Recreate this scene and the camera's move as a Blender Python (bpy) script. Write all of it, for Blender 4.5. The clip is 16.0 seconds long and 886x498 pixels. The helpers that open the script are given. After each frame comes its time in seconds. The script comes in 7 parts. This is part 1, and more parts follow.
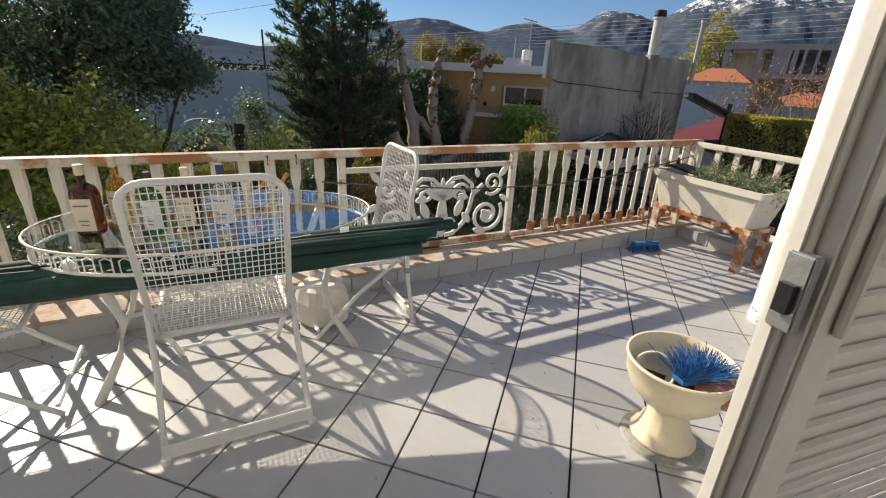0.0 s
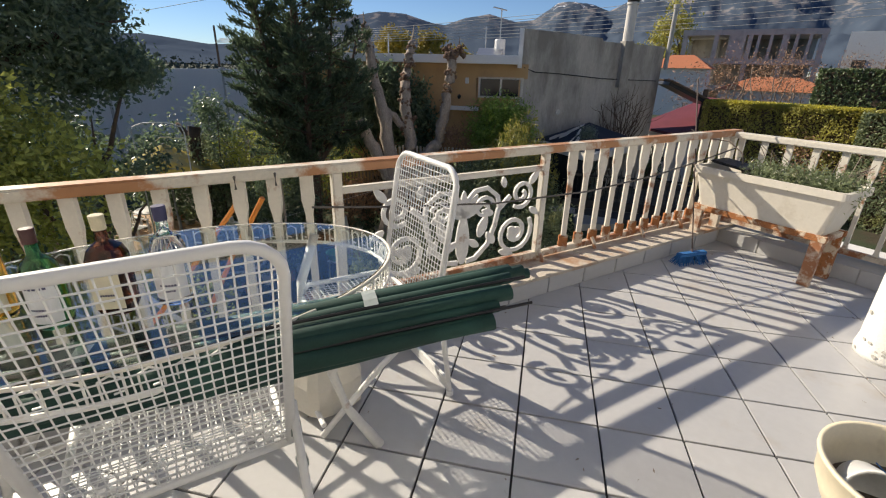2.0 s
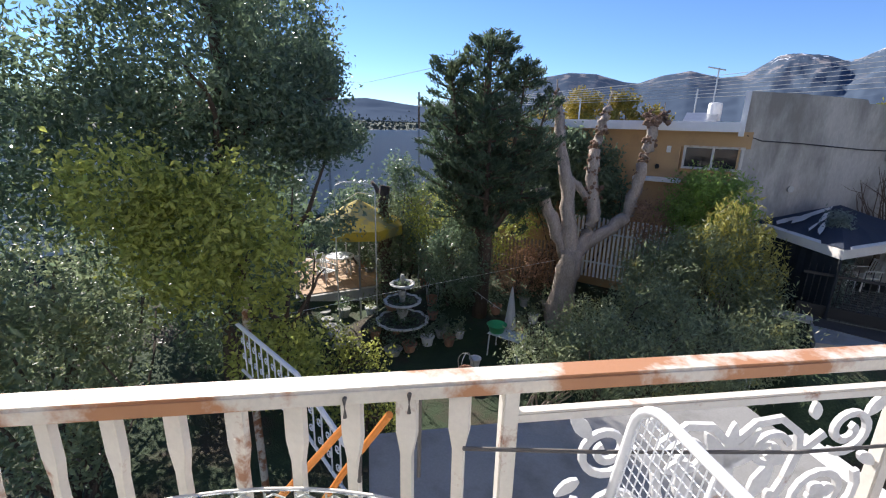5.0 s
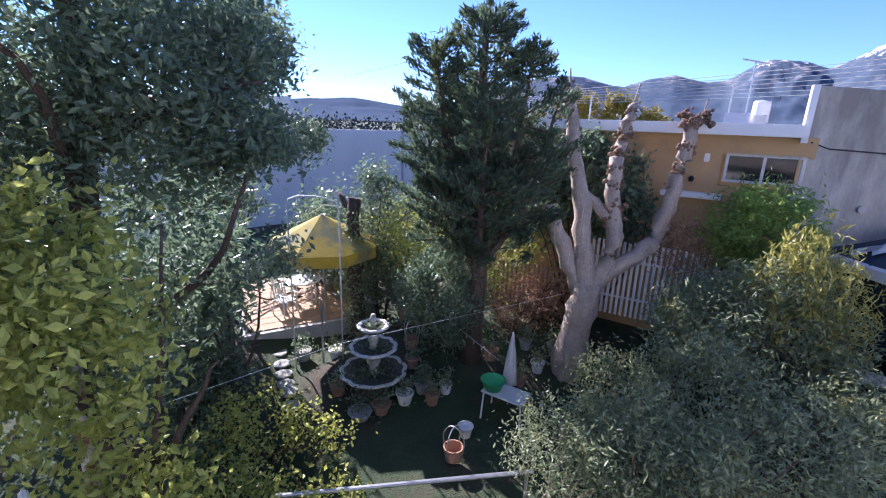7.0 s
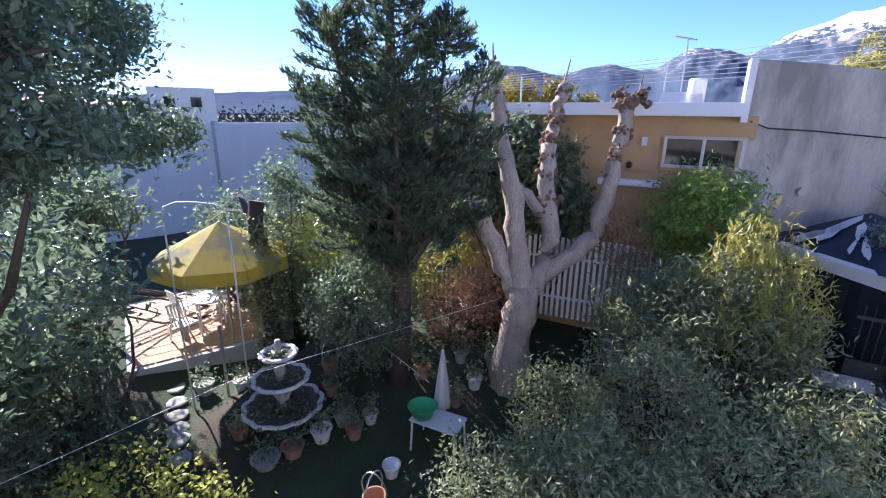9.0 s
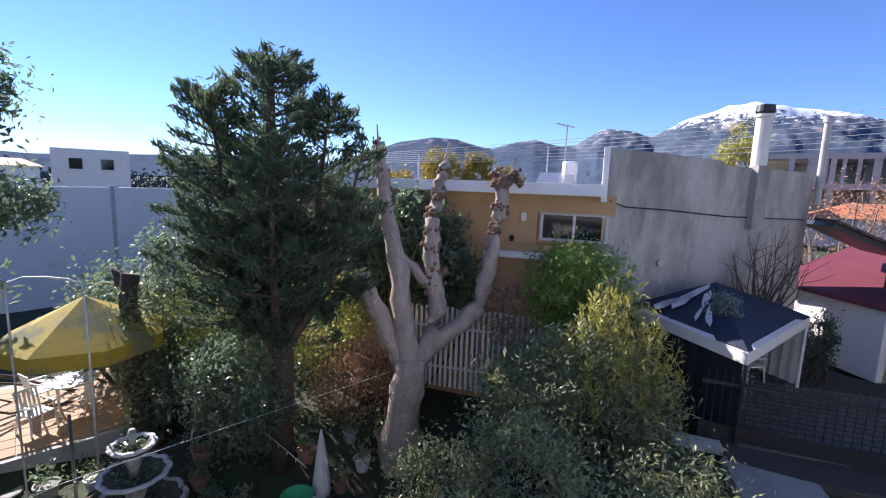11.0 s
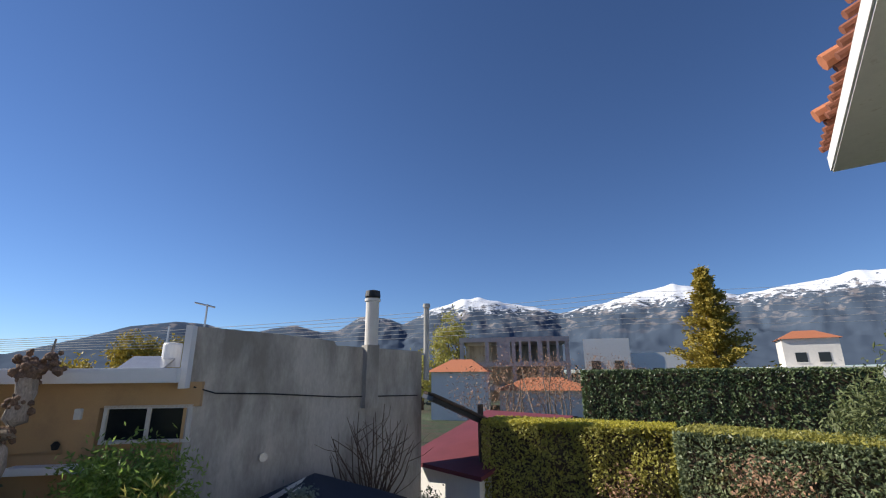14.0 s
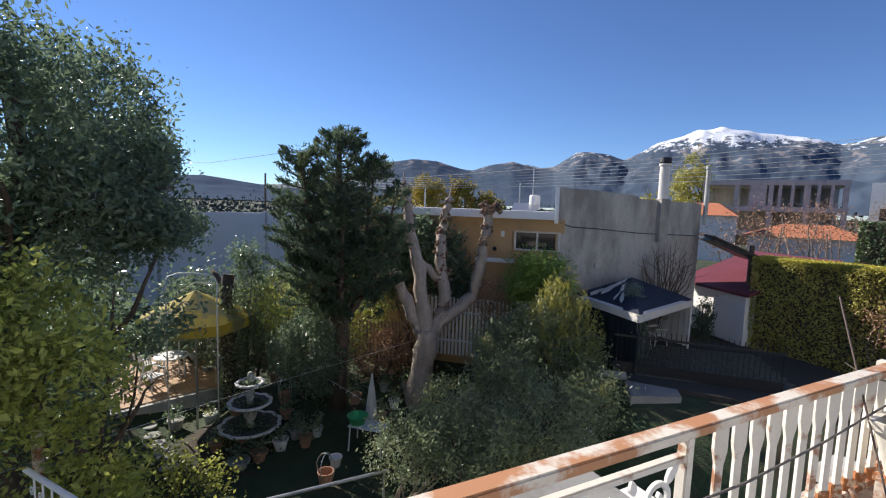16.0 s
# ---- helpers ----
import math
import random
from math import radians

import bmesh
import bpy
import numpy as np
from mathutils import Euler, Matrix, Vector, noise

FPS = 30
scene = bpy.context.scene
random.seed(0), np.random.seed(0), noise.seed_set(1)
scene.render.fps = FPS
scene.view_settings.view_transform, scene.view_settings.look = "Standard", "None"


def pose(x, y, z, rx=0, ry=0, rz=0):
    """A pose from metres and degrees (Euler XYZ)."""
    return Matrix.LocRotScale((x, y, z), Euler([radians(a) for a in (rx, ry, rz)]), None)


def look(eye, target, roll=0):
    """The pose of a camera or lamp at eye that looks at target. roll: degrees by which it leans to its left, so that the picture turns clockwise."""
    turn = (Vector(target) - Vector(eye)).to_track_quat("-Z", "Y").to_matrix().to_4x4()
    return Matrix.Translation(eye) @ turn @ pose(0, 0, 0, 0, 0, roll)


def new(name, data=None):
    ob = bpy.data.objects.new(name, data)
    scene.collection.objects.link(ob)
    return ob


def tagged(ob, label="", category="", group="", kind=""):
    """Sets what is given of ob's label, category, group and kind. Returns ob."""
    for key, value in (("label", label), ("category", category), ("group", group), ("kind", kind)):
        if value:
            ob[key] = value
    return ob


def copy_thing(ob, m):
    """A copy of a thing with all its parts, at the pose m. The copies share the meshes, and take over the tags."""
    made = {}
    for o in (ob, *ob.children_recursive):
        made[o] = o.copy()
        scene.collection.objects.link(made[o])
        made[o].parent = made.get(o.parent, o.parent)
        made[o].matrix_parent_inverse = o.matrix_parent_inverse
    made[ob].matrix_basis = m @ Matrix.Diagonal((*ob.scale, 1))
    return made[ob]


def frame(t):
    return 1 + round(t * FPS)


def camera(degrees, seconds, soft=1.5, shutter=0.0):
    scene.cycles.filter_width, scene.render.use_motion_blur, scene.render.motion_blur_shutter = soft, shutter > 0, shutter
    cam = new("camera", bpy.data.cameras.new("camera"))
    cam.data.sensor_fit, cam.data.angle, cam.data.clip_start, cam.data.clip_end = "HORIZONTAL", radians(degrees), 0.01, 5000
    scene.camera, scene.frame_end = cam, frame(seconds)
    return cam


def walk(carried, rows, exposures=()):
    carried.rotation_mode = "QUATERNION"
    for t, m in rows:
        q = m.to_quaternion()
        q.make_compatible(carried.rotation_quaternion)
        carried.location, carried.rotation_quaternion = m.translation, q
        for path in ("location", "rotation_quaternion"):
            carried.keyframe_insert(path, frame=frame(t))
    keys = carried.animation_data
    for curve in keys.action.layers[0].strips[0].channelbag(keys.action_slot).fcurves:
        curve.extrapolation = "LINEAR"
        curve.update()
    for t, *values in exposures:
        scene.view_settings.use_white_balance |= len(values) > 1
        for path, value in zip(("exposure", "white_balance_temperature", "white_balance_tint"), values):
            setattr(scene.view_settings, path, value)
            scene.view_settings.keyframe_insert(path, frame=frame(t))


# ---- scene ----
cam = camera(89.28, 16.0, 1.15)
PATH = [
    (0, 0.181, -1.871, 1.434, 16.16, -21.48, 2.83),
    (0.5, 0.046, -1.703, 1.374, 14.19, -21.97, 3.32),
    (1, -0.032, -1.522, 1.374, 12.39, -22.33, 3.16),
    (1.5, -0.153, -1.385, 1.364, 11.32, -22.33, 2.41),
    (2, -0.341, -1.232, 1.371, 12.09, -22.03, 1.37),
    (2.5, -0.457, -1.029, 1.400, 15.69, -21.53, 0.49),
    (3, -0.590, -0.767, 1.417, 20.56, -21.03, 0.36),
    (3.5, -0.756, -0.584, 1.462, 25.87, -20.29, 0.43),
    (4, -0.827, -0.384, 1.520, 30.19, -19.32, 1.10),
    (4.5, -0.840, -0.278, 1.579, 33.19, -17.88, 1.48),
    (4.7, -0.848, -0.265, 1.612, 34.25, -16.83, 0.98),
    (6.8, -1.452, 0.890, 1.618, 33.90, -14.21, 2.22),
    (7, -2.335, 2.104, 1.564, 32.59, -15.77, 2.01),
    (7.5, -2.967, 3.413, 1.379, 30.42, -16.76, 1.55),
    (8, -2.742, 3.538, 1.388, 28.63, -16.71, 1.07),
    (8.2, -2.670, 3.573, 1.417, 27.84, -16.96, 0.98),
    (10.3, -2.047, 3.772, 1.494, 22.71, -12.94, 0.98),
    (10.5, -1.946, 3.858, 1.500, 21.44, -11.42, 1.33),
    (11, -1.501, 3.983, 1.658, 18.26, -8.25, 1.95),
    (11.5, -0.732, 4.144, 1.653, 14.38, -3.92, 2.28),
    (12, 0.619, 2.197, 1.247, 10.54, 2.62, 1.46),
    (12.5, 0.548, 1.992, 1.297, 2.05, 5.62, 1.04),
    (13, 1.291, 4.114, 1.677, -1.85, 8.98, 0.85),
    (13.5, 1.849, 4.962, 1.621, -6.06, 13.77, -0.00),
    (14, 1.768, 4.845, 1.626, -10.56, 15.55, -0.39),
    (14.5, 1.618, 4.065, 1.650, -8.20, 12.90, -0.12),
    (15, -0.042, 0.831, 1.614, -5.93, 6.66, 1.27),
    (15.5, -0.771, -0.340, 1.860, 2.95, 0.25, 2.06),
    (16, -0.856, -0.357, 1.838, 15.81, -5.54, 1.98),
]
EXPOSURES = [(0, 0.30, 7500, 9), (3.5, 0.52, 7100, 10), (4.5, 0.80, 6600, 11), (7.0, 1.52, 5750, 27), (8.0, 1.65, 5780, 26), (10.5, 1.40, 6020, 22), (11.5, 1.00, 6250, 19), (12.5, 0.65, 6550, 12), (14.0, 0.38, 6700, 10), (15.0, 0.42, 6700, 10), (16.0, 0.62, 6550, 12)]
walk(cam, [(t, pose(x, y, z, 90 + pitch, 0, yaw) @ pose(0, 0, 0, 0, 0, roll)) for t, x, y, z, yaw, pitch, roll in PATH], EXPOSURES)

# ---- world, sun and exposure ----
SUN = Vector((-1.508, 0.63, 1.0)).normalized()
world = bpy.data.worlds.new("sky_world")
scene.world = world
world.use_nodes = True
wn = world.node_tree
sky = wn.nodes.new("ShaderNodeTexSky")
sky.sky_type = 'NISHITA'
sky.sun_disc = False
sky.sun_elevation = math.asin(SUN.z)
sky.sun_rotation = math.atan2(SUN.x, SUN.y)
sky.altitude = 1500
sky.air_density = 1.0
sky.dust_density = 0.0
sky.ozone_density = 5.0
tint = wn.nodes.new("ShaderNodeVectorMath")
tint.operation = 'MULTIPLY'
tint.inputs[1].default_value = (0.78, 0.875, 1.05)
wn.links.new(sky.outputs[0], tint.inputs[0])
wn.links.new(tint.outputs[0], wn.nodes["Background"].inputs[0])
wn.nodes["Background"].inputs[1].default_value = 0.085
sun_data = bpy.data.lights.new("sun", 'SUN')
sun_data.energy = 5.0
sun_data.angle = radians(0.6)
sun_data.color = (1.0, 0.94, 0.85)
sun = new("sun", sun_data)
sun.matrix_world = look(SUN * 50, (0, 0, 0))

# ---- materials ----


def mat(name, base, rough=0.6, metal=0.0, vary=0.15, scale=8.0, fine=60.0, bump=0.15, second=None, amount=0.5,
        thresh=(0.5, 0.62), second_scale=3.0, stretch=(1, 1, 1), island=0.0, translucent=0.0, objrand=0.0, coat=0.0, bump_dist=0.01):
    """Principled surface: base colour varied at two scales, an optional second colour in patches, bump."""
    m = bpy.data.materials.new(name)
    m.use_nodes = True
    nt = m.node_tree
    N, L = nt.nodes, nt.links
    b = N["Principled BSDF"]
    tc = N.new("ShaderNodeTexCoord")
    mp = N.new("ShaderNodeMapping")
    mp.inputs["Scale"].default_value = stretch
    geo = N.new("ShaderNodeNewGeometry")
    L.new(geo.outputs["Position"], mp.inputs["Vector"])

    def nz(s, d=4, r=0.6):
        n = N.new("ShaderNodeTexNoise")
        n.inputs["Scale"].default_value = s
        n.inputs["Detail"].default_value = d
        n.inputs["Roughness"].default_value = r
        L.new(mp.outputs[0], n.inputs["Vector"])
        return n
    n1, n2 = nz(scale), nz(fine, 3)
    add = N.new("ShaderNodeMath")
    add.operation = 'ADD'
    L.new(n1.outputs[0], add.inputs[0])
    L.new(n2.outputs[0], add.inputs[1])
    val = add.outputs[0]
    if island > 0 or objrand > 0:
        src = geo.outputs["Random Per Island"] if island > 0 else N.new("ShaderNodeObjectInfo").outputs["Random"]
        mm = N.new("ShaderNodeMath")
        mm.operation = 'MULTIPLY_ADD'
        mm.inputs[1].default_value = (island or objrand)
        L.new(src, mm.inputs[0])
        L.new(val, mm.inputs[2])
        val = mm.outputs[0]
    r = N.new("ShaderNodeMapRange")
    r.inputs["From Min"].default_value = 0.6
    r.inputs["From Max"].default_value = 1.4 + (island or objrand)
    r.inputs["To Min"].default_value = 1 - vary
    r.inputs["To Max"].default_value = 1 + vary
    L.new(val, r.inputs["Value"])
    vm = N.new("ShaderNodeVectorMath")
    vm.operation = 'SCALE'
    vm.inputs[0].default_value = base[:3]
    L.new(r.outputs[0], vm.inputs["Scale"])
    col = vm.outputs[0]
    rough_out = None
    if second:
        n3 = nz(second_scale, 6, 0.65)
        cr = N.new("ShaderNodeMapRange")
        cr.inputs["From Min"].default_value, cr.inputs["From Max"].default_value = thresh
        cr.inputs["To Max"].default_value = amount
        L.new(n3.outputs[0], cr.inputs["Value"])
        mx = N.new("ShaderNodeMix")
        mx.data_type = 'RGBA'
        L.new(cr.outputs[0], mx.inputs[0])
        L.new(col, mx.inputs[6])
        mx.inputs[7].default_value = (*second, 1)
        col = mx.outputs[2]
    L.new(col, b.inputs["Base Color"])
    b.inputs["Roughness"].default_value = rough
    b.inputs["Metallic"].default_value = metal
    b.inputs["Coat Weight"].default_value = coat
    if bump > 0:
        bp = N.new("ShaderNodeBump")
        bp.inputs["Strength"].default_value = bump
        bp.inputs["Distance"].default_value = bump_dist
        L.new(add.outputs[0], bp.inputs["Height"])
        L.new(bp.outputs[0], b.inputs["Normal"])
    if translucent > 0:
        tr = N.new("ShaderNodeBsdfTranslucent")
        L.new(col, tr.inputs["Color"])
        ms = N.new("ShaderNodeMixShader")
        ms.inputs[0].default_value = translucent
        L.new(b.outputs[0], ms.inputs[1])
        L.new(tr.outputs[0], ms.inputs[2])
        L.new(ms.outputs[0], N["Material Output"].inputs["Surface"])
    return m


def glass(name, colour, rough=0.02, ior=1.45):
    m = bpy.data.materials.new(name)
    m.use_nodes = True
    b = m.node_tree.nodes["Principled BSDF"]
    b.inputs["Base Color"].default_value = (*colour, 1)
    b.inputs["Transmission Weight"].default_value = 1
    b.inputs["Roughness"].default_value = rough
    b.inputs["IOR"].default_value = ior
    return m


M_TILE = mat("glazed_tile", (0.47, 0.47, 0.475), 0.30, vary=0.07, scale=2.5, fine=25, bump=0.02, second=(0.34, 0.25, 0.15), amount=0.5, thresh=(0.58, 0.74), second_scale=1.7, objrand=0.25)
M_GROUT = mat("dark_grout", (0.05, 0.045, 0.04), 0.9, vary=0.3, scale=10)
M_RAIL = mat("old_cream_paint", (0.72, 0.68, 0.60), 0.5, vary=0.08, scale=6, bump=0.06, second=(0.33, 0.13, 0.05), amount=0.9, thresh=(0.58, 0.66), second_scale=5.0)
M_RUST = mat("rusty_paint", (0.66, 0.58, 0.48), 0.7, vary=0.15, scale=8, bump=0.2, second=(0.30, 0.11, 0.04), amount=0.95, thresh=(0.44, 0.56), second_scale=7.0)
M_RUSTY = mat("orange_rust", (0.36, 0.14, 0.05), 0.85, vary=0.4, scale=14, fine=90, bump=0.4, second=(0.66, 0.58, 0.46), amount=0.9, thresh=(0.50, 0.58), second_scale=11)
M_HAND = mat("rusty_handrail_paint", (0.70, 0.64, 0.54), 0.55, vary=0.12, scale=7, bump=0.12, second=(0.45, 0.19, 0.07), amount=0.92, thresh=(0.46, 0.55), second_scale=3.0)
M_WHITE = mat("white_enamel", (0.80, 0.80, 0.79), 0.38, vary=0.05, scale=5, bump=0.04, second=(0.5, 0.4, 0.3), amount=0.4, thresh=(0.66, 0.74))
M_CAST = mat("white_cast_iron", (0.76, 0.75, 0.72), 0.55, vary=0.1, scale=12, bump=0.1, second=(0.36, 0.2, 0.1), amount=0.7, thresh=(0.63, 0.72), second_scale=9)
M_GREEN = mat("green_canvas", (0.008, 0.044, 0.034), 0.75, vary=0.35, scale=9, fine=300, bump=0.12, second=(0.03, 0.11, 0.085), amount=0.5, thresh=(0.5, 0.7), second_scale=4)
M_GREYPL = mat("grey_plastic", (0.3, 0.34, 0.33), 0.5)
M_PLANT = mat("cream_plastic", (0.70, 0.66, 0.58), 0.5, vary=0.06, scale=4, bump=0.04, second=(0.42, 0.36, 0.27), amount=0.4, thresh=(0.55, 0.7), second_scale=5)
M_URN = mat("yellowed_plastic", (0.74, 0.66, 0.49), 0.45, vary=0.07, scale=5, bump=0.03, second=(0.4, 0.3, 0.18), amount=0.4, thresh=(0.58, 0.72), second_scale=6)
M_SOIL = mat("dry_soil", (0.10, 0.075, 0.05), 0.95, vary=0.4, scale=20, bump=0.6)
M_COPE = mat("stained_coping", (0.52, 0.46, 0.39), 0.8, vary=0.15, scale=6, bump=0.2, second=(0.34, 0.17, 0.08), amount=0.8, thresh=(0.5, 0.64), second_scale=3.5)
M_STUCCO = mat("white_stucco", (0.74, 0.73, 0.70), 0.85, vary=0.08, scale=4, fine=120, bump=0.25, second=(0.42, 0.36, 0.30), amount=0.5, thresh=(0.6, 0.72), second_scale=4)
M_PALE = mat("pale_wall_paint", (0.74, 0.72, 0.68), 0.85, vary=0.06, scale=1.2, fine=20, bump=0.08, second=(0.55, 0.55, 0.56), amount=0.5, thresh=(0.5, 0.75), second_scale=0.35, stretch=(1, 1, 0.3))
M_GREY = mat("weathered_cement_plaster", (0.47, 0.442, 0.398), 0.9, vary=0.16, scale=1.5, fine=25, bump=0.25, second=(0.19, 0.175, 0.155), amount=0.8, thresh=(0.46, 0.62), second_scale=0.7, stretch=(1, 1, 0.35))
M_OCHRE = mat("ochre_paint", (0.50, 0.325, 0.165), 0.85, vary=0.1, scale=1.5, bump=0.1, second=(0.3, 0.2, 0.12), amount=0.5, thresh=(0.52, 0.7), second_scale=1)
M_CONC = mat("pale_concrete", (0.46, 0.45, 0.42), 0.9, vary=0.12, scale=2, fine=40, bump=0.2, second=(0.22, 0.21, 0.2), amount=0.6, thresh=(0.52, 0.7), second_scale=1.3)
M_SLAB = mat("whitewashed_slab", (0.78, 0.78, 0.78), 0.8, vary=0.06, scale=2, bump=0.1)
M_OLDCONC = mat("old_grey_concrete", (0.27, 0.265, 0.25), 0.9, vary=0.15, scale=2, fine=40, bump=0.2, second=(0.15, 0.145, 0.13), amount=0.7, thresh=(0.48, 0.66), second_scale=1.3)
M_DARKGL = mat("dark_window_glass", (0.015, 0.017, 0.02), 0.06, vary=0.1, bump=0.0)
M_TERRA = mat("terracotta_tile", (0.48, 0.17, 0.08), 0.8, vary=0.25, scale=6, bump=0.2, objrand=0.4)
M_OLDTILE = mat("old_dark_roof_tile", (0.26, 0.09, 0.05), 0.85, vary=0.35, scale=6, bump=0.3, objrand=0.5)
M_MAROON = mat("maroon_roof_sheet", (0.16, 0.035, 0.045), 0.6, vary=0.2, scale=2, bump=0.1)
M_NAVY = mat("navy_canvas", (0.018, 0.026, 0.045), 0.7, vary=0.3, scale=3, bump=0.15)
M_CANVAS = mat("cream_canvas", (0.66, 0.63, 0.58), 0.8, vary=0.1, scale=3, bump=0.15)
M_YELLOW = mat("faded_yellow_canvas", (0.55, 0.42, 0.06), 0.8, vary=0.2, scale=2, bump=0.1, second=(0.2, 0.24, 0.16), amount=0.8, thresh=(0.48, 0.6), second_scale=1.1, translucent=0.35)
M_IRON = mat("black_iron", (0.012, 0.012, 0.014), 0.5, metal=0.0, vary=0.2)
M_STEEL = mat("galvanised_steel", (0.45, 0.46, 0.47), 0.4, metal=0.8, vary=0.15)
M_BARK = mat("grey_bark", (0.39, 0.32, 0.266), 0.9, vary=0.4, scale=5, fine=40, bump=0.8, bump_dist=0.03, stretch=(1, 1, 0.4))
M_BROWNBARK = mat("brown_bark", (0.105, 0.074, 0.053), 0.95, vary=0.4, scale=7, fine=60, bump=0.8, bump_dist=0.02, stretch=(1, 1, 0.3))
M_TWIG = mat("dry_twigs", (0.26, 0.21, 0.17), 0.9, vary=0.3, island=0.6)
M_LEAFD = mat("dark_glossy_leaf", (0.165, 0.225, 0.135), 0.32, vary=0.55, scale=2, bump=0, island=0.8, translucent=0.45)
M_LEAFL = mat("lemon_leaf", (0.406, 0.434, 0.105), 0.45, vary=0.5, scale=1.5, bump=0, island=0.8, translucent=0.45)
M_LEAFO = mat("oleander_leaf", (0.25, 0.30, 0.17), 0.40, vary=0.55, scale=1.5, bump=0, island=0.8, translucent=0.42, second=(0.42, 0.37, 0.10), amount=0.7, thresh=(0.55, 0.7), second_scale=1.6)
M_CEDAR = mat("cypress_needles", (0.10, 0.145, 0.085), 0.6, vary=0.5, scale=1.2, bump=0, island=0.8, translucent=0.4, second=(0.15, 0.16, 0.05), amount=0.6, thresh=(0.55, 0.72), second_scale=0.9)
M_HEDGE = mat("clipped_hedge_leaf", (0.437, 0.405, 0.0972), 0.6, vary=0.5, scale=1.5, bump=0, island=0.8, translucent=0.3, second=(0.10, 0.045, 0.02), amount=0.7, thresh=(0.56, 0.7), second_scale=1.2)
M_KNOB = mat("brown_pollard_knob", (0.238, 0.147, 0.098), 0.95, vary=0.5, scale=9, fine=50, bump=0.9, bump_dist=0.03)
M_BRIGHT = mat("fresh_green_leaf", (0.254, 0.372, 0.0845), 0.35, vary=0.5, scale=2, bump=0, island=0.8, translucent=0.45)
# hedge-top leaves: yellow-green new growth, brightened in colour as if sunlit
M_NEWTIP = mat("sunlit_yellow_top_leaf", (0.52, 0.468, 0.078), 0.45, vary=0.4, scale=2, bump=0, island=0.7, translucent=0.45)
M_SHOOT = mat("pale_green_shoot", (0.391, 0.368, 0.0978), 0.4, vary=0.4, scale=2, bump=0, island=0.7, translucent=0.45)
M_FARWOOD = mat("far_tree_foliage", (0.055, 0.072, 0.055), 0.9, vary=0.4, scale=0.05, fine=0.6, bump=0, island=0.6)
# fountain stone painted dark to stand for shade and soil
M_BASIN = mat("shaded_dark_stone", (0.10, 0.095, 0.07), 0.9, vary=0.4, scale=9, bump=0.5)
M_MESH = mat("black_shade_net", (0.010, 0.014, 0.018), 0.85, vary=0.3, scale=12, bump=0.2)
M_IVY = mat("ivy_leaf", (0.133, 0.179, 0.078), 0.4, vary=0.5, scale=2, bump=0, island=0.8, translucent=0.2)
M_GOLDPINE = mat("golden_conifer", (0.378, 0.294, 0.049), 0.6, vary=0.5, scale=1, bump=0, island=0.8, translucent=0.25)
M_REDBUSH = mat("reddish_bush", (0.372, 0.22, 0.135), 0.7, vary=0.5, scale=1, bump=0, island=0.8, translucent=0.2)
M_GRASS = mat("garden_grass_and_earth", (0.036, 0.060, 0.025), 0.95, vary=0.5, scale=1.5, fine=30, bump=0.8, bump_dist=0.05, second=(0.07, 0.05, 0.033), amount=0.85, thresh=(0.48, 0.6), second_scale=0.5)
M_BRICKP = mat("terracotta_paving", (0.48, 0.33, 0.21), 0.9, vary=0.2, scale=3, bump=0.2, objrand=0.5)
M_COBBLE = mat("dark_cobble", (0.11, 0.115, 0.10), 0.85, vary=0.3, scale=6, bump=0.4, objrand=0.5)
M_STONE = mat("mossy_stone", (0.36, 0.36, 0.33), 0.9, vary=0.2, scale=8, bump=0.4, second=(0.12, 0.14, 0.07), amount=0.7, thresh=(0.5, 0.65), second_scale=6)
M_POT = mat("clay_pot", (0.36, 0.20, 0.13), 0.85, vary=0.25, scale=6, objrand=0.6)
M_PLWHITE = mat("white_plastic", (0.75, 0.75, 0.73), 0.5, vary=0.08)
M_ORANGE = mat("orange_tube", (0.60, 0.22, 0.04), 0.5, vary=0.1)
M_BLUE = mat("blue_bristles", (0.015, 0.13, 0.36), 0.7, vary=0.4, scale=30, island=0.6)
M_RAG = mat("dusty_pink_rag", (0.36, 0.17, 0.15), 0.95, vary=0.3, scale=20, bump=0.5)
M_BROWNPOLE = mat("brown_metal_pole", (0.09, 0.06, 0.05), 0.5, vary=0.2)
M_CABLE = mat("grey_cable", (0.12, 0.11, 0.10), 0.7)
M_GREENPL = mat("green_plastic", (0.05, 0.42, 0.14), 0.4, vary=0.1)
M_SHUTTER = mat("white_shutter_paint", (0.74, 0.72, 0.68), 0.45, vary=0.06, scale=4, bump=0.05, second=(0.45, 0.4, 0.33), amount=0.4, thresh=(0.58, 0.72), second_scale=5)
G_CLEAR = glass("table_glass", (0.90, 0.96, 0.95))
G_BOTTLE = glass("clear_bottle_glass", (0.95, 0.96, 0.96))
G_BROWN = glass("brown_bottle_glass", (0.20, 0.05, 0.02))
G_AMBER = glass("amber_liquor_glass", (0.85, 0.45, 0.06))
G_GREENB = glass("green_bottle_glass", (0.10, 0.35, 0.12))
M_LABEL = mat("cream_label_paper", (0.72, 0.66, 0.50), 0.7, vary=0.06)
M_LABELW = mat("white_label_paper", (0.75, 0.76, 0.78), 0.6, vary=0.05)
M_INK = mat("dark_ink", (0.05, 0.05, 0.12), 0.6)
M_CAPR = mat("dark_cap", (0.08, 0.03, 0.03), 0.4)
M_CAPW = mat("cream_cap", (0.68, 0.60, 0.42), 0.4)


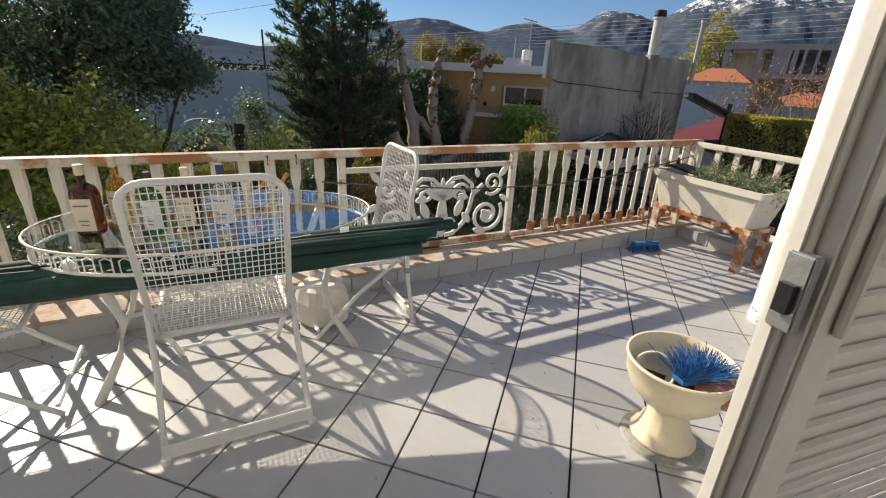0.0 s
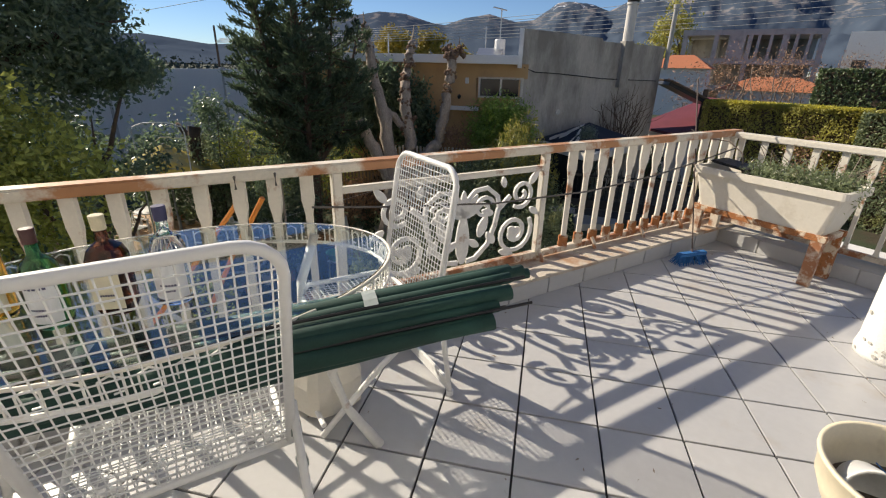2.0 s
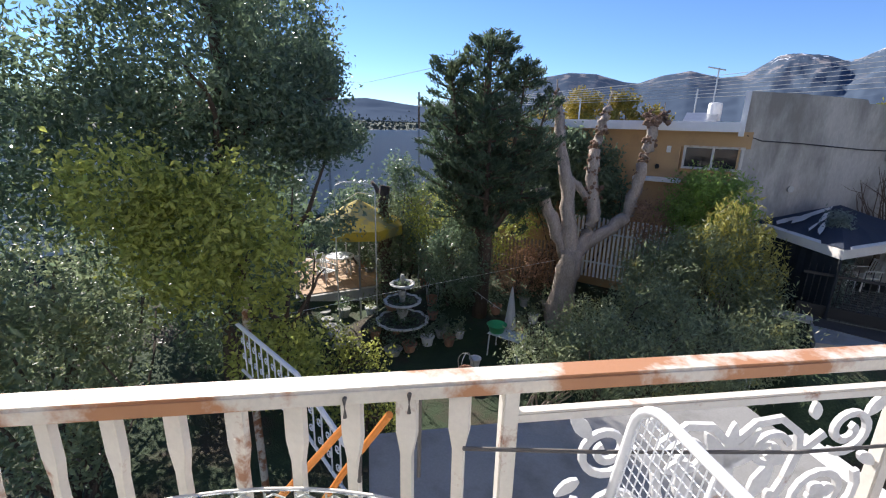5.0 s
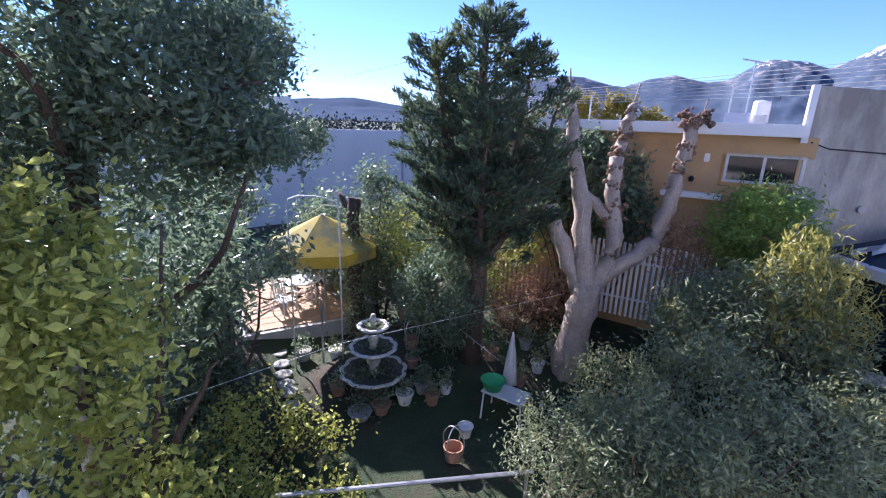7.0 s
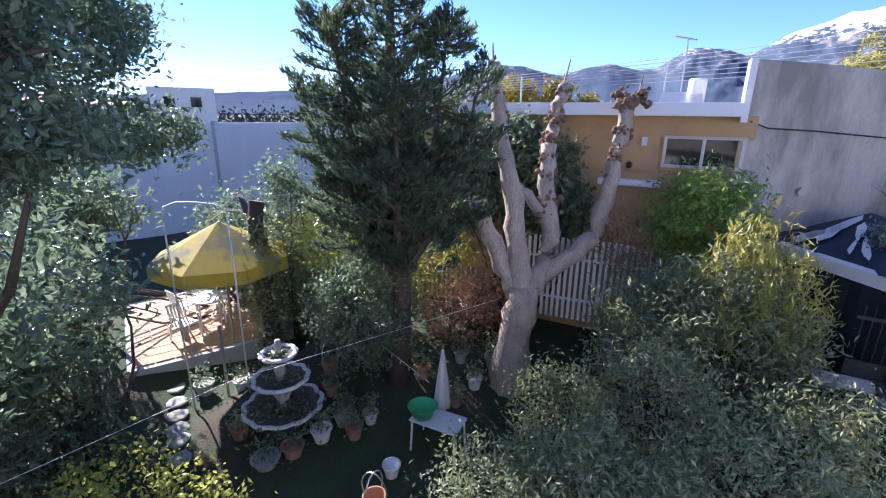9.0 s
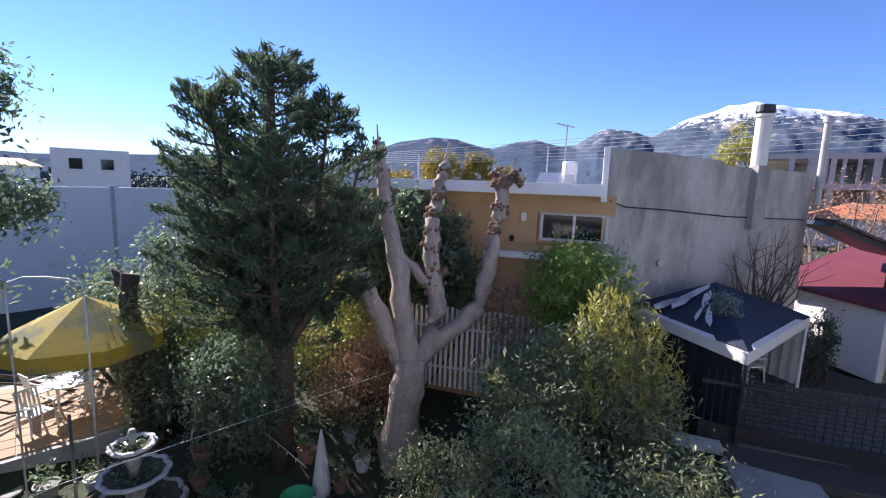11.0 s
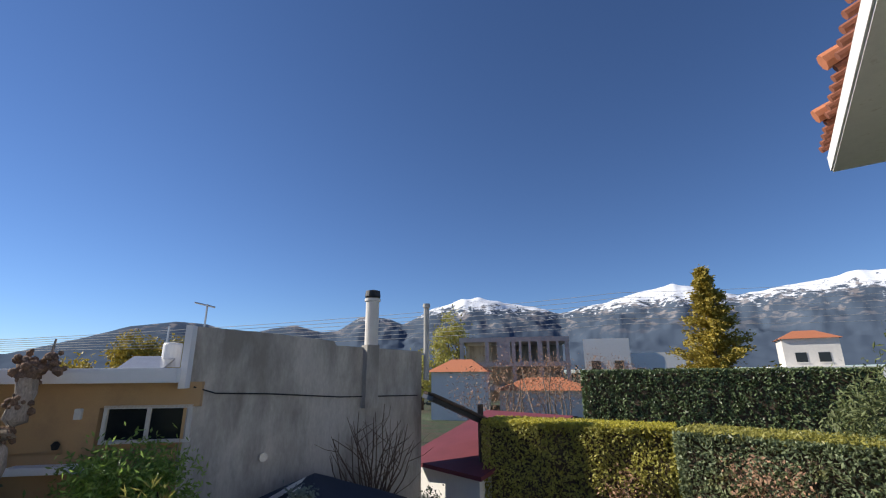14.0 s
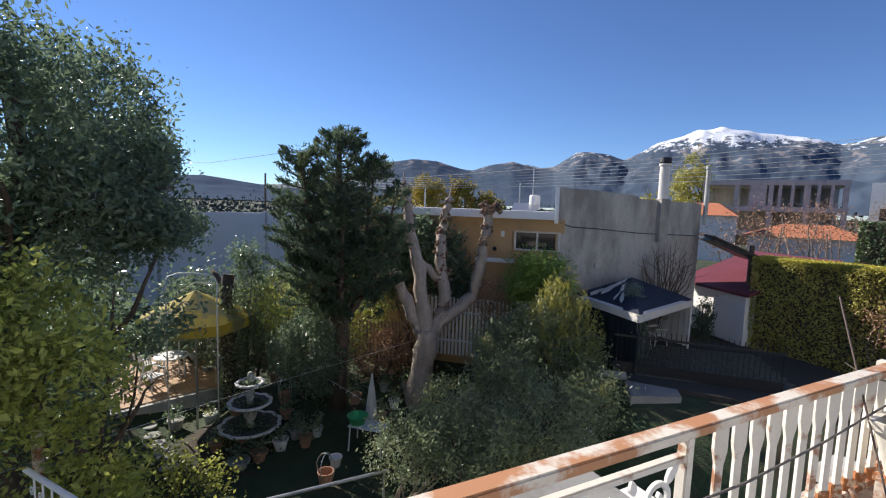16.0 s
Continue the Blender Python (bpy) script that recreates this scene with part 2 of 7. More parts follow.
def mountain_material():
    m = bpy.data.materials.new("hazed_mountain")
    m.use_nodes = True
    nt = m.node_tree
    N, L = nt.nodes, nt.links
    b = N["Principled BSDF"]
    b.inputs["Roughness"].default_value = 1.0
    b.inputs["Specular IOR Level"].default_value = 0.0
    geo = N.new("ShaderNodeNewGeometry")
    n1 = N.new("ShaderNodeTexNoise")
    n1.inputs["Scale"].default_value = 0.02
    n1.inputs["Detail"].default_value = 10
    n1.inputs["Roughness"].default_value = 0.7
    L.new(geo.outputs["Position"], n1.inputs["Vector"])
    sx = N.new("ShaderNodeSeparateXYZ")
    L.new(geo.outputs["Position"], sx.inputs[0])
    rock = N.new("ShaderNodeMapRange")
    rock.inputs["From Min"].default_value, rock.inputs["From Max"].default_value = 0.53, 0.59
    L.new(n1.outputs[0], rock.inputs["Value"])
    mx = N.new("ShaderNodeMix")
    mx.data_type = 'RGBA'
    # blue-grey base: the haze of distance is painted into the slopes
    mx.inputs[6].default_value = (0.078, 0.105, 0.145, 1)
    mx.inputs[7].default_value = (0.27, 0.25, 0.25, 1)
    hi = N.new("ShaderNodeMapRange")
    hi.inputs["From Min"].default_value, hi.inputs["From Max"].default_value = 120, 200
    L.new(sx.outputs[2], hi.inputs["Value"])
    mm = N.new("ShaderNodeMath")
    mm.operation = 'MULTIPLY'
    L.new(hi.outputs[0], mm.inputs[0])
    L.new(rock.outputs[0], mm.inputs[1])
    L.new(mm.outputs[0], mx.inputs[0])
    n2 = N.new("ShaderNodeTexNoise")
    n2.inputs["Scale"].default_value = 0.034
    n2.inputs["Detail"].default_value = 8
    n2.inputs["Roughness"].default_value = 0.75
    L.new(geo.outputs["Position"], n2.inputs["Vector"])
    ma = N.new("ShaderNodeMath")
    ma.operation = 'MULTIPLY_ADD'
    ma.inputs[1].default_value = 380
    L.new(n2.outputs[0], ma.inputs[0])
    L.new(sx.outputs[2], ma.inputs[2])
    sn = N.new("ShaderNodeMapRange")
    sn.inputs["From Min"].default_value, sn.inputs["From Max"].default_value = 452, 470
    L.new(ma.outputs[0], sn.inputs["Value"])
    mx2 = N.new("ShaderNodeMix")
    mx2.data_type = 'RGBA'
    L.new(sn.outputs[0], mx2.inputs[0])
    L.new(mx.outputs[2], mx2.inputs[6])
    mx2.inputs[7].default_value = (0.80, 0.83, 0.88, 1)
    L.new(mx2.outputs[2], b.inputs["Base Color"])
    return m


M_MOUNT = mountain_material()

# ---- mesh helpers ----


def mesh_of(bm, name, material, smooth=False):
    me = bpy.data.meshes.new(name)
    bm.to_mesh(me)
    bm.free()
    me.materials.append(material)
    if smooth:
        me.polygons.foreach_set("use_smooth", [True] * len(me.polygons))
    return me


def part(name, bm, material, parent=None, label="", smooth=False, m=None):
    ob = new(name, mesh_of(bm, name, material, smooth))
    if parent is not None:
        ob.parent = parent
    if m is not None:
        ob.matrix_basis = m
    if label:
        ob["label"] = label
    return ob


def share(name, me, parent=None, m=None, label=""):
    ob = new(name, me)
    if parent is not None:
        ob.parent = parent
    if m is not None:
        ob.matrix_basis = m
    if label:
        ob["label"] = label
    return ob


def thing(name, m, label, category, group="", kind=""):
    ob = new(name)
    ob.empty_display_size = 0.1
    ob.matrix_basis = m
    return tagged(ob, label, category, group, kind)


def box(bm, c, s, rot=None, bevel=0.0):
    m = Matrix.Translation(c)
    if rot is not None:
        m = m @ rot
    r = bmesh.ops.create_cube(bm, size=1, matrix=m @ Matrix.Diagonal((*s, 1)))
    if bevel > 0:
        es = list({e for v in r["verts"] for e in v.link_edges})
        bmesh.ops.bevel(bm, geom=es, offset=bevel, segments=2, affect='EDGES')
    return bm


def boxm(c, s, rot=None, bevel=0.0):
    return box(bmesh.new(), c, s, rot, bevel)


def tube(bm, pts, r, n=8, closed=False):
    """Round tube along points; r one radius or a list."""
    pts = [Vector(p) for p in pts]
    k = len(pts)
    rs = r if isinstance(r, (list, tuple)) else [r] * k
    rings = []
    up = Vector((0.13, 0.21, 0.97)).normalized()
    for i, p in enumerate(pts):
        a = pts[(i - 1) % k] if (closed or i > 0) else p
        b = pts[(i + 1) % k] if (closed or i < k - 1) else p
        d = (b - a).normalized() if (b - a).length > 1e-9 else Vector((0, 0, 1))
        u = d.cross(up)
        if u.length < 1e-3:
            u = d.cross(Vector((1, 0, 0)))
        u.normalize()
        v = d.cross(u)
        rings.append([bm.verts.new(p + (u * math.cos(q) + v * math.sin(q)) * rs[i]) for q in [2 * math.pi * j / n for j in range(n)]])
    for i in range(k if closed else k - 1):
        a, b = rings[i], rings[(i + 1) % k]
        for j in range(n):
            bm.faces.new((a[j], a[(j + 1) % n], b[(j + 1) % n], b[j]))
    if not closed:
        bm.faces.new(rings[0][::-1])
        bm.faces.new(rings[-1])
    return bm


def lathe(bm, prof, n=24, c=(0, 0, 0), wave=0.0, waves=0):
    rings = []
    for i, (r, z) in enumerate(prof):
        ring = []
        for j in range(n):
            q = 2 * math.pi * j / n
            rr = r * (1 + wave * math.cos(waves * q)) if waves else r
            ring.append(bm.verts.new((c[0] + rr * math.cos(q), c[1] + rr * math.sin(q), c[2] + z)))
        rings.append(ring)
    for a, b in zip(rings, rings[1:]):
        for j in range(n):
            bm.faces.new((a[j], a[(j + 1) % n], b[(j + 1) % n], b[j]))
    bm.faces.new(rings[0][::-1])
    bm.faces.new(rings[-1])
    return bm


def prism(bm, poly, z0, z1):
    a = [bm.verts.new((x, y, z0)) for x, y in poly]
    b = [bm.verts.new((x, y, z1)) for x, y in poly]
    n = len(poly)
    bm.faces.new(a[::-1])
    bm.faces.new(b)
    for i in range(n):
        bm.faces.new((a[i], a[(i + 1) % n], b[(i + 1) % n], b[i]))
    bmesh.ops.recalc_face_normals(bm, faces=bm.faces)
    return bm


def ribbon(bm, pts2, width, depth, org=(0, 0)):
    """Flat bar following 2D points in the XZ plane, with thickness in Y."""
    P = [Vector((p[0], 0, p[1])) for p in pts2]
    L0, R0, L1, R1 = [], [], [], []
    for i, p in enumerate(P):
        d = (P[min(i + 1, len(P) - 1)] - P[max(i - 1, 0)]).normalized()
        nrm = Vector((-d.z, 0, d.x))
        w = width[i] if isinstance(width, list) else width
        for lst, s, y in ((L0, 1, -depth), (R0, -1, -depth), (L1, 1, depth), (R1, -1, depth)):
            lst.append(bm.verts.new(p + nrm * (s * w / 2) + Vector((0, y / 2, 0))))
    for i in range(len(P) - 1):
        for a, b in ((L0, R0), (R1, L1), (L1, L0), (R0, R1)):
            bm.faces.new((a[i], a[i + 1], b[i + 1], b[i]))
    bm.faces.new((L0[0], R0[0], R1[0], L1[0]))
    bm.faces.new((L0[-1], L1[-1], R1[-1], R0[-1]))
    return bm


def leaf_mesh(name, pts, size, material, rng, long=2.0, droop=0.0, dirs=None):
    """One mesh of many small folded leaves, centred at the points."""
    n = len(pts)
    pts = np.asarray(pts)
    d = rng.normal(size=(n, 3))
    if dirs is not None:
        d = d * 0.55 + np.asarray(dirs)
    d[:, 2] -= droop
    d /= np.linalg.norm(d, axis=1)[:, None] + 1e-9
    e = rng.normal(size=(n, 3))
    e -= d * np.sum(e * d, axis=1)[:, None]
    e /= np.linalg.norm(e, axis=1)[:, None] + 1e-9
    f = np.cross(d, e)
    s = size * rng.uniform(0.6, 1.35, n)[:, None]
    w = s / long
    base, tip = pts - d * s * 0.5, pts + d * s * 0.5
    v = np.stack([base, pts + e * w * 0.5 + f * w * 0.15, tip, pts - e * w * 0.5 + f * w * 0.15], 1).reshape(-1, 3)
    me = bpy.data.meshes.new(name)
    faces = np.arange(4 * n).reshape(-1, 4)
    me.from_pydata(v.tolist(), [], faces.tolist())
    me.materials.append(material)
    return me


def clumps(rng, c, r, n_clumps, per, spread, hollow=0.55, cut=None):
    """Points in uneven clumps that fill an ellipsoid's outer part."""
    c, r = np.array(c, float), np.array(r, float)
    q = rng.normal(size=(n_clumps, 3))
    q /= np.linalg.norm(q, axis=1)[:, None]
    q *= (hollow + (1 - hollow) * rng.uniform(0, 1, n_clumps) ** 0.6)[:, None] * rng.uniform(0.8, 1.12, n_clumps)[:, None]
    cc = c + q * r
    p = (cc[:, None, :] + rng.normal(size=(n_clumps, per, 3)) * spread * rng.uniform(0.6, 1.3, (n_clumps, 1, 1))).reshape(-1, 3)
    return p


def limb(bm, a, b, r0, r1, rng, n=6, bend=0.08, sides=8, knots=0.0):
    a, b = Vector(a), Vector(b)
    L = (b - a).length
    off = Vector(rng.normal(size=3)) * bend * L
    pts, rs = [], []
    for i in range(n + 1):
        t = i / n
        pts.append(a.lerp(b, t) + off * math.sin(math.pi * t) + Vector(rng.normal(size=3)) * 0.012 * L * (0 < t < 1))
        rs.append((r0 + (r1 - r0) * t) * (1 + knots * rng.uniform(-0.6, 1.0)))
    tube(bm, pts, rs, sides)
    return pts

# ---- balcony: floor, kerb, railing ----
RX, RY = Vector((0.7205, 0.6935, 0)), Vector((-0.6935, 0.7205, 0))
CORNER = Vector((1.21, 3.29, 0))
FR = pose(CORNER.x, CORNER.y, 0, 0, 0, 43.9)
FR2 = pose(CORNER.x, CORNER.y, 0, 0, 0, -46.1)
T = 0.33


def rl(x, y):
    p = CORNER + RX * x + RY * y
    return p.x, p.y


def inside_floor(x, y):
    d = Vector((x, y, 0)) - CORNER
    return d.dot(RY) < -0.29 and d.dot(RX) < -0.26


balcony_poly = [rl(-7.2, 0.1), rl(0.1, 0.1), rl(0.1, -4.6), (3.6, -2.2), (-6.0, -3.2)]
floor = part("floor", prism(bmesh.new(), balcony_poly, -0.22, -0.006), M_GROUT)
tagged(floor, "balcony floor of pale square tiles with dark joints", "floor", kind="structure")

# kerb under the railing
kerb = part("kerb", boxm((-3.45, -0.11, 0.055), (7.3, 0.36, 0.13)), M_CONC, m=FR)
tagged(kerb, "low kerb faced with white tiles under the railing", "kerb", kind="structure")
kerb2 = part("kerb_side", boxm((1.75, -0.08, 0.055), (3.9, 0.30, 0.13)), M_CONC, m=FR2)
tagged(kerb2, "low kerb faced with white tiles under the side railing", "kerb", kind="structure")
me_cap = mesh_of(boxm((0, 0, 0), (0.60, 0.37, 0.022), bevel=0.004), "coping", M_COPE)
for i in range(12):
    share("coping", me_cap, kerb, pose(-0.31 - 0.605 * i, -0.125, 0.132), "")
me_ct = mesh_of(boxm((0, 0, 0), (0.322, 0.012, 0.112), bevel=0.003), "kerb_tile", M_TILE)
for i in range(21):
    share("kerb_tile", me_ct, kerb, pose(-0.45 - 0.33 * i, -0.296, 0.062))
me_ct2 = mesh_of(boxm((0, 0, 0), (0.322, 0.012, 0.112), bevel=0.003), "kerb_tile", M_TILE)
for i in range(10):
    share("kerb_tile", me_ct2, kerb2, pose(0.45 + 0.33 * i, -0.236, 0.062))


def baluster_mesh(h, name, k=1.0):
    prof = [(0.046, h), (0.046, h - 0.13), (0.026, h - 0.20), (0.026, 0.06), (0.05, 0.0)]
    bm = bmesh.new()
    poly = [(k * w / 2, z) for w, z in prof] + [(-k * w / 2, z) for w, z in prof[::-1]]
    a = [bm.verts.new((x, -0.011, z)) for x, z in poly]
    b = [bm.verts.new((x, 0.011, z)) for x, z in poly]
    n = len(poly)
    bm.faces.new(a)
    bm.faces.new(b[::-1])
    for i in range(n):
        bm.faces.new((a[i], b[i], b[(i + 1) % n], a[(i + 1) % n]))
    bmesh.ops.recalc_face_normals(bm, faces=bm.faces)
    return mesh_of(bm, name, M_RAIL)


def spiral(cx, cz, r0, r1, a0, turns, n=26, flip=1):
    return [(cx + flip * (r0 + (r1 - r0) * t) * math.cos(a0 + turns * 2 * math.pi * t), cz + (r0 + (r1 - r0) * t) * math.sin(a0 + turns * 2 * math.pi * t)) for t in [i / n for i in range(n + 1)]]


def leaf2(bm, x, z, ang, ln, wd):
    pts = [(x + math.cos(ang) * ln * t, z + math.sin(ang) * ln * t) for t in (0, .2, .45, .7, .9, 1)]
    ribbon(bm, pts, [wd * k for k in (.25, .8, 1, .75, .4, .08)], 0.014)


RAIL = FR @ pose(0, -0.06, 0.013, 0, 0, -1.2)
railing = thing("railing", RAIL, "cream painted metal railing with rust on its handrail", "railing", kind="")
YR = -0.045
part("handrail", boxm((-3.52, YR, 0.893), (7.12, 0.085, 0.050), bevel=0.008), M_HAND, railing, "handrail with flaking paint and rust")
part("bottom_rail", boxm((-1.08, YR, 0.165), (2.1, 0.04, 0.04), bevel=0.005), M_RUST, railing, "rusty bottom rail")
part("bottom_rail", boxm((-5.3, YR, 0.165), (3.5, 0.04, 0.04), bevel=0.005), M_RUST, railing, "rusty bottom rail")
part("bottom_rail", boxm((-2.86, YR, 0.168), (1.36, 0.05, 0.05), bevel=0.005), M_RUST, railing, "rusty bottom rail")
part("middle_rail", boxm((-2.86, YR, 0.772), (1.36, 0.04, 0.035), bevel=0.006), M_RAIL, railing)
me_b = baluster_mesh(0.716, "baluster")
me_bw = baluster_mesh(0.716, "wide_baluster", 1.32)
me_rf = mesh_of(boxm((0, 0, .055), (.064, .030, .11), bevel=.004), "rusty_foot", M_RUSTY)
for i in range(13):
    bl = share("baluster", me_bw, railing, pose(-0.14 - 0.149 * i, YR, 0.155, 0, 0, -28))
    share("rusty_foot", me_rf, bl, None, "orange rusted foot")
for i in range(21):
    share("baluster", me_bw, railing, pose(-3.70 - 0.152 * i, YR, 0.155, 0, 0, -28 if i % 1 == 0 else 0))
me_post = mesh_of(boxm((0, 0, 0.455), (0.05, 0.05, 0.83), bevel=0.006), "post", M_RAIL)
for x in (-0.02, -2.175, -3.555, -6.95):
    share("post", me_post, railing, pose(x, YR, 0.0))
me_clip = mesh_of(tube(bmesh.new(), [(0, 0, .18), (0.0, -0.03, .14), (0.0, -0.05, 0.08)], 0.014), "stay", M_RUST)
for x in (-0.6, -1.1, -1.65, -2.17):
    share("stay", me_clip, railing, pose(x, YR - 0.02, 0.03))
# cast scrollwork panel
bm = bmesh.new()
cx0 = -2.79
for fl in (1, -1):
    def S(x):
        return cx0 + fl * x
    def mir(pts):
        return [(cx0 + fl * (px), pz) for px, pz in pts]
    ribbon(bm, mir(spiral(0.40, 0.345, 0.150, 0.035, 0.6, -1.6)), 0.026, 0.016)
    ribbon(bm, mir(spiral(0.44, 0.605, 0.095, 0.02, -2.2, 1.5)), 0.024, 0.016)
    ribbon(bm, mir([(0.03, 0.21), (0.10, 0.22), (0.19, 0.30), (0.24, 0.42), (0.26, 0.52), (0.35, 0.60)]), 0.03, 0.016)
    ribbon(bm, mir([(0.02, 0.60), (0.08, 0.66), (0.17, 0.67), (0.25, 0.61), (0.27, 0.52)]), 0.026, 0.016)
    ribbon(bm, mir(spiral(0.15, 0.545, 0.075, 0.02, 0.3, 1.2)), 0.022, 0.016)
    for (lx, lz, la, ll, lw) in ((0.50, 0.66, 0.9, .11, .05), (0.40, 0.345, 0.4, .06, .06), (0.40, 0.345, 2.4, .06, .06), (0.40, 0.345, 4.4, .06, .06), (0.52, 0.50, -0.6, .09, .045),
                                 (0.24, 0.30, 2.2, .10, .06), (0.12, 0.36, 1.2, .15, .07), (0.12, 0.30, 2.6, .10, .05), (0.30, 0.66, 1.8, .07, .04), (0.22, 0.50, 2.8, .09, .05), (0.29, 0.23, -0.3, .12, .05)):
        leaf2(bm, cx0 + fl * lx, lz, la if fl > 0 else math.pi - la, ll, lw)
for a in (0.5, 0.95, 1.57, 2.19, 2.64):
    leaf2(bm, cx0, 0.50, a, 0.17, 0.055)
leaf2(bm, cx0, 0.20, 1.57, 0.34, 0.10)
part("scroll_panel", bm, M_CAST, railing, "white cast scrollwork panel of leaves and spirals", m=pose(0, YR, 0.015))

side_railing = thing("railing", FR2, "cream painted metal side railing behind the planter", "railing")
part("handrail", boxm((1.85, -0.06, 0.893), (3.7, 0.07, 0.050), bevel=0.008), M_RAIL, side_railing)
part("bottom_rail", boxm((1.85, -0.06, 0.165), (3.7, 0.04, 0.04)), M_RUST, side_railing)
for i in range(20):
    share("baluster", me_b, side_railing, pose(0.20 + 0.18 * i, -0.06, 0.155, 0, 0, 0))
for x in (1.8, 3.6):
    share("post", me_post, side_railing, pose(x, -0.06, 0.0))

# cables tied along the railing
cb = bmesh.new()
tube(cb, [(-3.7, YR - .06, .72), (-3.3, YR - .06, .67), (-2.6, YR - .06, .60), (-1.8, YR - .06, .585), (-1.1, YR - .06, .63), (-.5, YR - .07, .71), (-0.15, YR - .1, .78)], 0.006, 6)
cable = part("cable", cb, M_CABLE, m=RAIL)
tagged(cable, "thin dark cable sagging along the railing", "cable")
cb = bmesh.new()
for dx in (0.0, 0.17):
    tube(cb, [(-4.02 + dx, YR - .05, .84), (-4.02 + dx, YR - .05, .895), (-4.0 + dx, YR + .05, .895), (-3.98 + dx, YR + .05, .84), (-3.99 + dx, YR - .02, .60)], 0.006, 6)
tie = part("cable_tie", cb, M_CABLE, m=RAIL)
tagged(tie, "dark cord tied round the handrail", "cord")
brace = thing("laundry_brace", RAIL, "orange tubular brace hooked outside the railing", "bracket")
part("tube", tube(bmesh.new(), [(-3.99, YR + .06, .78), (-4.35, YR + .14, .30), (-4.6, YR + .2, 0.0)], 0.012), M_ORANGE, brace)
part("tube", tube(bmesh.new(), [(-3.9, YR + .06, .76), (-4.05, YR + .2, .45), (-4.2, YR + .35, 0.1)], 0.012), M_ORANGE, brace)

# round column with a crack
col = part("column", lathe(bmesh.new(), [(0.155, 0.0), (0.16, 0.03), (0.15, 0.1), (0.146, 0.7), (0.149, 0.72), (0.145, 0.75), (0.14, 2.9)], 40), M_STUCCO, m=pose(1.56, 1.22, 0), smooth=True)
tagged(col, "round white plastered column with a long crack", "column", kind="structure")
ck = bmesh.new()
rng = np.random.default_rng(3)
za = 0.14
pts = []
while za < 1.5:
    q = -2.25 + 0.22 * math.sin(za * 5) + rng.normal() * 0.06
    pts.append((0.147 * math.cos(q), 0.147 * math.sin(q), za))
    za += 0.045
tube(ck, pts, 0.0022, 4)
part("crack", ck, M_GROUT, col)

rg = random.Random(9)
for k in range(26):
    q = -2.3 + rg.uniform(-1.5, 1.5)
    zc, s = abs(rg.gauss(0, .14)) + .03, rg.uniform(.003, .012)
    rr = .1545 if zc > .06 else .1625
    bm = bmesh.new()
    bm.faces.new([bm.verts.new(((rr + .0006) * math.cos(q + s / .15 * math.cos(u) * rg.uniform(.5, 1.2)), (rr + .0006) * math.sin(q + s / .15 * math.cos(u)), zc + s * math.sin(u) * rg.uniform(.5, 1.3))) for u in [2 * math.pi * j / 7 for j in range(7)]])
    part("plaster_chip", bm, M_CONC, col)
# house wall with the door opening, roof and shutter
# unseen upper part added to the wall, to bounce sunlight onto the garden
bm = boxm((-3.65, -2.0, 2.6), (5.8, 0.22, 5.8))
box(bm, (2.4, -2.0, 2.6), (3.0, 0.22, 5.8))
box(bm, (0.075, -2.0, 3.8), (1.66, 0.22, 3.4))
hw = part("wall_house", bm, M_STUCCO)
tagged(hw, "white plastered house wall with the balcony door opening, unseen upper part added for bounce light", "wall", kind="structure")
room = bmesh.new()
box(room, (0.2, -5.1, 1.25), (4.2, 0.15, 2.9))
box(room, (-1.9, -3.6, 1.25), (0.15, 3.0, 2.9))
box(room, (2.3, -3.6, 1.25), (0.15, 3.0, 2.9))
box(room, (0.2, -3.6, 2.72), (4.2, 3.2, 0.12))
box(room, (0.2, -3.6, -0.14), (4.2, 3.2, 0.26))
rm = part("wall_room", room, M_STUCCO)
tagged(rm, "plain white room behind the balcony door", "wall", kind="structure")

shutter = thing("shutter", pose(0.407, -1.392, 0.02, 0, 0, 36), "white louvred door shutter standing open", "shutter")
SW, SH = 0.85, 2.15
for x, w in ((0.03, 0.06), (SW - 0.03, 0.06)):
    part("stile", boxm((x, 0, SH / 2), (w, 0.042, SH), bevel=0.006), M_SHUTTER, shutter)
for z in (0.06, 1.62, SH - 0.06):
    part("rail", boxm((SW / 2, 0, z), (SW - 0.12, 0.040, 0.10), bevel=0.004), M_SHUTTER, shutter)
me_sl = mesh_of(boxm((0, 0, 0), (SW - 0.12, 0.007, 0.046), Matrix.Rotation(radians(17), 4, 'X')), "slat", M_SHUTTER)
for k in range(56):
    z = 0.13 + k * 0.0345
    if abs(z - 1.62) > 0.07:
        share("slat", me_sl, shutter, pose(SW / 2, 0, z))
part("edge_strip", boxm((0.0, 0.012, SH / 2), (0.03, 0.02, SH), bevel=0.004), M_SHUTTER, shutter)
lk = part("latch", boxm((-0.012, 0, 1.233), (0.014, 0.026, 0.08), bevel=0.002), M_STEEL, shutter, "worn metal latch plate")
part("bolt", boxm((-0.02, 0, 1.228), (0.012, 0.014, 0.03)), M_IRON, lk)
part("handle", tube(bmesh.new(), [(0.03, -0.027, 1.333), (0.03, -0.027, 1.193)], 0.006), M_SHUTTER, shutter)


# ---- balcony furniture ----
def rounded(w, h, r, n=5):
    pts = []
    for cx, cy, a0 in ((w / 2 - r, h - r, 0), (-w / 2 + r, h - r, 90)):
        for i in range(n + 1):
            a = radians(a0 + 90 * i / n)
            pts.append((cx + r * math.cos(a), cy + r * math.sin(a)))
    return [(w / 2, 0)] + pts + [(-w / 2, 0)]


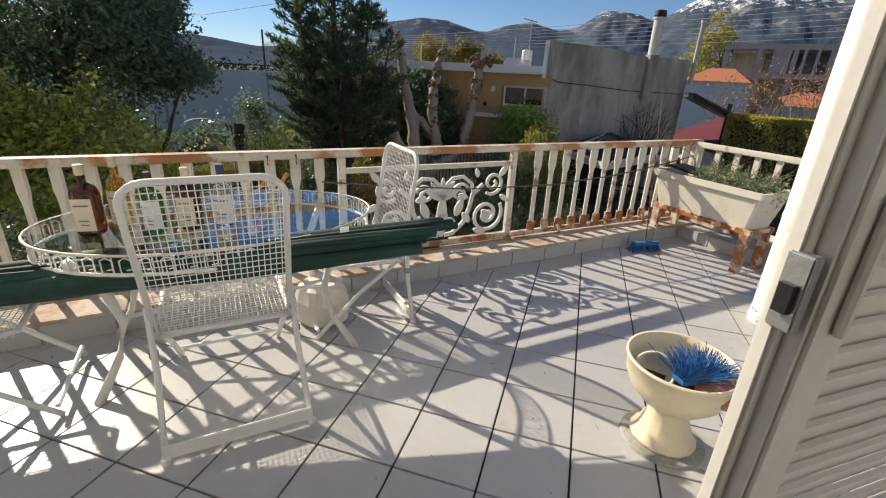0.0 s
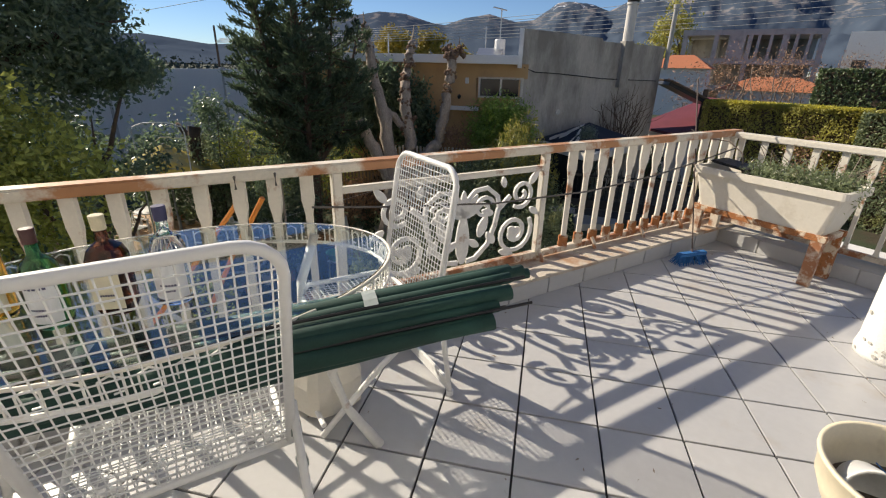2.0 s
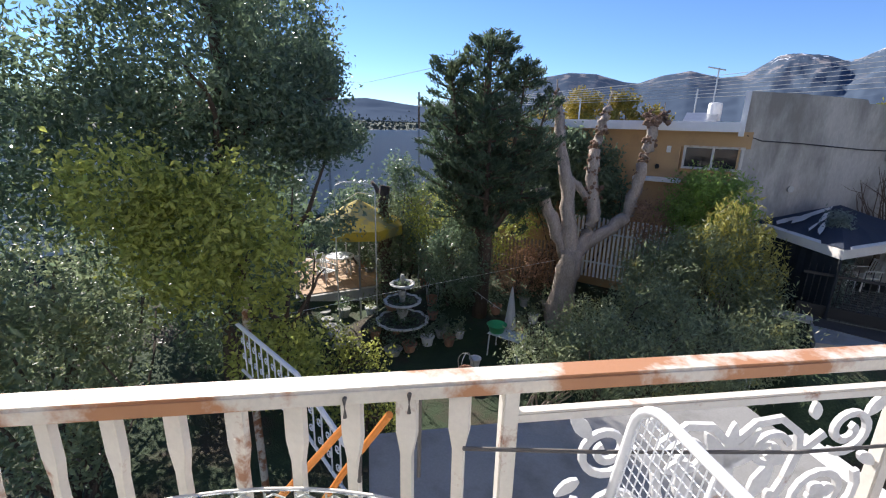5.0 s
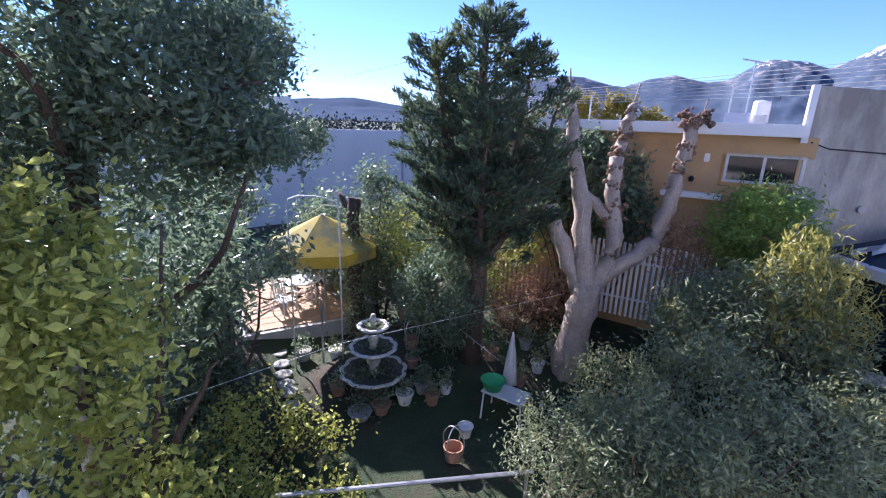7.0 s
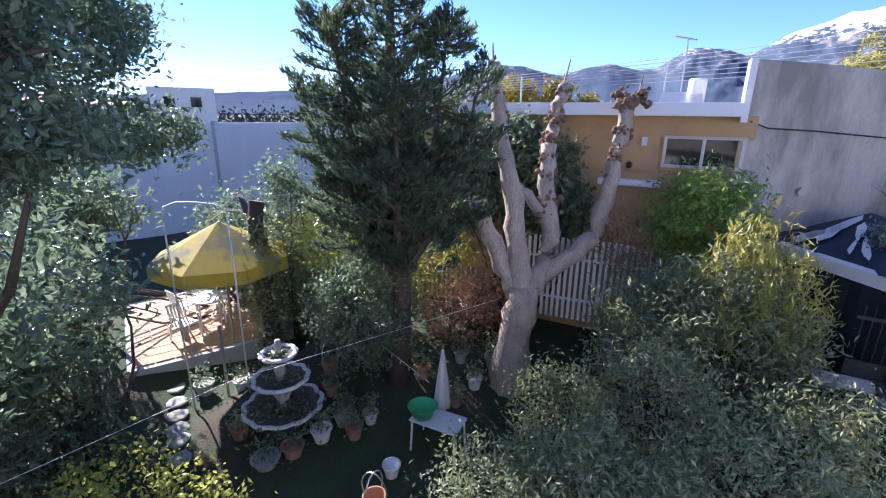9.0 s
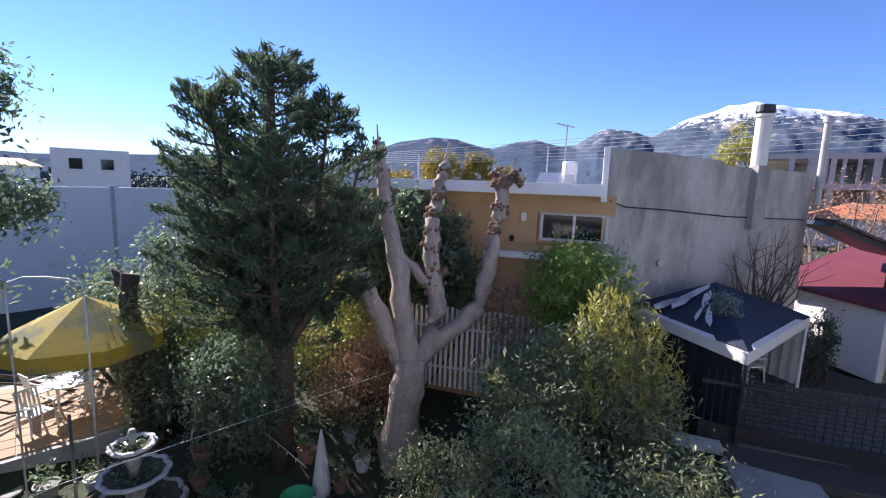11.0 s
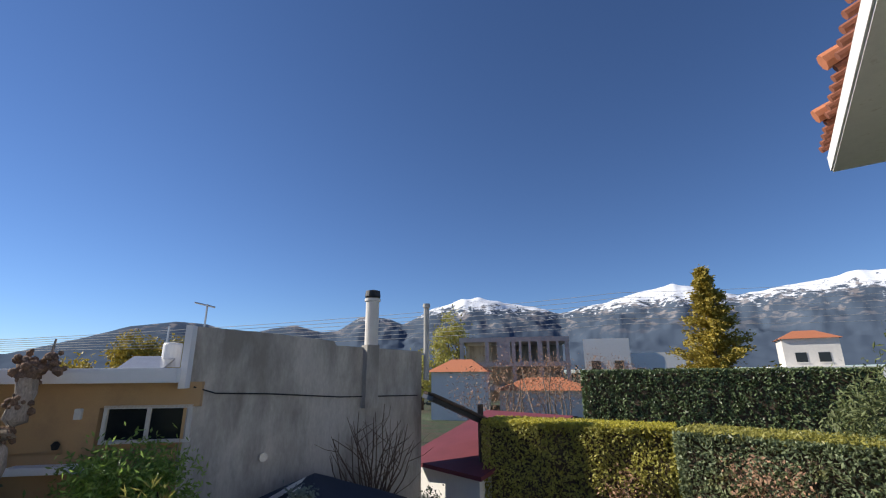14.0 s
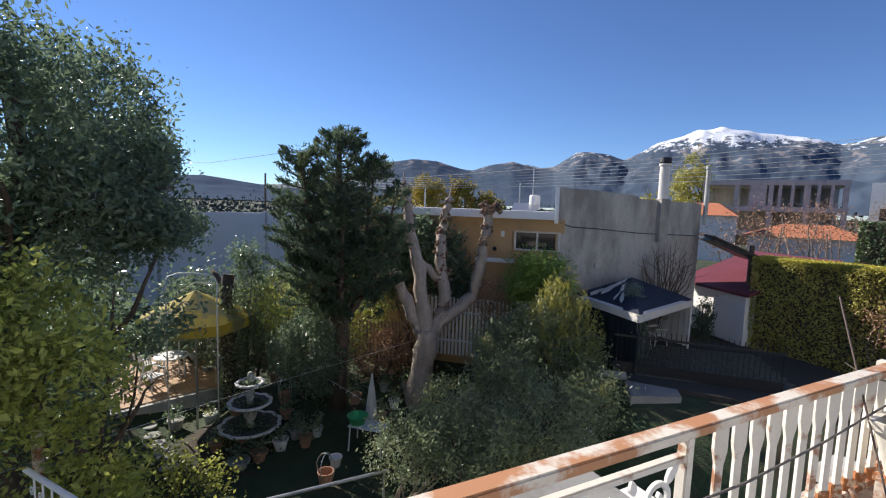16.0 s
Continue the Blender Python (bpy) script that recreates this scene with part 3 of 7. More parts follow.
def folding_chair(m, label, back_h=0.64, lean=14, rear=-0.27):
    """Local frame: the sitter looks along +Y; feet round the origin."""
    c = thing("folding_chair", m, label, "chair", "white wire chairs round the table")
    W2, zs = 0.50, 0.42
    tilt = Matrix.Translation((0, -0.20, zs)) @ Matrix.Rotation(radians(lean), 4, 'X')
    fr = rounded(W2, back_h, 0.085)
    b = part("backrest_frame", tube(bmesh.new(), [tilt @ Vector((x, 0, z)) for x, z in fr], 0.0125, 8), M_WHITE, c, smooth=True)
    bm = bmesh.new()
    nx, nz = 23, 25
    for i in range(1, nx):
        x = -W2 / 2 + W2 * i / nx
        top = back_h - (0.0 if abs(x) < W2 / 2 - 0.085 else 0.085 - math.sqrt(max(0, 0.085 ** 2 - (abs(x) - W2 / 2 + 0.085) ** 2)))
        tube(bm, [tilt @ Vector((x, 0.002, 0.02)), tilt @ Vector((x, 0.002, top))], 0.0020, 4)
    for k in range(nz):
        z = 0.02 + (back_h - 0.03) * k / (nz - 1)
        hx = W2 / 2 - (0 if z < back_h - 0.085 else 0.085 - math.sqrt(max(0, 0.085 ** 2 - (z - back_h + 0.085) ** 2)))
        tube(bm, [tilt @ Vector((-hx, -0.002, z)), tilt @ Vector((hx, -0.002, z))], 0.0020, 4)
    part("backrest_mesh", bm, M_WHITE, c, "square wire mesh")
    part("seat_frame", tube(bmesh.new(), [(-W2 / 2, -0.20, zs), (-W2 / 2, 0.18, zs + .01), (-W2 / 2 + .05, 0.235, zs), (W2 / 2 - .05, 0.235, zs), (W2 / 2, 0.18, zs + .01), (W2 / 2, -0.20, zs)], 0.0125, 8, closed=True), M_WHITE, c, smooth=True)
    bm = bmesh.new()
    for i in range(1, 24):
        x = -W2 / 2 + W2 * i / 24
        tube(bm, [(x, -0.2, zs), (x, 0.0, zs - 0.015), (x, 0.232, zs)], 0.0020, 4)
    for k in range(20):
        y = -0.19 + 0.42 * k / 19
        tube(bm, [(-W2 / 2, y, zs - .004), (W2 / 2, y, zs - .004)], 0.0020, 4)
    part("seat_mesh", bm, M_WHITE, c, "square wire mesh")
    for s in (-1, 1):
        part("leg", tube(bmesh.new(), [(s * 0.27, rear, 0.012), (s * 0.262, rear * .3 - .155, .30), (s * 0.262, -0.22, zs + .14)], 0.0125, 8), M_WHITE, c, smooth=True)
        part("leg", tube(bmesh.new(), [(s * 0.235, 0.30, 0.012), (s * 0.24, 0.05, .25), (s * 0.245, -0.18, zs)], 0.0125, 8), M_WHITE, c, smooth=True)
        part("hinge", boxm((s * 0.268, -0.228, 0.36), (0.03, 0.035, 0.03), bevel=0.004), M_GREYPL, c, "grey plastic hinge")
        part("hinge", boxm((s * 0.262, -0.222, zs + .06), (0.028, 0.03, 0.05), bevel=0.004), M_GREYPL, c, "grey plastic hinge")
        part("foot", lathe(bmesh.new(), [(0.016, 0.0), (0.017, 0.03)], 10, (s * 0.27, rear, 0)), M_WHITE, c)
    part("stretcher", boxm((0, rear + .002, 0.055), (0.54, 0.014, 0.06), bevel=0.004), M_WHITE, c, "flat white stretcher plate")
    part("stretcher", tube(bmesh.new(), [(-0.235, 0.29, 0.06), (0.235, 0.29, 0.06)], 0.011, 8), M_WHITE, c)
    return c


def on_rail(x, y, z=0.0, turn=0.0):
    p = CORNER + RX * x + RY * y
    return pose(p.x, p.y, z, 0, 0, 43.9 + turn)


folding_chair(pose(-1.25, -0.43, 0, 0, 0, 43.9), "white wire folding chair with its back to the door", 0.69, 18, -0.44)
folding_chair(pose(-1.02, 0.38, 0, 0, 0, 133.9), "white wire folding chair pushed against the railing", 0.60, 9)
folding_chair(pose(-2.12, -0.92, 0, 0, 0, -46.1), "white wire folding chair at the table's far end", 0.40, 4)

# oval glass-topped garden table
tbl = thing("garden_table", pose(-1.47, -0.16, 0, 0, 0, 43.9), "oval white cast metal table with a clear glass top", "table")
TA, TB = 0.75, 0.48


def oval(k, z, n=48):
    return [(TA * k * math.cos(2 * math.pi * i / n), TB * k * math.sin(2 * math.pi * i / n), z) for i in range(n)]


bm = bmesh.new()
a = [bm.verts.new(p) for p in oval(0.985, 0.722)]
b = [bm.verts.new(p) for p in oval(0.985, 0.730)]
bm.faces.new(a[::-1])
bm.faces.new(b)
for i in range(48):
    bm.faces.new((a[i], a[(i + 1) % 48], b[(i + 1) % 48], b[i]))
gt = part("glass_top", bm, G_CLEAR, tbl, "clear glass top")
gt.visible_shadow = False
part("rim", tube(bmesh.new(), oval(1.0, 0.724), 0.006, 8, closed=True), M_PLANT, tbl, smooth=True)
part("apron", tube(bmesh.new(), oval(0.985, 0.640), 0.008, 6, closed=True), M_CAST, tbl)
bm = bmesh.new()
for i in range(60):
    q0, q1 = 2 * math.pi * i / 60, 2 * math.pi * (i + 0.62) / 60
    P = lambda q, z: (TA * .985 * math.cos(q), TB * .985 * math.sin(q), z)
    tube(bm, [P(q0, .645), P(q0, .70), P((q0 + q1) / 2, .712), P(q1, .70), P(q1, .665), P((q0 + q1) / 2, .660)], 0.0032, 5)
    tube(bm, [P(q1, .645), P(q1, .715)], 0.0032, 5)
part("scroll_border", bm, M_CAST, tbl, "pierced scroll border")
for sx in (-1, 1):
    for sy in (-1, 1):
        part("leg", tube(bmesh.new(), [(sx * .56, sy * .30, .68), (sx * .47, sy * .24, .50), (sx * .44, sy * .22, .34), (sx * .48, sy * .24, .18), (sx * .58, sy * .30, .0)], [.020, .022, .018, .016, .022], 8), M_CAST, tbl, smooth=True)
part("brace", tube(bmesh.new(), [(-.45, -.22, .36), (0, 0, .30), (.45, .22, .36)], 0.010, 6), M_CAST, tbl)
part("brace", tube(bmesh.new(), [(-.45, .22, .36), (0, 0, .30), (.45, -.22, .36)], 0.010, 6), M_CAST, tbl)


def bottle(x, y, h, r, square, g, liquid, cap, lab, label, turn=0.0, band=None):
    c = thing("bottle", pose(x, y, 0.731, 0, 0, turn), label, "bottle", "liquor bottles on the table")
    n = 4 if square else 20
    prof = [(r * .9, 0), (r, .012), (r, h * .58), (r * .8, h * .68), (r * .33, h * .75), (r * .30, h * .88)]
    if square:
        prof = [(p * 1.22, z) for p, z in prof[:4]] + prof[4:]
    bm = lathe(bmesh.new(), prof, 24 if not square else 28)
    if square:
        for v in bm.verts:
            if v.co.z < h * .72:
                k = max(abs(v.co.x), abs(v.co.y)) * 1.0 + 1e-6
                ln = math.hypot(v.co.x, v.co.y)
                f = 0.72 * ln / k if k > 0 else 1
                v.co.x *= 0.35 + 0.65 * f * .95
                v.co.y *= 0.35 + 0.65 * f * .95
    flat = max(-v.co.y for v in bm.verts if abs(v.co.x) < r * .35 and .1 * h < v.co.z < .6 * h) if square else 0
    part("body", bm, g, c, smooth=not square)
    part("cap", lathe(bmesh.new(), [(r * .36, h * .86), (r * .38, h), (r * .34, h * 1.005)], 16), cap, c, smooth=False)
    bm = bmesh.new()
    R = r * 1.03
    segs = 12

    def around(q, z, lift=1.0):
        """A place on the round or flat front of the bottle."""
        if square:
            return (r * .78 * math.sin(q + math.pi / 2) / math.sin(radians(62)), -flat - .0012 * lift, z)
        return (R * (1 + .012 * (lift - 1)) * math.cos(q), R * (1 + .012 * (lift - 1)) * math.sin(q), z)
    for i in range(segs):
        q0, q1 = radians(-62 + 124 * i / segs) - math.pi / 2, radians(-62 + 124 * (i + 1) / segs) - math.pi / 2
        vs = [bm.verts.new(around(q, z)) for q, z in ((q0, h * .08), (q1, h * .08), (q1, h * .55), (q0, h * .55))]
        bm.faces.new(vs)
    lb = part("paper_label", bm, lab, c, "printed paper label")
    bm = bmesh.new()
    for z0, hw in ((.44, 40), (.22, 26), (.16, 20)):
        for i in range(6):
            q0, q1 = radians(-hw + 2 * hw * i / 6) - math.pi / 2, radians(-hw + 2 * hw * (i + .75) / 6) - math.pi / 2
            bm.faces.new([bm.verts.new(around(q, z, 2)) for q, z in ((q0, h * z0), (q1, h * z0), (q1, h * (z0 + .02)), (q0, h * (z0 + .02)))])
    part("print", bm, M_INK, lb)
    return c


BOTTLES_HERE = True
bottle(-1.74, -0.58, 0.29, 0.048, True, G_BROWN, None, M_CAPW, M_LABEL, "brown square whisky bottle with a cream label", 30)
bottle(-1.70, -0.47, 0.31, 0.040, False, G_AMBER, None, M_CAPW, M_LABEL, "tall amber liqueur bottle with a gold cap", 30)
bottle(-1.53, -0.46, 0.26, 0.042, False, G_GREENB, None, M_CAPR, M_LABELW, "small dark green bottle", 20)
bottle(-1.44, -0.355, 0.27, 0.046, True, G_BROWN, None, M_CAPW, M_LABEL, "whisky bottle with a yellow label", 25)
bottle(-1.33, -0.27, 0.28, 0.046, False, G_BOTTLE, None, M_INK, M_LABELW, "clear spirits bottle with a blue cap and white label", 25)

# folded green parasol lying across the chair and table
para = thing("folded_parasol", pose(0, 0, 0), "folded dark green parasol lying across the chairs", "parasol")
A0, A1 = Vector((-2.45, -1.09, 0.50)), Vector((-0.37, 0.08, 0.715))
ax = (A1 - A0).normalized()
sd = Vector((-ax.y, ax.x, 0)).normalized()
rng = np.random.default_rng(11)
rg = random.Random(12)
FOLDS = [(.125 * math.cos(2.4 * k) * (.35 + .65 * ((k * 7 % 18) / 17) ** .5), .01 + .065 * math.sin(2.4 * k) * (.35 + .65 * ((k * 7 % 18) / 17) ** .5), .017 + .011 * (k * 5 % 7) / 6, .86 + .17 * (k * 11 % 18) / 17) for k in range(18)]
for k, (o, z, r, l1) in enumerate(FOLDS):
    P_, R_ = [], []
    for i in range(25):
        t = .02 + (l1 - .02) * i / 24
        sway = .008 * math.sin(5 * t + 1.7 * k)
        P_.append(A0.lerp(A1, t) + sd * (o * (.9 + .3 * t) + sway) + Vector((0, 0, z * (.95 + .1 * t) + .006 * math.sin(8 * t + k))))
        R_.append(r * (1.25 - .35 * t) * (1 + .10 * math.sin(17 * t + 2.3 * k) + .05 * rg.uniform(-1, 1)))
    part("canopy_fold", tube(bmesh.new(), P_, R_, 10), M_GREEN, para, "rolled green canvas", smooth=True)
for t, r in ((0.50, .10), (0.80, .095)):
    p = A0.lerp(A1, t)
    bm = bmesh.new()
    ring = [p + sd * r * 1.1 * math.cos(q) + Vector((0, 0, .012 + r * .75 * math.sin(q))) for q in [2 * math.pi * j / 18 for j in range(18)]]
    for j in range(18):
        a_, b_ = ring[j], ring[(j + 1) % 18]
        bm.faces.new([bm.verts.new(v) for v in (a_ - ax * .02, b_ - ax * .02, b_ + ax * .02, a_ + ax * .02)])
    part("strap", bm, M_GREYPL, para, "grey tie strap")
for o, z in ((.10, .03), (-.11, .03), (.03, -.075), (-.06, .085)):
    part("rib", tube(bmesh.new(), [A0.lerp(A1, .1) + sd * o + Vector((0, 0, z)), A0.lerp(A1, .99) + sd * o * 1.2 + Vector((0, 0, z))], 0.005, 5), M_IRON, para, "dark metal rib")
part("pole", tube(bmesh.new(), [A0.lerp(A1, -.1), A0.lerp(A1, .9)], 0.019, 8), M_WHITE, para)

# cloth bag hanging below the table's end and a cream rag
bm = lathe(bmesh.new(), [(0.10, 0.0), (0.15, 0.03), (0.155, 0.16), (0.13, 0.24), (0.10, 0.26)], 20, wave=0.06, waves=5)
bag = part("plastic_bucket", bm, M_PLANT, m=pose(-1.16, 0.22, 0))
tagged(bag, "cream plastic bucket standing on the tiles", "bucket")

# planter on its stand in the corner
PLM = pose(1.36, 2.50, 0, 0, 0, -47.0)
stand = thing("planter_stand", PLM, "cream metal planter stand with rusty edges", "stand")
for sx in (-1, 1):
    for sy in (-1, 1):
        part("leg", boxm((sx * .42, sy * .14, .17), (.075, .04, .34), bevel=0.004), M_RUSTY if (sx, sy) == (1, 1) else M_RUST, stand)
for sy in (-1, 1):
    part("rail", boxm((0, sy * .14, .355), (.94, .045, .045), bevel=0.004), M_RUSTY, stand, "rusty top rail")
for sx in (-1, 1):
    part("rail", boxm((sx * .44, 0, .355), (.04, .24, .035)), M_RUST, stand, "rusty top rail")
part("shelf_bar", boxm((0, 0, .355), (.80, .03, .02)), M_RUST, stand)
planter = thing("planter", PLM @ pose(0, 0, 0.374), "long cream plastic planter box with scanty green plants", "planter")
bm = bmesh.new()


def ring4(w, d, z, r=0.03):
    out = []
    for cx, cy, a0 in ((w / 2 - r, d / 2 - r, 0), (-w / 2 + r, d / 2 - r, 90), (-w / 2 + r, -d / 2 + r, 180), (w / 2 - r, -d / 2 + r, 270)):
        for i in range(4):
            a = radians(a0 + 90 * i / 3)
            out.append(bm.verts.new((cx + r * math.cos(a), cy + r * math.sin(a), z)))
    return out


rings = [ring4(.86, .30, 0), ring4(.98, .37, .26), ring4(1.03, .42, .265), ring4(1.03, .42, .315), ring4(.98, .37, .315), ring4(.95, .34, .25)]
for a_, b_ in zip(rings, rings[1:]):
    for j in range(16):
        bm.faces.new((a_[j], a_[(j + 1) % 16], b_[(j + 1) % 16], b_[j]))
bm.faces.new(rings[0][::-1])
part("box", bm, M_PLANT, planter)
part("soil", boxm((0, 0, .235), (.94, .33, .03)), M_SOIL, planter)
bm = bmesh.new()
for i in range(9):
    x = -.40 + .1 * i
    tube(bm, [(x - .04, -.172, .215), (x - .03, -.168, .195), (x, -.165, .185), (x + .03, -.168, .195), (x + .04, -.172, .215)], 0.004, 5)
part("garland_relief", bm, M_PLANT, planter)
rng = np.random.default_rng(5)
pp = np.concatenate([rng.normal(size=(700, 3)) * (.055, .06, .05) + (x, 0, .31) for x in (-.10, .02, .14, .25, .36, .43)])
part_ob = share("growth", leaf_mesh("growth", pp, 0.035, M_LEAFO, rng, 4.0), planter, label="thin green sprouts")
bm = bmesh.new()
for k in range(14):
    x0 = rng.uniform(-.2, .45)
    tube(bm, [(x0, 0, .25), (x0 + rng.normal() * .03, rng.normal() * .03, .36), (x0 + rng.normal() * .08, rng.normal() * .08, .44 + rng.uniform(0, .1))], 0.0025, 4)
part("stems", bm, M_TWIG, planter)
part("dry_branch", tube(bmesh.new(), [(-.25, .05, .25), (-.3, .06, .42), (-.42, .05, .50), (-.62, .02, .50), (-.72, 0, .56)], [.008, .007, .006, .005, .003], 6), M_TWIG, planter)
ptray = part("black_tray", boxm((-.3, 0.02, .335), (.30, .22, .02), Matrix.Rotation(radians(6), 4, 'Y'), 0.006), M_IRON, planter)

# broom leaning on the railing
broom = thing("broom", pose(0.87, 2.33, 0, 0, 0, 30), "blue broom with a dark pole leaning on the railing", "broom")
part("pole", tube(bmesh.new(), [(0, 0, .08), (.285, .494, .935), (.417, .721, 1.33)], 0.0055, 8), M_BROWNPOLE, broom)
part("head", boxm((0, 0, .075), (.26, .05, .03), bevel=0.006), M_BLUE, broom, "blue plastic head")
bm = bmesh.new()
rng = np.random.default_rng(8)
for i in range(170):
    x, y = rng.uniform(.012, .125) * (1 if i % 2 else -1), rng.uniform(-.02, .02)
    tube(bm, [(x, y, .07), (x * 1.3 + rng.normal() * .006, y * 3.2 + rng.normal() * .008, .004)], 0.003, 3)
part("bristles", bm, M_BLUE, broom)

# urn planter with brush head
urn = thing("urn_planter", pose(0.70, -0.13, 0), "cream plastic pedestal urn standing on a stone disc", "urn")
part("base_disc", lathe(bmesh.new(), [(.165, 0), (.17, .008), (.165, .018), (.15, .02)], 36), M_STONE, urn, smooth=False)
part("pedestal", lathe(bmesh.new(), [(.128, .02), (.132, .035), (.11, .06), (.085, .13), (.080, .17), (.09, .20)], 40, wave=0.02, waves=16), M_URN, urn, smooth=True)
part("bowl", lathe(bmesh.new(), [(.09, .195), (.13, .22), (.175, .27), (.20, .33), (.205, .395), (.213, .40), (.213, .41), (.200, .41), (.195, .34), (.165, .28), (.05, .25)], 48), M_URN, urn, smooth=True)
part("dirt", lathe(bmesh.new(), [(.172, .290), (.165, .300), (.01, .298)], 30), M_SOIL, urn)
pot2 = part("flower_pot", lathe(bmesh.new(), [(.055, 0), (.075, .12), (.08, .125), (.078, .13), (.07, .125), (.05, .02)], 28), M_PLWHITE, m=pose(0.63, -0.06, 0.315, 70, 10, -20), smooth=True)
tagged(pot2, "small white plastic pot lying in the urn", "pot")
brush = thing("brush_head", pose(0.745, -0.17, 0.34, 0, 10, 40), "blue scrubbing brush head lying in the urn", "brush")
part("block", boxm((0, 0, 0.02), (.20, .06, .03), bevel=0.006), M_BLUE, brush)
bm = bmesh.new()
for i in range(420):
    x, y = rng.uniform(-.10, .10), rng.uniform(-.035, .035)
    d = Vector((x * .5 + rng.normal() * .02, y * 1.5 + rng.normal() * .03, rng.uniform(.05, .085)))
    tube(bm, [(x, y, .03), Vector((x, y, .03)) + d], 0.0016, 3)
part("bristles", bm, M_BLUE, brush)
bm = bmesh.new()
bmesh.ops.create_icosphere(bm, subdivisions=3, radius=1, matrix=Matrix.Diagonal((.085, .075, .045, 1)))
for v in bm.verts:
    v.co *= 1 + 0.25 * noise.noise(v.co * 18)
rag = part("rag", bm, M_RAG, m=pose(0.83, -0.22, 0.345), smooth=True)
tagged(rag, "crumpled dusty pink rag in the urn", "rag")

# lower terrace roof below the balcony, with drainpipe and laundry pole
slab = part("terrace_roof", boxm((-1.75, 1.55, -1.68), (4.5, 2.9, 0.16), bevel=0.02), M_OLDCONC, m=FR)
tagged(slab, "flat concrete terrace roof below the balcony", "roof slab", kind="structure")
lw = part("wall_lower", boxm((-2.6, -1.6, -2.5), (9.0, 3.0, 4.4)), M_STUCCO, m=FR)
tagged(lw, "white lower storey wall under the balcony", "wall", kind="structure")
lw2 = part("wall_terrace", boxm((-1.5, 1.4, -3.2), (5.0, 2.3, 2.85)), M_STUCCO, m=FR)
tagged(lw2, "white ground floor room under the terrace roof", "wall", kind="structure")
dp = part("drainpipe", tube(bmesh.new(), [(-3.95, .35, -1.6), (-3.95, .35, -.25)], 0.04, 12), M_STEEL, m=FR)
tagged(dp, "grey drainpipe rising from the terrace roof", "pipe")

# white scrolled stair railing
sr = thing("stair_railing", pose(-3.7, 2.3, -1.62, 0, 0, 171), "white scrolled iron stair railing", "railing")
part("handrail", tube(bmesh.new(), [(0, 0, .15), (.9, 0, .55), (2.4, 0, .62)], 0.03, 8), M_WHITE, sr)
part("bottom_rail", tube(bmesh.new(), [(0, 0, -.45), (.9, 0, -.1), (2.4, 0, -.05)], 0.02, 6), M_WHITE, sr)
for i in range(14):
    x = .1 + .165 * i
    zt = .15 + .44 * min(x, .9) + .05 * max(0, x - .9)
    bm = bmesh.new()
    tube(bm, [(x, 0, zt), (x, 0, zt - .62)], 0.010, 5)
    tube(bm, [(px, 0, pz) for px, pz in spiral(x + .05, zt - .18, .055, .012, 3.1, 1.3, 12)], 0.008, 4)
    tube(bm, [(px, 0, pz) for px, pz in spiral(x + .05, zt - .42, .055, .012, 3.1, -1.3, 12)], 0.008, 4)
    part("baluster", bm, M_WHITE, sr)

# ---- ground and mountains ----
GZ = -4.6


def smooth(t):
    t = min(max(t, 0), 1)
    return t * t * (3 - 2 * t)


def plan_z(x, y):
    return GZ + 1.8 * smooth((x + 0.9) / 1.6) * smooth((y - 9.0) / 3.0)


def ground_z(x, y):
    """The lawn rises towards the neighbours' houses, and to the drive beside it."""
    d = math.hypot(x + 0.7, y - 0.3)
    rise = 1.02 * smooth((d - 10.6) / 3.0) * smooth((x + 10.6) / 1.6) * smooth((y - 5.0) / 3.0)
    drive_up = 2.15 * smooth((x + 0.9) / 1.6) * smooth((y - 7.6) / 3.0)
    terrace = 0.45 * smooth((-11.4 - x) / 1.4) * smooth((y - 6.8) / 1.4)
    return GZ + max(rise, drive_up, terrace)


VIEW = Vector((-0.7, 0.3, 1.55))


def near(ob, k, turn=0.0, rise=0.0):
    """Draws a thing of the plan nearer to the balcony: scaled about its midst at eye height, turned clockwise by degrees."""
    ob.matrix_basis = Matrix.Translation((0, 0, rise)) @ Matrix.Translation(VIEW) @ Matrix.Rotation(radians(-turn), 4, 'Z') @ Matrix.Scale(k, 4) @ Matrix.Translation(-VIEW) @ ob.matrix_basis
    return ob


xs = sorted(set([-2600, -900, -300, -120, -60, -40] + [round(-30 + 0.75 * i, 2) for i in range(78)] + [40, 70, 150, 500, 1200, 2600]))
ys = sorted(set([-900, -200, -60, -20, -8] + [round(-4 + 0.75 * i, 2) for i in range(56)] + [50, 80, 160, 500, 1200, 3200]))
bm = bmesh.new()
gv = [[bm.verts.new((x, y, ground_z(x, y) + (0.05 * noise.noise(Vector((x * .6, y * .6, 0))) if abs(x) < 32 and abs(y) < 45 else 0))) for x in xs] for y in ys]
for j in range(len(ys) - 1):
    for i in range(len(xs) - 1):
        bm.faces.new((gv[j][i], gv[j][i + 1], gv[j + 1][i + 1], gv[j + 1][i]))
gr = part("ground", bm, M_GRASS, smooth=True)
tagged(gr, "garden ground of dark grass and bare earth", "ground", kind="structure")

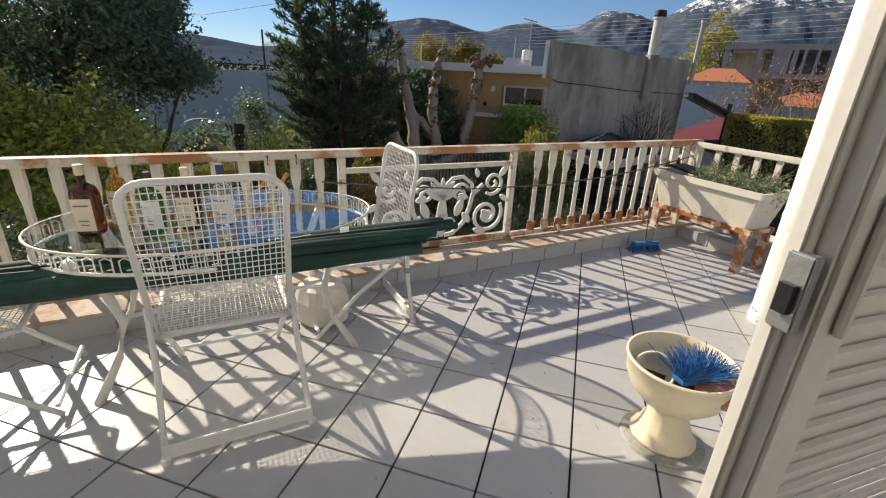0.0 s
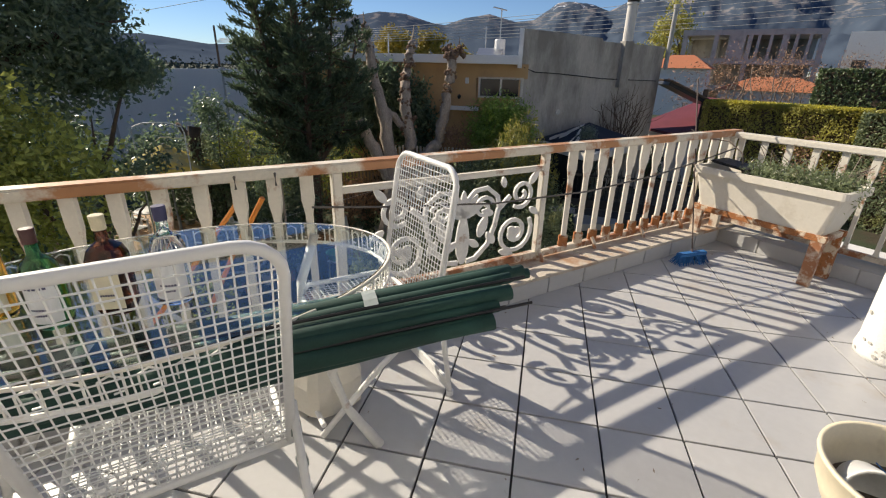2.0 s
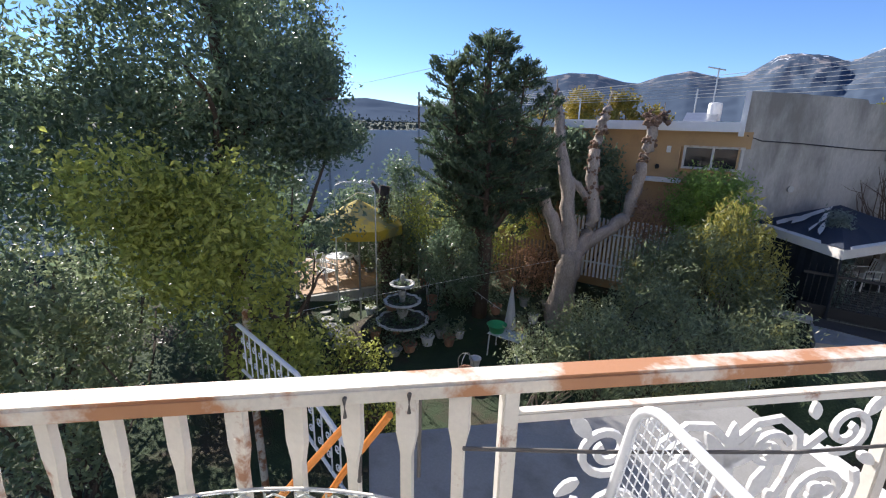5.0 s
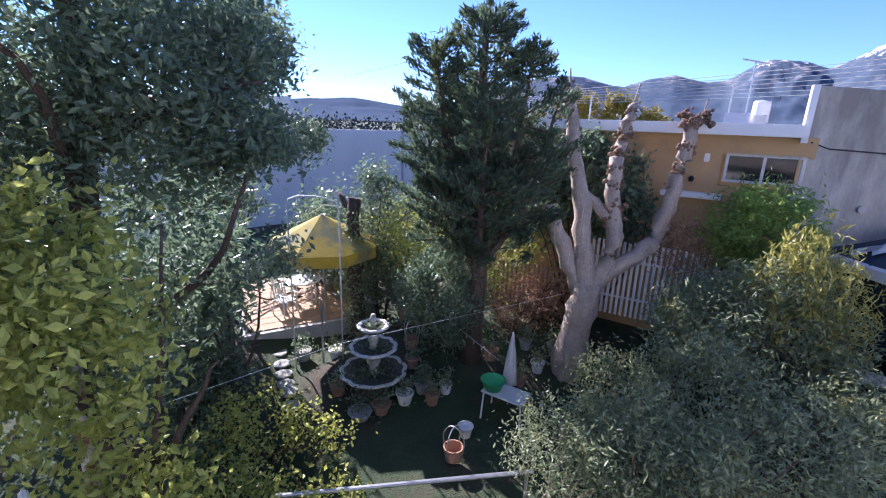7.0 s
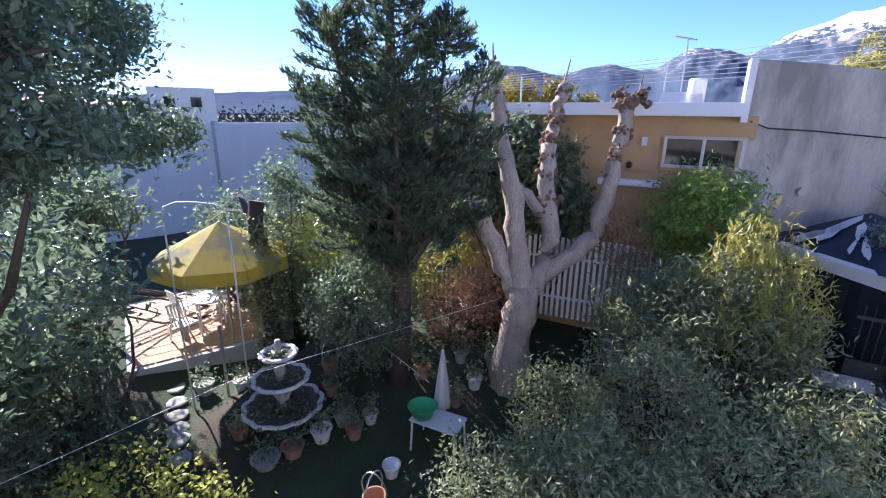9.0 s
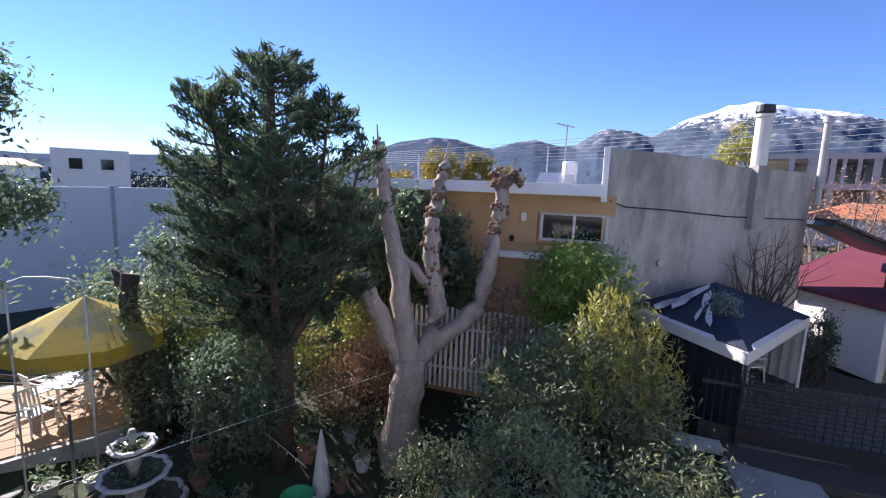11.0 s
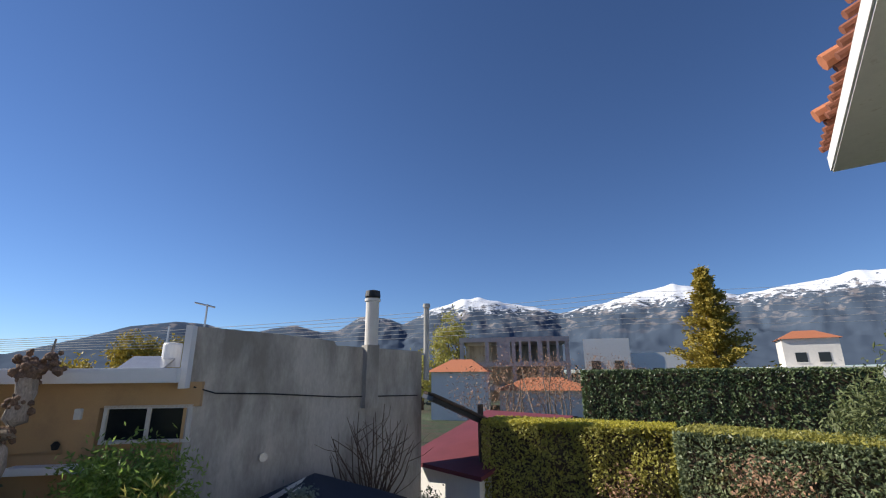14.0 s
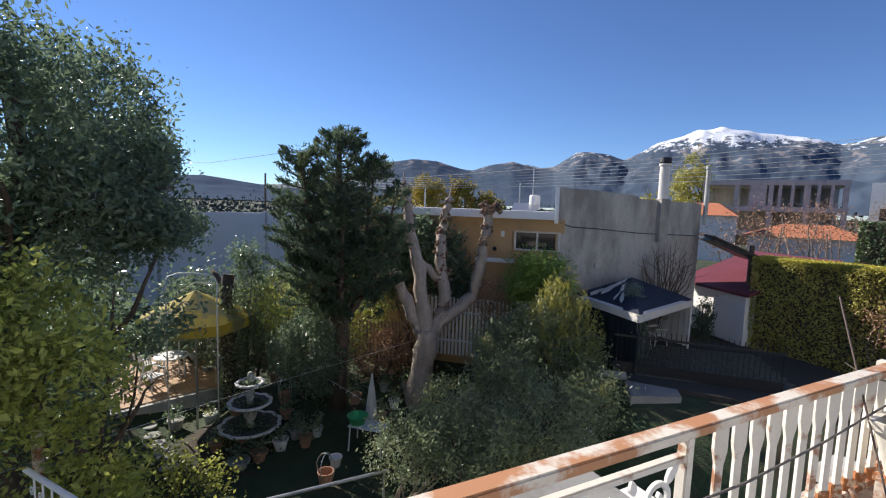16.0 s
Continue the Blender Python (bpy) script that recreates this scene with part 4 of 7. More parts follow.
RIDGE = [(-110, 2.2), (-80, 2.0), (-60, 1.8), (-52, 2.2), (-44, 2.7), (-38, 2.0), (-33, 2.2), (-28, 3.8), (-24, 5.2), (-20, 5.9), (-17, 5.8), (-14, 4.9), (-12.5, 4.7), (-10, 5.5), (-7.5, 5.9), (-4.5, 5.2), (-2.5, 5.4), (0, 7.0), (3, 7.0), (5.5, 6.4), (9, 8.1), (13, 9.4), (15, 9.5), (18, 8.9), (22, 8.1), (25, 7.2), (29, 8.1), (34, 9.2), (38, 9.9), (41, 9.0), (44, 8.0), (48, 8.6), (54, 9.4), (60, 8.8), (75, 6.0), (110, 4.0)]
RA_, RE_ = [a for a, e in RIDGE], [e for a, e in RIDGE]
bm = bmesh.new()
rows_m = []
azs = np.arange(-110, 100.01, 0.22)
for k in range(41):
    t = k / 40
    row = []
    for az in azs:
        el = float(np.interp(az, RA_, RE_))
        left = 1 if az > -12 else 0.6
        R = 1150 + 1250 * t
        h = 2000 * math.tan(radians(el)) * (R / 2000) * (0.10 + 0.90 * min(1, t / 0.72) ** 1.35)
        if t > 0.72:
            h *= 1 - (t - .72) * 1.2
        p = Vector((R * math.sin(radians(az)), R * math.cos(radians(az)), 0))
        nn = noise.fractal(p * 0.006, 0.8, 2.1, 6) - .9 * abs(noise.noise(p * 0.011 + Vector((7, 3, 1)))) + .25
        h += nn * 27 * min(1, t * 2) * (1 if el > 6.3 else 0.28) * (1.0 - 0.72 * math.exp(-((t - .72) / .07) ** 2))
        row.append(bm.verts.new((p.x, p.y, max(h, 0) - 6)))
    rows_m.append(row)
for a_, b_ in zip(rows_m, rows_m[1:]):
    for i in range(len(azs) - 1):
        bm.faces.new((a_[i], a_[i + 1], b_[i + 1], b_[i]))
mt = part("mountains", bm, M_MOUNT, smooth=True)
tagged(mt, "distant mountain range, blue haze put into its colour, snow on its ridges", "mountains", kind="structure")


# ---- trees and shrubs ----
def shrub(name, label, cat, blobs, size, material, seed, stems=(), stem_r=0.03, bark=M_BROWNBARK, long=2.0, droop=0.0, group=""):
    """blobs: (centre, radii, clumps, leaves per clump, spread)."""
    rng = np.random.default_rng(seed)
    c0 = blobs[0][0]
    gz = plan_z(c0[0], c0[1])
    t = thing(name, pose(c0[0], c0[1], gz), label, cat, group)
    inv = Matrix.Translation((-c0[0], -c0[1], -gz))
    off = np.array((c0[0], c0[1], gz))
    pts = np.concatenate([clumps(rng, c, r, nc, per, sp) for c, r, nc, per, sp in blobs]) - off
    pts = pts[pts[:, 2] > 0.02]
    share("foliage", leaf_mesh("foliage", pts, size, material, rng, long, droop), t)
    bm = bmesh.new()
    for c, r, nc, per, sp in blobs:
        for k in range(5):
            a = Vector((c0[0] + rng.normal() * .15, c0[1] + rng.normal() * .15, gz)) - Vector(off)
            b = Vector(c) + Vector((rng.normal() * r[0] * .4, rng.normal() * r[1] * .4, r[2] * rng.uniform(-.2, .6))) - Vector(off)
            limb(bm, a, b, stem_r * 1.4, stem_r * .35, rng, 5, .06, 6)
    part("stem", bm, bark, t)
    return t


def tree(name, label, base, trunk_pts, trunk_r, limbs, blobs, size, material, seed, bark=M_BROWNBARK, long=2.0, droop=0.0):
    rng = np.random.default_rng(seed)
    t = thing(name, pose(*base), label, "tree")
    off = Vector(base)
    bm = bmesh.new()
    k = len(trunk_pts)
    tube(bm, [Vector(p) - off for p in trunk_pts], [trunk_r * (1 - .6 * i / (k - 1)) for i in range(k)], 10)
    part("trunk", bm, bark, t, smooth=True)
    for a, b, r in limbs:
        bm = bmesh.new()
        limb(bm, Vector(a) - off, Vector(b) - off, r, r * .25, rng, 6, .07, 7)
        part("limb", bm, bark, t, smooth=True)
    pts = np.concatenate([clumps(rng, c, r, nc, per, sp) for c, r, nc, per, sp in blobs]) - np.array(base)
    share("crown", leaf_mesh("crown", pts, size, material, rng, long, droop), t)
    return t


# large evergreen beside the balcony
tree("evergreen_tree", "large dark evergreen tree with dense glossy leaves", (-8.9, 4.0, GZ), [(-8.9, 4.0, GZ), (-8.8, 4.1, -2.5), (-8.9, 4.2, 0), (-8.7, 4.4, 2.2), (-8.9, 4.3, 4.0)], 0.22,
     [((-8.8, 4.1, -1.2), (-7.6, 5.6, .8), .09), ((-8.9, 4.2, 0), (-10.2, 3.2, 2.0), .1), ((-8.8, 4.3, 1), (-7.6, 6.0, 2.0), .08), ((-8.7, 4.4, 2), (-9.8, 4.8, 4.4), .08), ((-8.8, 4.2, .5), (-7.8, 3.2, 2.5), .07), ((-8.8, 4.2, -.5), (-7.5, 6.2, -.6), .05), ((-8.8, 4.3, 1.4), (-10.6, 8.0, 2.6), .09), ((-10.0, 6.6, 2.2), (-10.2, 8.3, 1.2), .04), ((-8.8, 4.3, 2.0), (-10.2, 6.8, 3.8), .07)],
     [((-9.1, 3.9, 2.7), (1.9, 1.6, 1.9), 336, 43, .22), ((-8.4, 4.9, 1.6), (1.2, 1.15, 1.3), 136, 39, .18), ((-8.1, 5.7, 1.3), (.9, .75, .5), 60, 46, .16), ((-9.7, 3.0, .8), (1.5, 1.4, 1.8), 252, 43, .22), ((-8.0, 5.4, -.4), (.9, .9, .4), 30, 40, .14), ((-8.9, 4.1, -1.0), (1.5, 1.3, 1.1), 110, 44, .2), ((-8.1, 5.9, 2.4), (.6, .5, .5), 28, 50, .13), ((-10.9, 1.2, 1.6), (1.6, 1.4, 2.3), 200, 43, .24), ((-10.2, 8.2, 1.15), (.85, .7, .45), 60, 44, .15), ((-10.6, 7.6, 2.6), (1.1, 1.0, 1.0), 120, 44, .18), ((-11.3, 8.6, 3.2), (.8, .7, .7), 50, 44, .14), ((-10.2, 6.6, 3.6), (1.3, 1.2, 1.2), 150, 44, .2)], .125, M_LEAFD, 21, long=2.4)
# sunlit lemon tree
tree("lemon_tree", "lemon tree with yellow-green sunlit leaves", (-6.4, 3.6, GZ), [(-6.4, 3.6, GZ), (-6.35, 3.65, -3), (-6.4, 3.6, -1.6)], 0.11,
     [((-6.4, 3.6, -2), (-7.0, 3.5, -.2), .05), ((-6.4, 3.6, -1.8), (-6.0, 4.1, -.6), .045), ((-6.4, 3.6, -1.6), (-6.7, 3.0, .2), .05), ((-6.4, 3.6, -1.7), (-6.5, 4.0, .6), .04)],
     [((-6.63, 3.22, 0.36), (.75, .7, .85), 62, 26, .14), ((-6.24, 3.07, -0.22), (.7, .65, .8), 50, 26, .14), ((-7.1, 2.7, -.1), (.9, .8, 1.0), 130, 32, .15), ((-7.6, 2.2, .7), (.8, .8, .7), 70, 34, .15), ((-6.2, 3.3, -1.8), (.6, .6, .6), 60, 30, .14)], .10, M_LEAFL, 22, long=1.9)
# cypress-like conifer with upswept sprays
rng = np.random.default_rng(31)
con_base = (-7.8, 12.1, GZ)
conifer = thing("conifer_tree", pose(*con_base), "dark green conifer with feathery upswept branches", "tree")
part("trunk", tube(bmesh.new(), [(0, 0, 0), (.05, .1, 2.5), (-.05, 0, 5), (-.1, 0, 7.5), (-.05, 0, 8.7)], [.26, .22, .17, .09, .03], 10), M_BROWNBARK, conifer, smooth=True)
pts_all, dirs_all = [], []
bmb = bmesh.new()
LEADERS = [(0, 0, 8.75, 1.7, 64), (-.95, -.7, 8.0, 1.5, 50), (.9, .6, 8.0, 1.5, 46), (1.6, .8, 7.2, 1.4, 44), (-.9, .8, 7.5, 1.35, 40), (.6, -.9, 7.0, 1.5, 38), (-1.1, -.8, 6.2, 1.55, 42), (.2, .3, 5.6, 1.75, 48), (-.5, -.3, 5.0, 1.6, 30)]
for lx, ly, ztop, wide, cnt in LEADERS:
    tube(bmb, [Vector((0, 0, 2.6)), Vector((lx * .6, ly * .6, 4.2)), Vector((lx, ly, ztop))], [.12, .08, .02], 6)
    for k in range(cnt):
        t = rng.uniform() ** .8
        z0 = max(2.9, ztop - 4.6) + (ztop - max(2.9, ztop - 4.6)) * t
        az = rng.uniform(0, 2 * math.pi)
        reach = wide * ((1.06 - t) ** .5) * rng.uniform(.5, 1.15) * (.5 + .5 * smooth((z0 - 2.9) / 1.9)) + .15
        a = np.array((lx * (.5 + .5 * t), ly * (.5 + .5 * t), z0))
        b = a + np.array((math.cos(az) * reach, math.sin(az) * reach, reach * rng.uniform(.1, .75)))
        tube(bmb, [Vector(a), Vector(a * .4 + b * .6) + Vector((0, 0, -.08)), Vector(b)], [.03, .015, .005], 4)
        n = int(60 + 75 * reach)
        s = rng.uniform(.15, 1.0, n) ** .75
        p = a[None] + (b - a)[None] * s[:, None] + rng.normal(size=(n, 3)) * (.14 * (1.15 - s))[:, None] + rng.normal(size=(n, 3)) * .03
        pts_all.append(p)
        d = (b - a) / np.linalg.norm(b - a) + np.array((0, 0, .5))
        dirs_all.append(np.tile(d, (n, 1)))
part("limb", bmb, M_BROWNBARK, conifer)
share("crown", leaf_mesh("crown", np.concatenate(pts_all), .17, M_CEDAR, rng, 4.0, 0, np.concatenate(dirs_all)), conifer)
near(conifer, .89, .1, -.15)

# pollarded plane tree
rng = np.random.default_rng(41)
pb = Vector((-5.05, 12.34, GZ))
plane = thing("pollarded_tree", pose(*pb), "pollarded bare tree with knobbly grey limbs", "tree")


def knob(bm, p, r, rng, n=9):
    for _ in range(n):
        q = Vector(p) + Vector(rng.normal(size=3)) * r * .48
        bmesh.ops.create_icosphere(bm, subdivisions=1, radius=r * rng.uniform(.18, .5), matrix=Matrix.Translation(q))


def gnarly(name, pts, r0, r1, knobs):
    bm = bmesh.new()
    P = [Vector(p) - pb for p in pts]
    Q, R = [], []
    for i in range(len(P) - 1):
        for j in range(4):
            t = (i + j / 4) / (len(P) - 1)
            Q.append(P[i].lerp(P[i + 1], j / 4) + Vector(rng.normal(size=3)) * .022)
            R.append((r0 + (r1 - r0) * t) * rng.uniform(.88, 1.14))
    Q.append(P[-1])
    R.append(r1)
    tube(bm, Q, R, 10)
    ob = part(name, bm, M_BARK, plane, smooth=True)
    for p, r in knobs:
        bk = bmesh.new()
        knob(bk, Vector(p) - pb, r, rng, 30)
        part("knob", bk, M_KNOB, ob, "brown burr of old cuts", smooth=True)
    return ob


gnarly("trunk", [pb, (-5.0, 12.35, -3.3), (-4.86, 12.4, -1.95)], .42, .33, [])
gnarly("limb", [(-4.88, 12.4, -2.2), (-5.05, 12.5, -1.3), (-5.25, 12.6, -.2), (-5.6, 12.75, 1.0), (-5.85, 12.9, 2.0), (-5.89, 12.9, 2.5)], .25, .12, [((-5.85, 12.9, 1.9), .16), ((-5.9, 12.9, 2.4), .13), ((-5.72, 12.8, 1.5), .14), ((-5.62, 12.75, 1.15), .12), ((-5.55, 12.7, .8), .09)])
gnarly("limb", [(-5.0, 12.4, -2.15), (-5.4, 12.3, -1.35), (-5.7, 12.22, -.7), (-5.9, 12.2, -.2)], .20, .16, [])
gnarly("limb", [(-4.85, 12.45, -2.2), (-4.55, 12.8, -1.6), (-4.5, 13.0, -.9), (-4.7, 13.1, .1), (-4.75, 13.2, .9), (-4.62, 13.35, 1.7), (-4.6, 13.4, 2.1)], .22, .12, [((-4.6, 13.05, -.2), .19), ((-4.7, 13.1, .3), .15), ((-4.72, 13.2, 1.0), .17), ((-4.75, 13.15, .65), .16), ((-4.65, 13.05, -.5), .17), ((-4.66, 13.3, 1.45), .14), ((-4.6, 13.4, 1.95), .14)])
gnarly("limb", [(-4.6, 12.7, -1.8), (-4.0, 13.2, -1.3), (-3.65, 13.5, -.9), (-3.55, 13.6, .1), (-3.45, 13.75, 1.0), (-3.33, 13.85, 1.75)], .20, .15, [((-3.33, 13.85, 1.75), .22), ((-3.12, 13.9, 1.85), .15), ((-3.5, 13.85, 1.9), .14), ((-3.42, 13.75, 1.2), .15), ((-3.5, 13.7, .75), .14), ((-3.56, 13.6, .3), .10)])
gnarly("limb", [(-4.6, 13.0, -.6), (-4.95, 12.9, -.2), (-5.3, 12.75, .1)], .12, .10, [])
for p in ((-4.58, 13.4, 2.1), (-3.2, 13.9, 1.8), (-5.9, 12.9, 2.4)):
    part("twig", tube(bmesh.new(), [Vector(p) - pb, Vector(p) - pb + Vector((rng.normal() * .04, 0, .45))], [.03, .015], 6), M_BARK, plane)
near(plane, .96, -.15)

# shrubs of the garden
oleander = shrub("oleander_bush", "tall oleander bush with sunlit yellow-green tips", "bush", [((-1.0, 12.0, -2.3), (1.2, .9, 1.5), 250, 56, .17), ((-1.1, 12.1, -1.2), (.7, .6, .7), 80, 50, .15), ((-.4, 11.9, -3.0), (.6, .7, 1.1), 90, 50, .17), ((-2.4, 11.9, -2.3), (1.0, .7, 1.1), 170, 50, .17), ((-1.7, 11.9, -1.5), (.7, .6, .7), 70, 50, .15)], .12, M_LEAFO, 51, long=4.5)
near(shrub("oleander_bush", "dense grey-green bush below the balcony", "bush", [((-2.6, 8.4, -3.1), (1.4, .9, 1.0), 150, 58, .17), ((-1.2, 9.0, -2.9), (1.1, .9, 1.0), 120, 58, .17), ((-.1, 10.8, -2.9), (.7, .8, .9), 90, 58, .17), ((-3.6, 10.9, -3.6), (.9, .8, .9), 90, 40, .18), ((-2.2, 10.6, -3.0), (1.2, 1.0, 1.2), 130, 58, .19)], .10, M_LEAFO, 52, long=3.4), 0.97, 0)
near(shrub("dark_bush", "dense fresh green bush before the ochre house", "bush", [((-2.0, 15.7, -.85), (1.3, .8, 1.25), 230, 44, .16), ((-2.3, 15.9, -3.2), (1.2, .8, 1.2), 80, 40, .2)], .13, M_BRIGHT, 53, long=3.0), 0.84, 0.4)
near(shrub("magnolia_tree", "dark broad-leaved tree beside the ochre house", "tree", [((-6.5, 16.1, 0.1), (1.6, .6, 1.3), 230, 36, .17), ((-5.6, 16.1, -.9), (1.2, .5, .8), 90, 34, .17), ((-7.6, 16.1, -.7), (1.0, .6, 1.3), 90, 36, .18)], .17, M_LEAFD, 54, .05, long=2.0), 0.84, 0.2)
shrub("tall_shrub", "tall shrub with sparse dark and reddish leaves", "bush", [((-11.06, 11.92, -0.58), (.55, .55, 1.1), 70, 30, .15), ((-10.61, 11.65, -2.54), (.9, .8, 1.2), 100, 34, .17)], .12, M_LEAFD, 55, long=2.2)
near(shrub("citrus_bush", "rounded dark green citrus bush", "bush", [((-8.4, 11.4, -2.8), (1.15, 1.0, 1.45), 220, 44, .17)], .10, M_LEAFD, 56, long=2.0), 0.93, 0.5)
near(shrub("yellow_green_bush", "yellow-green bush under the conifer", "bush", [((-10.2, 13.4, -2.0), (1.5, 1.1, 1.3), 130, 36, .22), ((-8.3, 14.2, -1.9), (1.5, 1.0, 1.5), 120, 36, .2)], .11, M_LEAFL, 57, long=2.2), 0.9, -0.5)
near(shrub("rusty_bush", "reddish winter bush with bare twigs", "bush", [((-7.0, 13.6, -3.4), (1.0, .9, 1.0), 90, 36, .18), ((-6.2, 14.2, -2.9), (.7, .7, 1.1), 60, 36, .16)], .09, M_REDBUSH, 58, long=2.4), 0.92, 0)
shrub("climber", "low leafy rose bush on the lawn", "bush", [((-6.4, 5.7, -4.0), (.7, .5, .45), 30, 26, .13), ((-7.1, 5.2, -3.9), (.6, .6, .6), 34, 26, .15)], .09, M_LEAFL, 59, long=1.8)
shrub("loquat_bush", "broad-leaved loquat bush with long leaves", "bush", [((-11.2, 6.9, -.8), (.9, .7, .8), 26, 22, .2), ((-10.6, 6.0, -1.6), (.8, .7, .9), 46, 26, .2), ((-11.2, 6.7, -2.6), (.9, .8, 1.2), 60, 26, .22)], .24, M_LEAFD, 68, .04, long=3.6)
shrub("loquat_tree", "loquat tree with sprays of long leaves before the patio", "tree", [((-15.2, 8.8, -.7), (1.0, .8, .8), 46, 24, .2), ((-13.9, 9.3, -.6), (.8, .7, .6), 34, 24, .2), ((-16.6, 9.9, -.5), (1.0, .8, .7), 40, 24, .2), ((-14.3, 8.5, -1.5), (.8, .6, .6), 30, 24, .2)], .24, M_LEAFD, 71, stem_r=.04, long=3.4)
shrub("rose_bush", "straggling rose bush with yellow-green leaves", "bush", [((-8.7, 6.3, -3.7), (.9, .6, .6), 30, 26, .15), ((-7.9, 6.7, -3.9), (.7, .5, .5), 22, 26, .14)], .09, M_LEAFL, 72, long=1.7)
near(shrub("twiggy_bush", "olive-brown sunlit bush at the foot of the balcony", "bush", [((-3.9, 8.2, -3.2), (.9, .7, .8), 110, 40, .16), ((-2.9, 8.6, -3.0), (.8, .7, .7), 90, 40, .16)], .075, M_LEAFO, 73, long=2.6, stem_r=.02, bark=M_TWIG), .97)
shrub("dark_bush", "dark leafy bush at the edge of the lawn", "bush", [((-10.3, 5.4, -3.0), (.7, .6, 1.0), 70, 30, .16)], .12, M_LEAFD, 69, long=2.4)
shrub("dark_bush", "dark green bush in the shade of the wall", "bush", [((-10.9, 6.3, -3.6), (.8, .7, 1.0), 80, 40, .18), ((-10.9, 4.9, -2.9), (1.0, .9, 1.5), 110, 40, .2), ((-9.2, 5.2, -4.1), (.7, .6, .6), 44, 36, .15)], .11, M_LEAFD, 60, long=2.2)
shrub("dark_bush", "dark green shrubs along the far wall", "bush", [((-13.5, 12.5, -2.6), (1.6, 1.2, 1.8), 150, 40, .24), ((-12.2, 14.8, -2.6), (1.6, 1.2, 1.8), 150, 40, .24), ((-16.4, 7.4, -2.2), (1.2, 1.6, 2.0), 120, 40, .24)], .15, M_LEAFD, 61, long=2.0)
near(shrub("brown_bush", "brown twiggy shrub against the ochre house", "bush", [((-3.5, 15.5, -1.5), (.8, .5, .9), 70, 24, .17)], .10, M_REDBUSH, 63, long=2.4, stem_r=.02, bark=M_TWIG), 0.84, 0.3)
# yellow-green upright shoots on the oleander
rng = np.random.default_rng(64)
P, D = [], []
for k in range(130):
    q, w = rng.uniform(0, 6.28), rng.uniform() ** .5
    c = np.array((-1.0 + 1.15 * w * math.cos(q), 12.0 + .8 * w * math.sin(q), -.75 - 1.3 * w * w + rng.normal() * .25))
    n = 26
    s = rng.uniform(0, 1, n)
    P.append(c + np.stack([rng.normal(size=n) * .045, rng.normal(size=n) * .045, -.15 + .75 * s], 1))
    D.append(np.stack([rng.normal(size=n) * .5, rng.normal(size=n) * .5, .9 + 0 * s], 1))
P = np.concatenate(P) - np.array((-1.0, 12.0, plan_z(-1.0, 12.0)))
share("young_growth", leaf_mesh("young_growth", P, .16, M_SHOOT, rng, 5.5, 0, np.concatenate(D)), oleander, label="yellow-green upright shoots")
shrub("dark_bush", "dense dark shrubs beside the lemon tree", "bush", [((-8.6, 1.2, -2.2), (1.3, 1.0, 1.6), 170, 36, .2), ((-11.4, 2.2, -2.0), (1.5, 1.2, 2.0), 170, 36, .24), ((-13.6, 4.2, -2.4), (1.4, 1.4, 1.9), 150, 36, .24), ((-8.2, .2, -.6), (.8, .8, 1.2), 80, 36, .18)], .12, M_LEAFO, 65, long=2.2)
shrub("citrus_sapling", "small citrus sapling with yellow-green leaves", "bush", [((-8.7, 5.6, -3.6), (.7, .5, .7), 34, 26, .14), ((-7.6, 5.1, -3.9), (.5, .4, .5), 24, 24, .13)], .085, M_LEAFL, 66, long=2.0, stem_r=.012)
# cut trunk wrapped in ivy
ct = thing("cut_trunk", pose(-10.65, 10.75, GZ) @ Matrix.Scale(1.12, 4), "dark cut tree trunk with ivy and a stub", "tree")
rng = np.random.default_rng(67)
bm = bmesh.new()
limb(bm, (0, 0, 0), (-.05, .02, 3.7), .19, .16, rng, 9, .02, 12, .12)
part("trunk", bm, M_BROWNBARK, ct, smooth=True)
bm = bmesh.new()
limb(bm, (-.05, 0, 3.3), (-.65, .1, 3.75), .10, .06, rng, 4, .05, 8, .2)
part("stub", bm, M_BROWNBARK, ct, smooth=True)
n = 1500
q, h = rng.uniform(0, 6.28, n), rng.uniform(.1, 3.5, n)
rr = .2 + rng.exponential(.07, n)
share("ivy", leaf_mesh("ivy", np.stack([rr * np.cos(q), rr * np.sin(q), h], 1), .09, M_LEAFO, rng, 1.4), ct, label="dark ivy leaves")
# bare pale shrub
rng = np.random.default_rng(62)
bare = thing("bare_shrub", pose(-11.00, 13.05, GZ + .3), "pale leafless shrub with fine twigs", "bush")
bm = bmesh.new()
for k in range(90):
    q, h = rng.uniform(0, 6.28), rng.uniform(1.8, 3.9)
    o = Vector((math.cos(q), math.sin(q), 0)) * rng.uniform(.3, 1.3)
    a = limb(bm, (0, 0, 0), o + Vector((0, 0, h)), .02, .004, rng, 4, .08, 4)
    for j in (2, 3):
        limb(bm, a[j], a[j] + Vector((rng.normal() * .35, rng.normal() * .35, rng.uniform(.1, .6))), .007, .002, rng, 2, .05, 3)
part("stem", bm, M_TWIG, bare)

